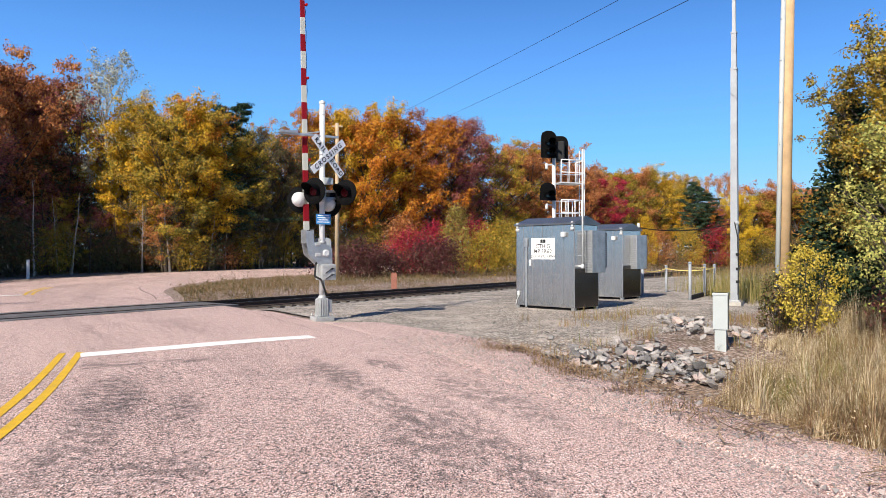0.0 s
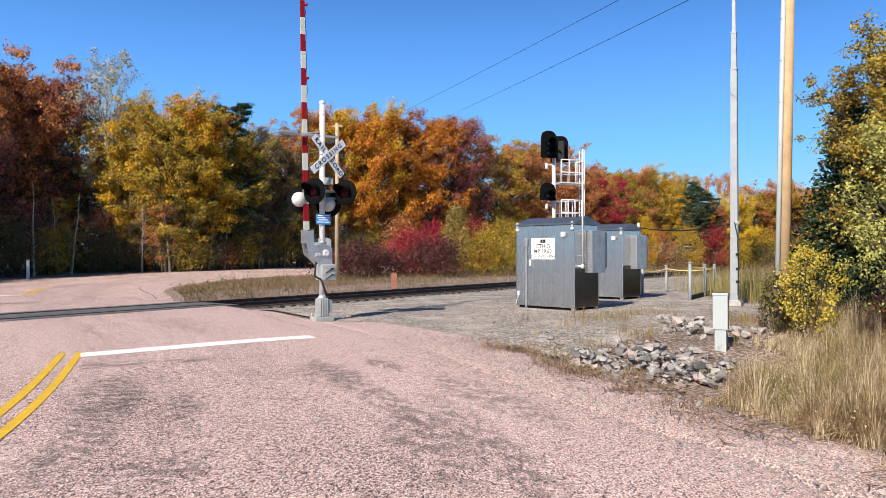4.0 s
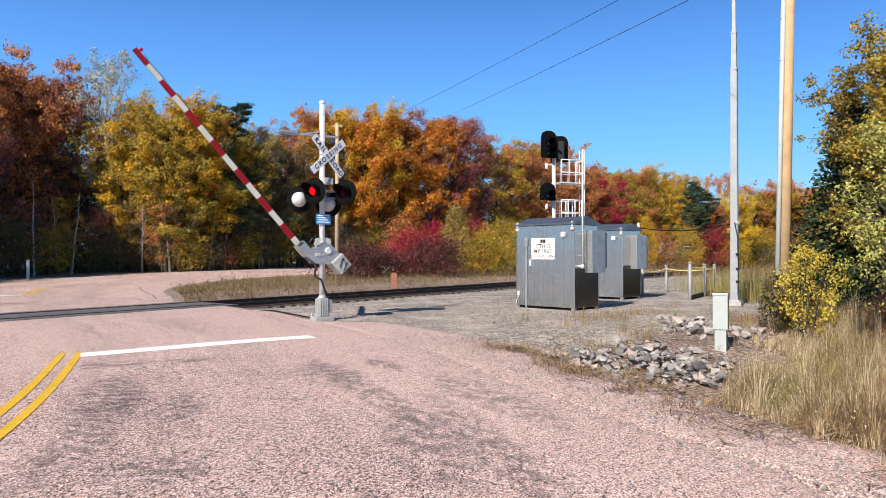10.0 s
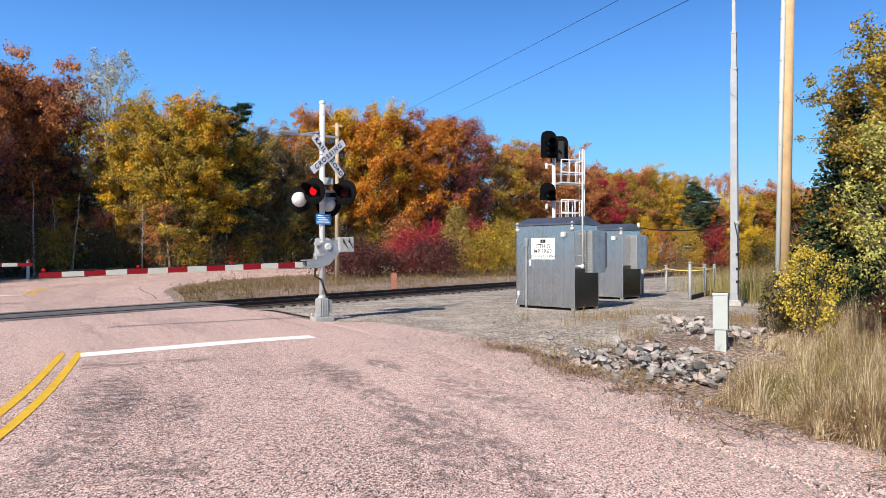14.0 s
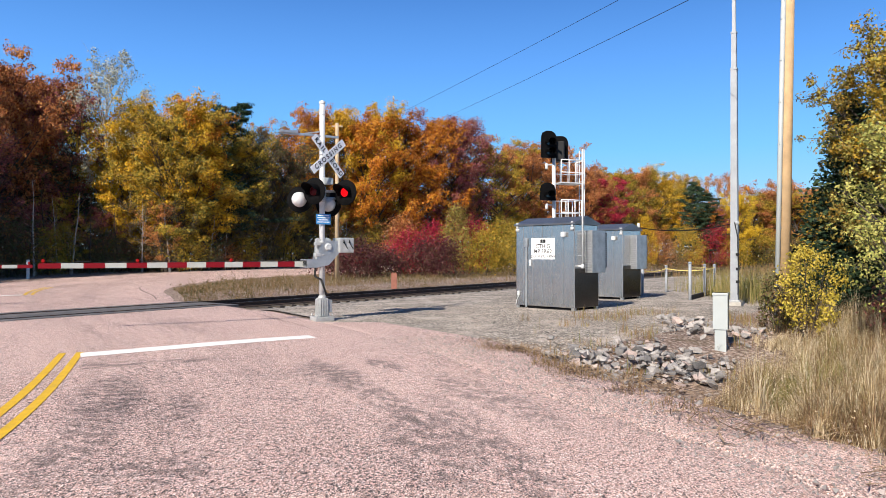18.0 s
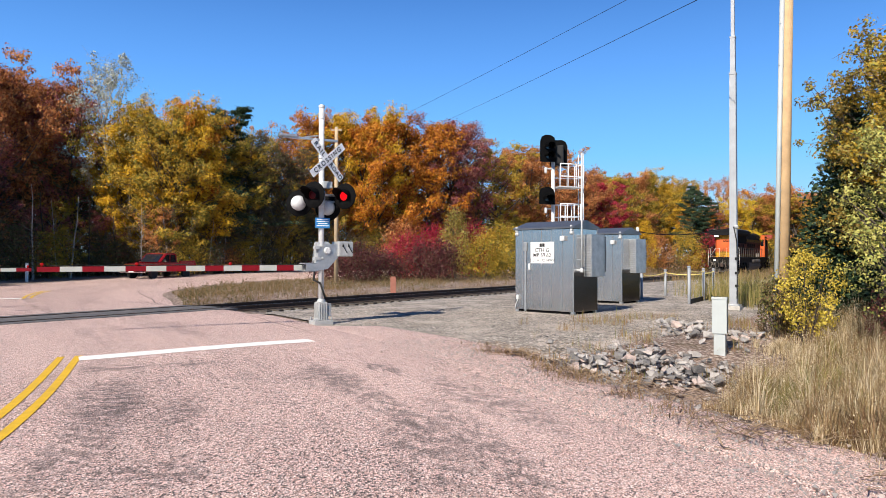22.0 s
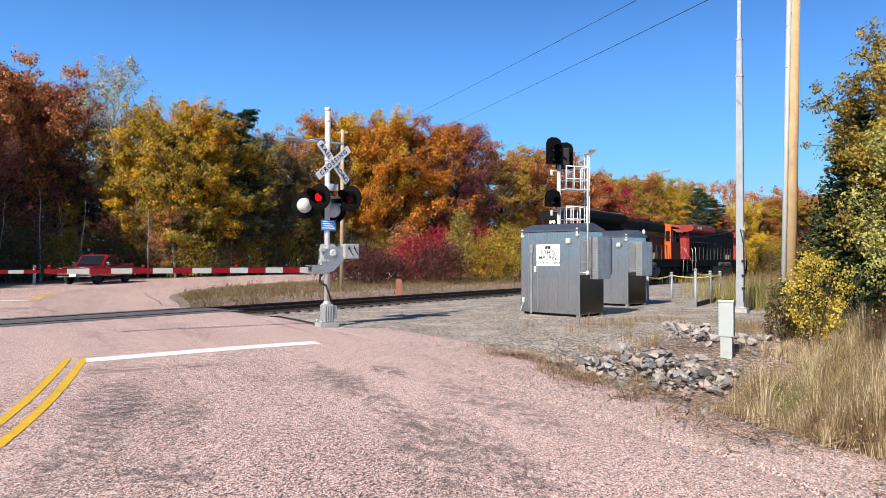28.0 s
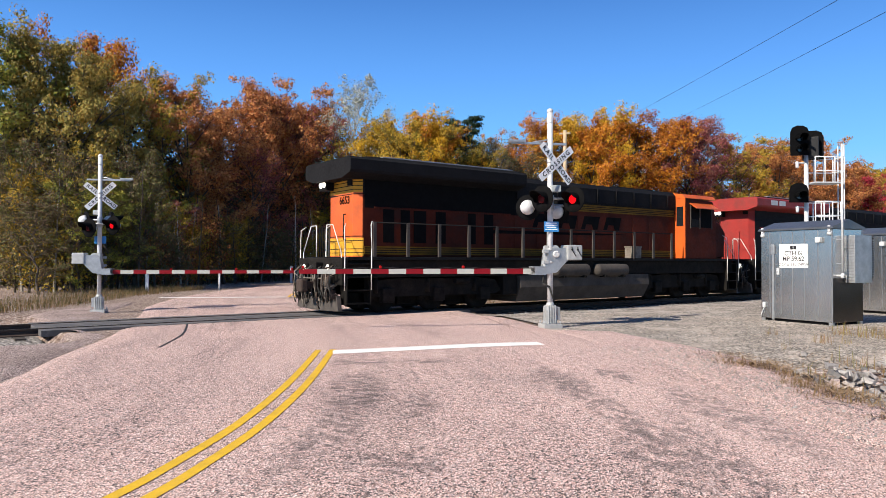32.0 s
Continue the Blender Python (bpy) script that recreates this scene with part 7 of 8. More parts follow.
# young trees along the edge, in leaf nearly to the ground
EDGE = [(-1.15, "brush olive brush green brush olive"), (-0.82, "olive rust brush brush plum"), (-0.6, "plum rust brush olive plum"), (-0.45, "olive brush gold olive rust"), (-0.29, "brush brush olive brush"), (-0.17, "olive rust brush rust orange"), (0.0, "rust olive orange lime"), (0.3, "olive gold rust")]
for i in range(84):
    b = -1.16 + 1.36 * i / 83 + rr.uniform(-0.006, 0.006)
    d = float(np.interp(b, [-1.12, -0.9, -0.7, -0.5, -0.3, -0.15, 0, 0.2], [27, 32, 41, 55, 60, 61, 64, 82])) + rr.uniform(0, 3.5)
    d = behind_road(b, d, 8.0)
    if -0.85 < b < -0.4:
        d += 4.0
    zone = [words for edge, words in EDGE if edge <= b][-1] if b > EDGE[0][0] else EDGE[0][1]
    tree(b * d, d, rr.uniform(4.2, 9.0) * (0.7 if -0.85 < b < -0.4 else 1.0), rr.uniform(3.6, 5.2), rr.choice(zone.split()), "young", 400 + i, rr.random() < 0.25)


def shrub(x, y, h, w, tone, seed, label, leaf=0.08, clumps=150, per=9, category="shrub", low=0.1):
    t = thing("shrub", pose(x, y, ground_z(x, y) - 0.02), label, category, "shrubs")
    me = crown_mesh(seed, h, w, low * h, clumps, per, leaf, 0.09 * w)
    mesh_part("crown", me, LEAF[tone], t)
    rng = random.Random(seed)
    for k in range(5):
        bm = bmesh.new()
        an, r = rng.uniform(0, 6.28), w * rng.uniform(0.1, 0.42)
        rod(bm, (math.cos(an) * 0.1, math.sin(an) * 0.1, 0), (math.cos(an) * r, math.sin(an) * r, h * rng.uniform(0.5, 0.95)), 0.02, 0.006, 5, False)
        part("stem", bm, M_BARK, t)
    return t


# undergrowth along the edge of the wood
UNDER = [("brush", "bare brown brush along the wood edge"), ("olive", "olive-brown undergrowth shrub at the wood edge"), ("rust", "rust-coloured undergrowth shrub at the wood edge"), ("plum", "dark wine-red shrub by the track")]
for i in range(64):
    b = -1.1 + 1.72 * i / 63
    d = np.interp(b, [-1.12, -0.9, -0.7, -0.5, -0.3, -0.15, 0, 0.2, 0.4, 0.6], [27, 31.5, 41, 55, 60, 60, 62, 78, 96, 92]) + rr.uniform(-1, 3) + (3.0 if b < -0.3 else 0)
    d = behind_road(b, d, 7.8)
    tone, words = UNDER[rr.choice([0, 0, 1, 1, 2])]
    shrub(b * d, d, rr.uniform(1.6, 3.4) * (1.5 if b < -0.55 else 1.15), rr.uniform(3, 5), tone, 200 + i, words, 0.075, 190, 13)
for i, (b, d, h, w, tone) in enumerate([(-0.145, 52, 2.0, 4.2, "wine"), (-0.115, 50, 2.3, 4.5, "wine"), (-0.085, 52, 1.9, 3.6, "wine"), (-0.05, 56, 3.4, 4.0, "crimson"), (-0.03, 55, 2.6, 4.0, "wine"), (-0.012, 58, 4.2, 4.0, "crimson"), (0.0, 52, 2.6, 3.6, "wine"), (0.02, 56, 5.6, 2.8, "lime"), (0.04, 58, 4.4, 4.0, "crimson"),
                                        (0.06, 56, 3.6, 3.6, "olive"), (0.085, 58, 4.6, 4.0, "olive"), (0.105, 60, 3.8, 5, "olive"), (-0.06, 58, 4.6, 4.4, "rust"), (-0.10, 60, 5.0, 4.6, "olive"), (-0.13, 60, 3.6, 4.4, "brush"),
                                        (0.285, 82, 6.2, 3.0, "gold"), (0.305, 84, 4.5, 4, "rust"), (0.345, 90, 5.2, 4.5, "olive"), (0.385, 92, 5.6, 5, "crimson"), (0.41, 92, 4.6, 4, "olive"), (0.45, 96, 5, 5, "olive"), (0.48, 96, 5, 5, "brush")]):
    d = behind_road(b, d, 7.0)
    shrub(b * d, d, h, w, tone, 300 + i, {"wine": "dark wine-red shrub beside the track", "crimson": "red-leaved sumac thicket by the track", "lime": "yellow-green sapling by the track", "gold": "bright yellow sapling by the track", "olive": "olive-brown shrub by the track", "orange": "orange-leaved sapling by the track", "rust": "rust-coloured shrub by the track", "brush": "bare brown brush by the track"}[tone], 0.072, 260, 15)


# ---- right-hand verge: trees, shrubs, grass and stones ----
def near_tree(x, y, h, w, low, tone, seed, label, clumps=1000, leaf=0.036, kind="tree"):
    t = thing(kind, pose(x, y, ground_z(x, y) - 0.05), label, kind)
    crown, wood = grow(seed, h, w, low * 0.6, 30, 8, clumps // 45, leaf, (0.2, 0.2, 0.15), (0.4, 1.1), 0.075, 0.1, wander=0.05)
    mesh_part("crown", crown, LEAF[tone], t)
    mesh_part("trunk", wood, M_BARK, t)
    return t


near_tree(9.7, 15.6, 6.9, 3.1, 1.9, "near_olive", 401, "slender roadside tree with thinning olive and amber leaves", 2100, 0.036)
near_tree(8.35, 12.3, 4.9, 2.1, 1.6, "near_green", 402, "roadside tree with pale green and yellow leaves", 900, 0.03)
near_tree(9.75, 14.7, 6.6, 2.4, 4.6, "near_amber", 403, "roadside tree with amber leaves", 1700, 0.038)
near_tree(12.6, 17.6, 7.2, 4.8, 0.8, "olive", 404, "leafy roadside tree behind the spruce", 1300, 0.055)
near_tree(9.6, 9.4, 5.0, 2.8, 0.5, "near_green", 405, "green-leaved tree beside the road", 900, 0.032)
sp = thing("spruce", pose(9.75, 17.0, -0.3), "dense dark green roadside spruce", "tree")
mesh_part("crown", pine_mesh(411, 5.7, 3.0, 0.2, 56, 12, 0.055), LEAF["pine"], sp)
mesh_part("trunk", trunk_mesh(411, 5.4, 0.1, 1.2, 0.5, 6), M_BARK, sp)
sp = thing("spruce", pose(10.0, 14.2, -0.4), "small dark green spruce among the brush", "tree")
mesh_part("crown", pine_mesh(412, 4.3, 2.6, 0.2, 36, 8, 0.06), LEAF["pine"], sp)
mesh_part("trunk", trunk_mesh(412, 4.2, 0.07, 0.9, 0.5, 6), M_BARK, sp)


def leafy_shrub(x, y, h, w, tone, seed, label, n=260, leaf=0.035):
    t = thing("shrub", pose(x, y, ground_z(x, y) - 0.03), label, "shrub", "verge shrubs")
    mesh_part("crown", crown_mesh(seed, h, w, 0.12 * h, n, 11, leaf, 0.06, 0.3, 34, (0.08, 0.16)), LEAF[tone], t)
    rng = random.Random(seed)
    for k in range(9):
        an, r = rng.uniform(0, 6.28), w * rng.uniform(0.1, 0.4)
        bm = bmesh.new()
        rod(bm, (math.cos(an) * 0.06, math.sin(an) * 0.06, 0), (math.cos(an) * r, math.sin(an) * r, h * rng.uniform(0.5, 0.9)), 0.014, 0.005, 5, False)
        part("stem", bm, M_BARK, t)


leafy_shrub(7.5, 14.6, 2.0, 1.5, "near_yellow", 421, "bright yellow-green shrub at the foot of the pole", 330, 0.027)
leafy_shrub(8.9, 13.9, 1.3, 1.3, "plum", 422, "dark bramble beside the yellow shrub", 220, 0.03)
leafy_shrub(9.4, 11.6, 1.5, 1.9, "plum", 423, "dark reddish bramble in the verge", 260, 0.03)
leafy_shrub(10.6, 12.6, 1.8, 2.2, "plum", 424, "dark reddish bramble under the trees", 260, 0.035)
leafy_shrub(8.6, 8.0, 1.3, 1.6, "near_green", 425, "green bramble in the verge", 220, 0.03)
leafy_shrub(7.2, 15.3, 1.3, 0.9, "brush", 426, "dry brown bush against the pole", 200, 0.03)


M_DEAD = leaf_material("dead_weeds", [lin(0.08, 0.042, 0.025), lin(0.17, 0.095, 0.05), lin(0.28, 0.17, 0.09), lin(0.24, 0.16, 0.07)], 0.2)


def blades(name, n, spot, h0, h1, width, material, seed, label, lean=0.3, category="grass"):
    """Grass: every blade is a bent strip of two quads. spot(rng) gives a place or None."""
    rng = np.random.default_rng(seed)
    co = []
    while len(co) < 2 * n:
        p = spot(rng)
        if p is None:
            continue
        x, y, k = p[:3]
        z = ground_z(x, y) - 0.03
        h = rng.uniform(h0, h1) * k
        an, la = rng.uniform(0, 6.283), rng.normal(0, lean) * h
        if len(p) == 4:                      # blades of a tussock bend away from its middle
            an, la = p[3] - 1.3, abs(la)
        wx, wy = math.cos(an) * width * 0.5, math.sin(an) * width * 0.5
        dx, dy = math.cos(an + 1.3) * la, math.sin(an + 1.3) * la
        m = (x + dx * 0.3, y + dy * 0.3, z + h * 0.6)
        e = (x + dx, y + dy, z + h * (1 - 0.25 * min(1, abs(la) / max(h, 0.01))))
        co.append(((x - wx, y - wy, z), (x + wx, y + wy, z), (m[0] + wx * 0.8, m[1] + wy * 0.8, m[2]), (m[0] - wx * 0.8, m[1] - wy * 0.8, m[2])))
        co.append(((m[0] - wx * 0.8, m[1] - wy * 0.8, m[2]), (m[0] + wx * 0.8, m[1] + wy * 0.8, m[2]), (e[0] + wx * 0.15, e[1] + wy * 0.15, e[2]), (e[0] - wx * 0.15, e[1] - wy * 0.15, e[2])))
    return tagged(mesh_part(name, quads(name, np.array(co)), material), label, category, kind="stuff")


def clumpy(x, y, scale=0.9, seed=0.0):
    return noise.noise(Vector((x * scale, y * scale, seed)))


def verge_edge(y):
    """Where the grass begins, to the right of the shoulder."""
    return float(np.interp(y, [-2, 3, 4.5, 6.2, 7.4, 8.6, 10, 11.5, 13, 14.5, 16, 20], [4.7, 4.0, 3.55, 3.1, 2.95, 3.0, 3.5, 4.8, 5.9, 6.5, 7.0, 9.5]))


def verge_spot(tall, seed=7.0, cut=-0.1, scale=0.9):
    def spot(rng):
        y = rng.uniform(1.5, 17)
        x = verge_edge(y) + 0.7 * clumpy(1.0, y, 1.1, 2.0) + abs(rng.normal(0, 2.6)) * (1.0 if tall else 0.8)
        e = x - verge_edge(y)
        k = min(1.15, 0.25 + e * 0.4) * (0.75 + 1.0 * clumpy(x, y, 0.8, 3.0))
        if clumpy(x, y, scale, seed) < cut + 0.4 * max(0.0, 0.9 - e) + rng.normal(0, 0.07):
            return None
        return x, y, max(0.25, k)
    return spot


def right_part(spot, gap):
    """Keeps a grass back from the shoulder."""
    def far_spot(rng):
        p = spot(rng)
        return p if p is not None and p[0] - verge_edge(p[1]) > gap + 0.5 * clumpy(p[0], p[1], 0.6, 40.0) else None
    return far_spot


def tussocks(seed, count, base, low=0.45, high=1.15):
    """Clumps of grass: a share of the places that the given spot allows, each with blades all round."""
    rng0 = np.random.default_rng(seed)
    heart = []
    while len(heart) < count:
        p = base(rng0)
        if p is not None:
            heart.append((p[0], p[1], p[2] * rng0.uniform(low, high), rng0.uniform(0.03, 0.10)))

    def spot(rng):
        x, y, k, r = heart[rng.integers(len(heart))]
        an, d = rng.uniform(0, 6.283), abs(rng.normal(0, r))
        return x + math.cos(an) * d, y + math.sin(an) * d, k, an
    return spot


blades("tall_dry_grass", 34000, tussocks(61, 420, verge_spot(True, 7.0, -0.02)), 0.5, 1.25, 0.0055, M_GRASS, 1, "tall tussocks of dry straw-coloured grass in the ditch", 0.55)
blades("short_dry_grass", 9000, verge_spot(False, 7.0, -0.25), 0.15, 0.6, 0.006, M_GRASS, 17, "short dry grass between the tussocks", 0.8)
blades("green_grass", 25000, tussocks(62, 300, right_part(verge_spot(True, 19.0, -0.05, 0.7), 1.1)), 0.4, 1.05, 0.007, M_GRASSG, 2, "green and yellowing grass under the dry stalks", 0.5)
blades("brown_weed_stalks", 20000, verge_spot(True, 31.0, 0.0, 1.3), 0.25, 1.1, 0.006, M_DEAD, 15, "brown dead weed stalks in the ditch", 0.7)
blades("low_thatch", 12000, right_part(verge_spot(False, 3.0, -1.0), 0.35), 0.06, 0.3, 0.008, M_DEAD, 16, "low brown thatch at the foot of the grass", 1.6)


def seed_heads():
    rng = np.random.default_rng(9)
    spot = verge_spot(True)
    c = []
    while len(c) < 1500:
        p = spot(rng)
        if p is None:
            continue
        x, y, k = p
        h = rng.uniform(0.75, 1.25) * k
        for j in range(3):
            c.append((x + rng.normal(0, 0.015), y + rng.normal(0, 0.015), ground_z(x, y) + h - j * 0.045))
    return tagged(mesh_part("grass_seed_heads", quads("grass_seed_heads", leaf_quads(rng, np.array(c), 0.010, 4, 0.010, 2.0)), M_GRASS), "pale feathery seed heads of dry grass", "grass", kind="stuff")


seed_heads()


def island_spot(rng):
    """Rough strip between the far road and the track."""
    s = rng.uniform(6.5, 60)
    near_edge = -2.5
    far_edge = -float(np.interp(s, [6.5, 7.7, 11.3, 19.7, 32.5, 60], [2.7, 3.1, 9.6, 16.2, 21.0, 23.0]))
    d = rng.uniform(far_edge, near_edge)
    p, _ = along(s, d)
    return p.x, p.y, 0.3 + 1.3 * max(0, clumpy(p.x, p.y, 0.8, 1.0) + 0.3)


M_WEED = leaf_material("brown_green_weeds", [lin(0.03, 0.034, 0.012), lin(0.075, 0.07, 0.022), lin(0.14, 0.115, 0.04), lin(0.24, 0.15, 0.075)], 0.25)
blades("trackside_weeds", 42000, island_spot, 0.05, 0.34, 0.014, M_WEED, 3, "rough weeds and grass between road and track")
blades("trackside_dry_grass", 900, island_spot, 0.12, 0.42, 0.012, M_GRASS, 4, "dry grass between road and track")


def island_plants():
    """Low leafy weeds between the blades."""
    rng = np.random.default_rng(71)
    c = []
    while len(c) < 5200:
        x, y, k = island_spot(rng)
        if clumpy(x, y, 0.7, 44.0) < -0.05:
            continue
        h = rng.uniform(0.1, 0.55) * min(1.2, k)
        for q in range(3):
            c.append((x + rng.normal(0, 0.05), y + rng.normal(0, 0.05), ground_z(x, y) + h * (0.3 + 0.35 * q)))
    return tagged(mesh_part("trackside_plants", quads("trackside_plants", leaf_quads(rng, np.array(c), 0.06, 4, 0.035)), M_WEED), "low leafy brown-green weeds between road and track", "weeds", kind="stuff")


island_plants()


def far_strip_spot(rng):
    s = rng.uniform(40, 135)
    p, _ = along(s, rng.choice([-1, 1]) * rng.uniform(3.2, 9.5))
    return p.x, p.y, 1.0


blades("lineside_grass", 8000, far_strip_spot, 0.3, 0.8, 0.035, M_WEED, 5, "dry grass along the railway")


def pole_spot(rng):
    x, y = rng.normal(12.3, 2.0), rng.normal(25.5, 2.6)
    if off_track(x, y)[0] < 6 or x < 9.6:
        return None
    return x, y, 1.0


blades("dry_reeds", 6000, pole_spot, 0.5, 1.2, 0.011, M_GRASSG, 6, "tall dry reeds behind the radio pole")


def left_spot(rng):
    y = rng.uniform(16, 36)
    x = float(np.interp(y, [16, 20, 28, 36], [-19.6, -20.6, -24.2, -26.2])) - abs(rng.normal(0, 2.6)) - 0.3
    if abs(off_track(x, y)[0]) < 2.6:
        return None
    return x, y, 1.0


blades("roadside_grass", 6500, left_spot, 0.08, 0.36, 0.014, M_WEED, 7, "low green roadside grass beyond the crossing")


def low_spot(rng):
    u = rng.uniform(0, 1) ** 2
    x, y = 0.95 + 1.75 * u + rng.normal(0, 0.22), 12.2 - 4.8 * u + rng.normal(0, 0.3)
    if clumpy(x, y, 1.5, 5.0) < 0.02:
        return None
    return x, y, 1.0


blades("dead_weeds", 900, low_spot, 0.05, 0.2, 0.010, M_DEAD, 8, "flattened brown weeds on the road shoulder", 1.2)


def stone_spot_weeds(rng):
    x, y = rng.uniform(1.8, 8.6), rng.uniform(10.5, 19.5)
    if clumpy(x, y, 0.9, 11.0) < 0.16 or (Vector((x, y)) - Vector((2.2, 20.8))).length < 2.5:
        return None
    return x, y, 1.0


blades("yard_weeds", 500, stone_spot_weeds, 0.08, 0.34, 0.010, M_GRASSG, 10, "sparse weeds among the stones")
blades("yard_dry_weeds", 1500, stone_spot_weeds, 0.06, 0.3, 0.009, M_DEAD, 12, "dry brown weeds among the stones")

# tangle that closes the wood below the crowns
BEAR = [-1.3 + 0.08 * q for q in range(27)]


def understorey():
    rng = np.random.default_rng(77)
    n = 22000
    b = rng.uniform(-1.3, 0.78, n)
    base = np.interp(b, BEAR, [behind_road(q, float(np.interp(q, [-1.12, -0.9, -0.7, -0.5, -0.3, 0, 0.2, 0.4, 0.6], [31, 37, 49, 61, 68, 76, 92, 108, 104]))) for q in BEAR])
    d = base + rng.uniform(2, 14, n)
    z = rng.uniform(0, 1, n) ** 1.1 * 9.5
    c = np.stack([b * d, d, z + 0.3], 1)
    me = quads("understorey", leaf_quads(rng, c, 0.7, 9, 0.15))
    return tagged(mesh_part("understorey", me, LEAF["deep"]), "undergrowth tangle with the shade inside the wood put into its colour", "undergrowth", kind="stuff")


# leaf tones kept dark to carry the shade inside the wood
LEAF["deep"] = leaf_material("shaded_undergrowth_leaves", [lin(0.024, 0.018, 0.011), lin(0.05, 0.036, 0.018), lin(0.09, 0.055, 0.025), lin(0.07, 0.065, 0.022)], 0.15)
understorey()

# bare pale stems at the edge of the wood
SAPLING = [trunk_mesh(140 + i, 10, 0.09, 2.4, 4.0, 12, 0.015) for i in range(3)]
for me in SAPLING:
    me.materials.append(M_BIRCH)
rs = random.Random(21)
for i in range(78):
    b = -1.08 + 1.14 * i / 77 + rs.uniform(-0.008, 0.008)
    d = float(np.interp(b, [-1.12, -0.9, -0.7, -0.5, -0.3, 0], [29.5, 34, 44.5, 57.5, 63, 70])) + rs.uniform(-1.0, 2.5)
    d = behind_road(b, d, 7.8)
    s = thing("sapling", pose(b * d, d, ground_z(b * d, d), rs.uniform(-7, 7), rs.uniform(-7, 7), rs.uniform(0, 360)), "thin bare sapling with grey bark", "tree", "saplings")
    k = new("stem", SAPLING[i % 3])
    k.parent = s
    f = rs.uniform(0.5, 0.85)
    k.scale = (rs.uniform(0.5, 1.1), rs.uniform(0.5, 1.1), f)
    k.material_slots[0].link = "OBJECT"
    k.material_slots[0].material = M_BIRCH if rs.random() < 0.4 else M_BARK


# ---- loose stones and ties ----
def rock_material():
    """Broken stone; every block has a tone of its own."""
    k = Nodes("broken_stone")
    co = k.coords()
    info = k.t.nodes.new("ShaderNodeObjectInfo")
    c = k.ramp(info.outputs["Random"], [(0.0, lin(0.13, 0.125, 0.125)), (0.4, lin(0.30, 0.285, 0.28)), (0.8, lin(0.44, 0.41, 0.39)), (1.0, lin(0.52, 0.40, 0.36))])
    c = k.mix(1.0, c, k.ramp(k.noise(co, 2.5, 6, 0.7), [(0.3, lin(0.65, 0.64, 0.63)), (0.7, lin(1.15, 1.15, 1.15))]), "MULTIPLY")
    k.link(c, k.b.inputs["Base Color"])
    k.b.inputs["Roughness"].default_value = 0.9
    k.bump(k.noise(co, 4, 6, 0.7), 0.5, 0.06)
    return k.m


M_ROCK = rock_material()


def rock_mesh(seed):
    rng = random.Random(seed)
    bm = bmesh.new()
    pts = [Vector((rng.uniform(-1, 1), rng.uniform(-0.8, 0.8), rng.uniform(-0.6, 0.6))).normalized() * rng.uniform(0.75, 1.0) for _ in range(10)]
    for p in pts:
        bm.verts.new((p.x, p.y * 0.8, p.z * 0.62))
    bmesh.ops.convex_hull(bm, input=bm.verts[:])
    loose = [v for v in bm.verts if not v.link_faces]
    bmesh.ops.delete(bm, geom=loose, context="VERTS")
    me = bpy.data.meshes.new("stone")
    bm.to_mesh(me)
    bm.free()
    me.materials.append(M_ROCK)
    return me


ROCKS = [rock_mesh(500 + i) for i in range(9)]
riprap = thing("riprap", pose(0, 0, 0), "heap of broken grey and pinkish stones along the ditch", "stones", kind="structure")
rk = random.Random(8)
heaps = [((2.35, 11.5), (0.42, 0.5), 120, 0.125, 0.36), ((3.75, 12.2), (0.8, 0.95), 300, 0.125, 0.22), ((4.6, 12.0), (0.55, 0.7), 70, 0.1, 0.1), ((2.55, 9.6), (0.28, 0.9), 120, 0.06, 0.04), ((5.6, 16.2), (0.55, 1.1), 130, 0.14, 0.2), ((6.6, 15.2), (0.4, 0.6), 40, 0.11, 0.08)]
for (cx, cy), (sx, sy), n, size, tall in heaps:
    for i in range(n):
        x, y = cx + rk.gauss(0, sx * 0.75), cy + rk.gauss(0, sy * 0.75)
        s = size * (rk.uniform(0.6, 1.35) if rk.random() < 0.35 else rk.uniform(0.2, 0.65))
        lift = tall * math.exp(-((x - cx) / sx) ** 2 - ((y - cy) / sy) ** 2) * rk.uniform(0.1, 1)
        ob = new("stone", ROCKS[rk.randrange(9)])
        ob.parent = riprap
        ob.matrix_basis = pose(x, y, ground_z(x, y) + s * 0.25 + lift - 0.03, rk.uniform(-30, 30), rk.uniform(-30, 30), rk.uniform(0, 360)) @ Matrix.Diagonal((s, s, s, 1))


def loose_gravel():
    """Single chips on the shoulder and the near road edge."""
    rng = np.random.default_rng(31)
    co = []
    base = np.array([(1, 1, 1), (-1, -1, 1), (-1, 1, -1), (1, -1, -1)], float)
    tris = [(0, 1, 2), (0, 3, 1), (0, 2, 3), (1, 3, 2)]
    while len(co) < 4 * 9000:
        y = rng.uniform(3.2, 13.5)
        edge = float(np.interp(y, [3, 5, 6.7, 9.3, 13], [3.2, 2.95, 2.3, 1.1, -0.5]))
        x = edge + rng.normal(0.15, 0.5)
        s = rng.uniform(0.004, 0.012) * (1.9 if rng.uniform() < 0.05 + 0.12 * (x > edge + 0.25) else 1)
        r = Euler(rng.uniform(0, 6.28, 3)).to_matrix()
        v = [(np.array(r) @ (b * rng.uniform(0.6, 1.0, 3) * s)) + (x, y, ground_z(x, y) + s * 0.5) for b in base]
        for t in tris:
            co.append([v[i] for i in t])
    return tagged(mesh_part("loose_gravel", quads("loose_gravel", np.array(co), 3), M_CHIP), "loose pink and grey gravel chips on the shoulder", "gravel", kind="stuff")


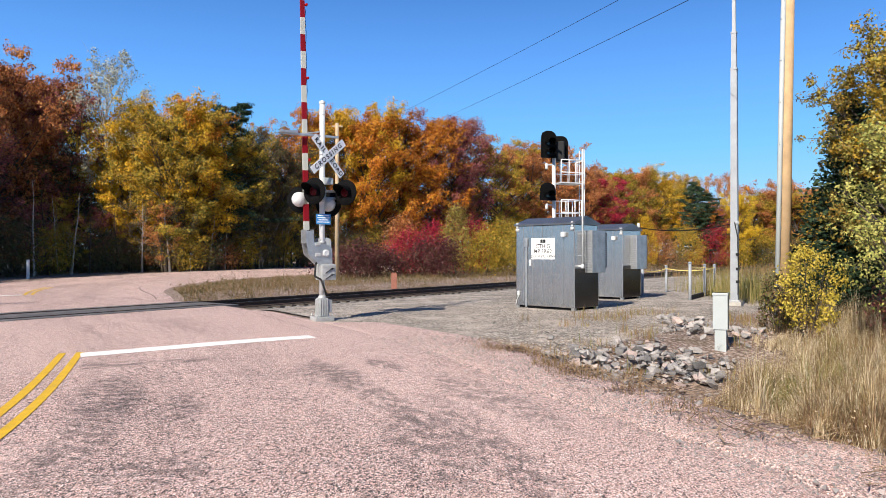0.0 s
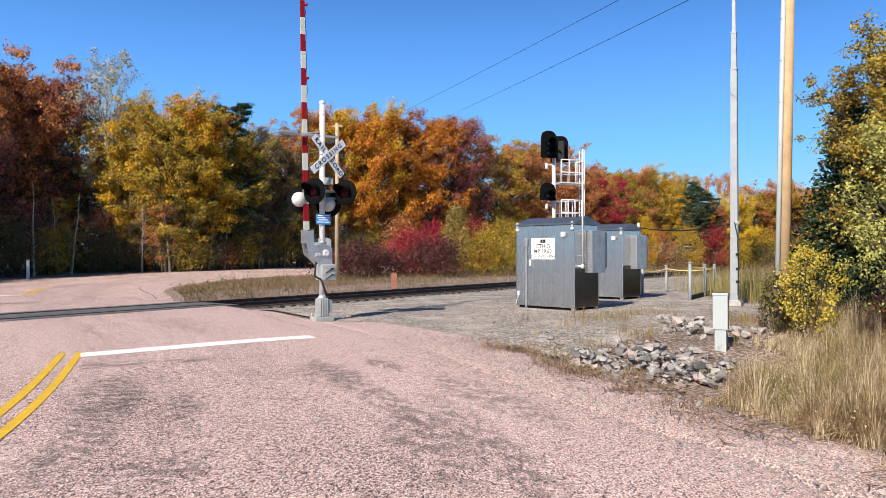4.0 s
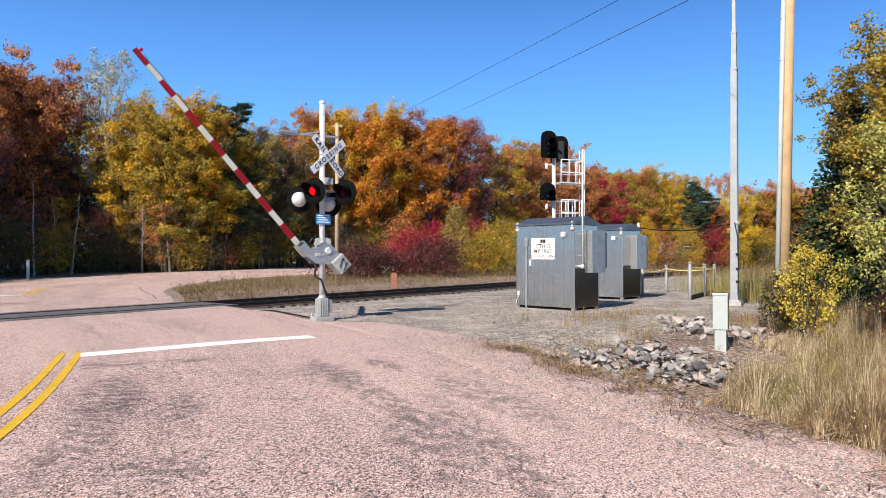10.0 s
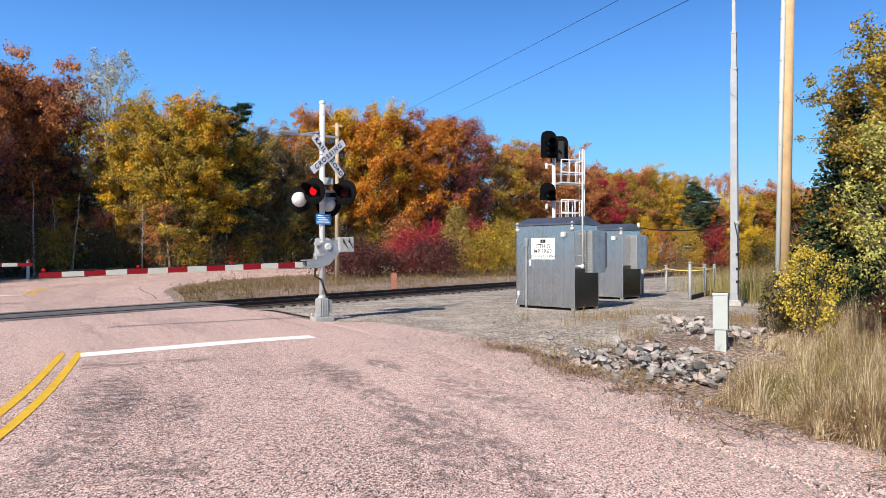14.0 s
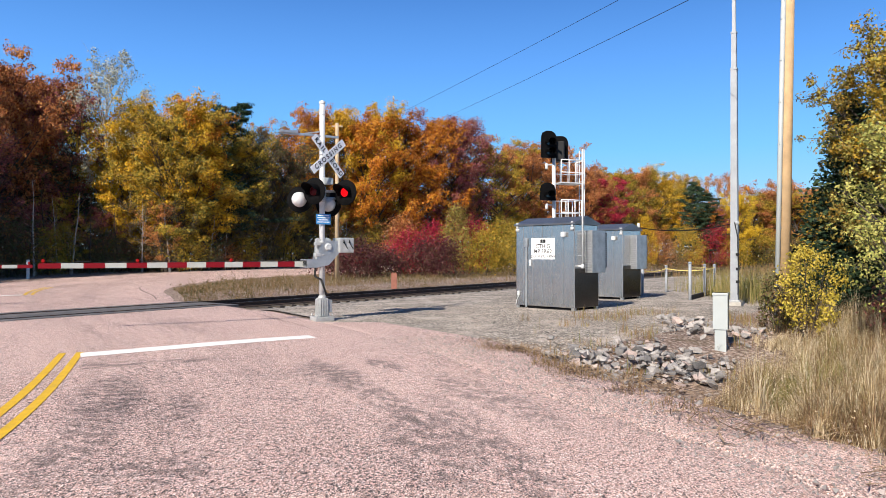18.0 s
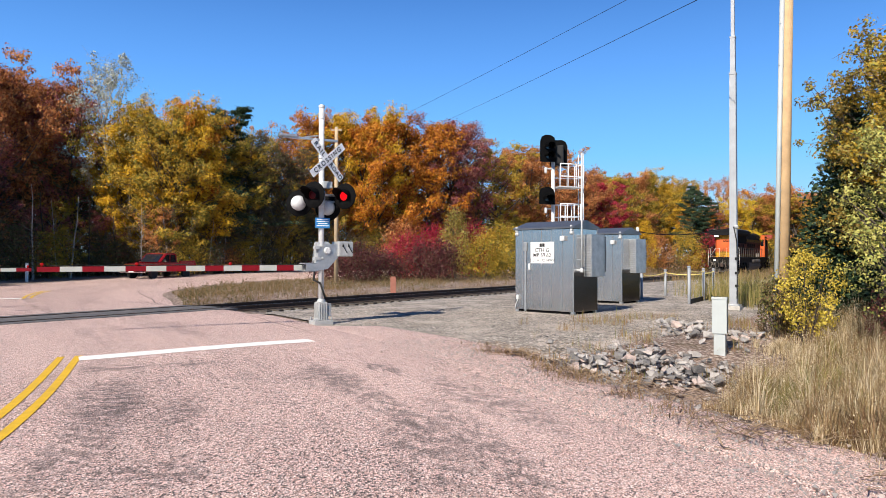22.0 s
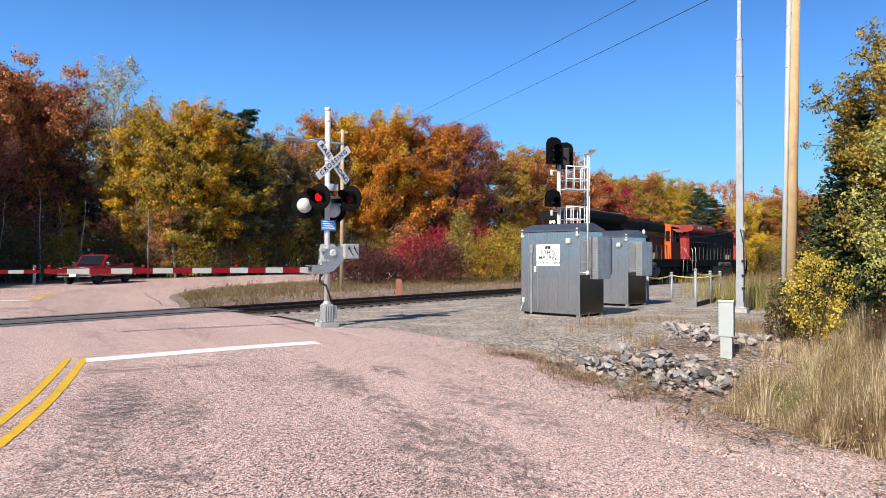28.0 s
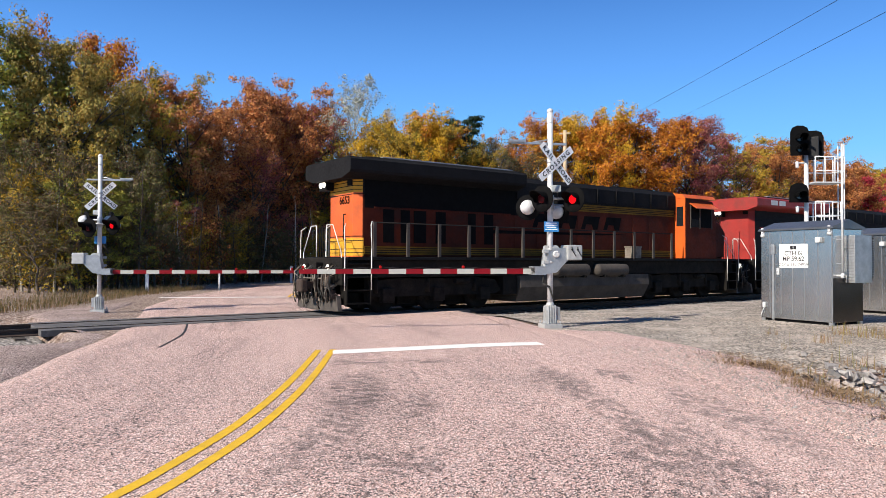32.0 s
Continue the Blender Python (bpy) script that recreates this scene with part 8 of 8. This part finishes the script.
def yard_gravel():
    """Single stones lying on the gravel yard and the track's edge."""
    rng = np.random.default_rng(41)
    base = np.array([(1, 0, 0), (0, 1, 0), (-1, 0, 0), (0, -1, 0), (0, 0, 1)], float)
    tris = [(0, 1, 4), (1, 2, 4), (2, 3, 4), (3, 0, 4)]
    co = []
    while len(co) < 4 * 15000:
        if rng.uniform() < 0.7:
            x, y = rng.uniform(-2.6, 7.5), rng.uniform(13.0, 22)
            d, q = off_track(x, y)
            if d < 3.2 or y < 12.9 + abs(x - 1.7) * 0.55:
                continue
        else:
            p, _ = along(rng.uniform(7, 40), rng.uniform(1.4, 4.6))
            x, y = p.x, p.y
            if float(np.hypot(x - 2.9, y - 21.0)) < 1.6:
                continue
        sz = rng.uniform(0.010, 0.024) * (1.7 if rng.uniform() < 0.12 else 1)
        turn = np.array(Euler((rng.uniform(-0.5, 0.5), rng.uniform(-0.5, 0.5), rng.uniform(0, 6.28))).to_matrix())
        z = ground_z(x, y) - 0.012
        if off_track(x, y)[0] < 3.3:
            z = -0.23
        v = [turn @ (b * rng.uniform(0.6, 1.15, 3) * sz * (1, 1, 0.75)) + (x, y, z) for b in base]
        for t in tris:
            co.append([v[i] for i in t])
    return tagged(mesh_part("yard_stones", quads("yard_stones", np.array(co), 3), M_STONE), "loose grey stones scattered over the gravel yard", "gravel", kind="stuff")


M_STONE = leaf_material("yard_stone", [lin(0.09, 0.085, 0.08), lin(0.17, 0.155, 0.14), lin(0.27, 0.245, 0.22), lin(0.34, 0.28, 0.24)], 0.0)
yard_gravel()


def fallen_stems():
    """Dead stalks that lie along the shoulder and over the stones."""
    rng = np.random.default_rng(51)
    co = []
    while len(co) < 2 * 800:
        u = rng.uniform(0, 1)
        if rng.uniform() < 0.75:
            y = rng.uniform(4.5, 12.8)
            x = float(np.interp(y, [4.5, 6.2, 7.6, 9, 10.5, 12, 12.8], [3.3, 2.75, 2.4, 2.0, 1.6, 1.0, 0.6])) + rng.normal(0.25, 0.33)
        else:
            x, y = rng.normal(3.6, 1.0), rng.normal(11.6, 1.1)
        if clumpy(x, y, 1.3, 23.0) < -0.05:
            continue
        ln, an = rng.uniform(0.08, 0.5), rng.normal(-0.9, 0.8)
        w = rng.uniform(0.003, 0.007)
        dx, dy = math.cos(an), math.sin(an)
        z0 = ground_z(x, y) + 0.012 + rng.uniform(0, 0.03)
        pts = [np.array((x + dx * ln * q + rng.normal(0, 0.012), y + dy * ln * q + rng.normal(0, 0.012), z0 + rng.uniform(0, 0.09) * (q > 0))) for q in (0, 0.5, 1)]
        side = np.array((-dy, dx, 0.3)) * w
        for a, b in zip(pts, pts[1:]):
            co.append([a - side, a + side, b + side * 0.8, b - side * 0.8])
    return tagged(mesh_part("fallen_stems", quads("fallen_stems", np.array(co)), M_STEM), "dry brown stems lying along the shoulder", "dead stems", kind="stuff")


M_STEM = leaf_material("dead_stems", [lin(0.03, 0.02, 0.015), lin(0.07, 0.042, 0.028), lin(0.16, 0.10, 0.06), lin(0.30, 0.21, 0.13)], 0.0)
fallen_stems()

M_CHIP = leaf_material("gravel_chips", [lin(0.15, 0.12, 0.11), lin(0.29, 0.22, 0.205), lin(0.40, 0.31, 0.285), lin(0.27, 0.25, 0.24)], 0.0)
loose_gravel()

tie_me = bpy.data.meshes.new("tie")
bm = bmesh.new()
box(bm, -1.3, 1.3, -0.115, 0.115, -0.16, 0.0, 0.012)
bm.to_mesh(tie_me)
bm.free()
tie_me.materials.append(M_TIE)
for i in range(150):
    s = 6.75 + i * 0.55 if i < 125 else -6.7 - (i - 125) * 0.55
    p, h = along(s)
    ob = new("tie", tie_me)
    ob.parent = track
    ob.matrix_basis = pose(p.x, p.y, -0.148, 0, 0, -h + rk.uniform(-1, 1))


# ---- what moves ----
def motions():
    # gate arms: angle above level
    drop = [(0, 88.8), (6.8, 88.8), (7.1, 88), (7.5, 83.5), (8, 77), (8.5, 69.5), (9, 62), (9.5, 55.6), (10, 48.9), (10.5, 40.7), (11, 33.7), (11.5, 26.5), (12, 19), (12.5, 12), (13, 5.5), (13.4, 1.8), (13.8, 0.3), (14.2, 0.0), (32, 0.0)]
    dip = [(t, a) for t, a in drop if t < 12.4] + [(12.5, 11.2), (13, 4.6), (13.4, 0.4), (13.8, -1.6), (14.1, -1.8), (14.6, -0.8), (15.2, 0.0), (32, 0.0)]
    walk(arm_near, [(t, pose(*GATE_PIVOT, 0, a, 0)) for t, a in dip])
    for arm, late in ((arm_far, 0.3),):
        walk(arm, [(t + (late if 0 < t < 32 else 0), pose(*GATE_PIVOT, 0, a, 0)) for t, a in drop])
    # lamps: the lit side of each lens turns to the front by turns
    period, start = 1.083, 4.055
    for lenses, flip in ((lens_near, 0), (lens_far, 1)):
        for k, lens in enumerate(lenses):
            place = (0, -0.05, 0)
            rows, angle = [(0, pose(*place))], 0.0
            t = start if (k + flip) % 2 == 0 else start + period / 2
            while t < 32:
                if t > 31.9:
                    break
                for j, dt in enumerate((0.0, 0.034, 0.067, 0.1)):
                    rows.append((t - 0.05 + dt, pose(*place, 0, 0, angle + 60 * j)))
                angle += 180
                t += period / 2
            rows.append((32.0, pose(*place, 0, 0, angle)))
            walk(lens, rows)
    # train: distance of the leading end along the track
    lead = [(0, 212), (17, 105.8), (19, 92.75), (21, 79.7), (23, 66.8), (25, 53.4), (29, 24.6), (30, 17.0), (31, 9.2), (32, 1.4)]
    ts, ss = zip(*lead)
    def lead_at(t):
        return float(np.interp(t, ts, ss))
    for loco, back, sets in ((loco_a, 10.6, wheels_a), (loco_b, 10.6 + 22.3, wheels_b)):
        rows = []
        for t in sorted(set(list(np.arange(0, 32.1, 2.0)) + list(ts))):
            s = lead_at(t) + back
            f, _ = track_at(s - 6.75)
            r, _ = track_at(s + 6.75)
            d = f - r
            c = (f + r) / 2
            rows.append((t, pose(c.x, c.y, 0.03, 0, 0, math.degrees(math.atan2(d.y, d.x)))))
        walk(loco, rows)
        for ob, x in sets:
            walk(ob, [(t, pose(x, 0, 0.53, 0, math.degrees((212 - lead_at(t)) / 0.53), 0)) for t in np.arange(0, 32.05, 0.1)])
    # pickup: along the far road, then slowing for the crossing
    way = [(0, 62, 142, -134), (15, 12, 92, -136), (17, -4.5, 79.5, -137), (18, -10.4, 75, -136), (19, -15.6, 69.8, -132), (20, -19.0, 65.4, -121), (21, -21.1, 60.6, -113), (22, -22.3, 56.2, -106), (23, -23.0, 53.0, -100), (24, -23.6, 50.9, -95), (25, -24.0, 49.7, -92.5), (26.5, -24.2, 49.2, -91.5), (32, -24.25, 49.1, -91)]
    tt = np.array([w[0] for w in way], float)
    xx, yy = np.array([w[1] for w in way]), np.array([w[2] for w in way])
    rows, roll, last = [], 0.0, None
    wheel_rows = []
    for t in np.arange(0, 32.05, 0.1):
        x, y = np.interp(t, tt, xx), np.interp(t, tt, yy)
        if last is not None:
            roll += math.hypot(x - last[0], y - last[1])
        last = (x, y)
        wheel_rows.append((t, math.degrees(roll / 0.39)))
    for t, x, y, a in way:
        rows.append((t, pose(x, y, 0.01, 0, 0, a)))
    walk(truck, rows)
    for w, x, s in truck_wheels:
        walk(w, [(t, pose(x, s * 0.84, 0.39, 0, a, 0)) for t, a in wheel_rows])


motions()
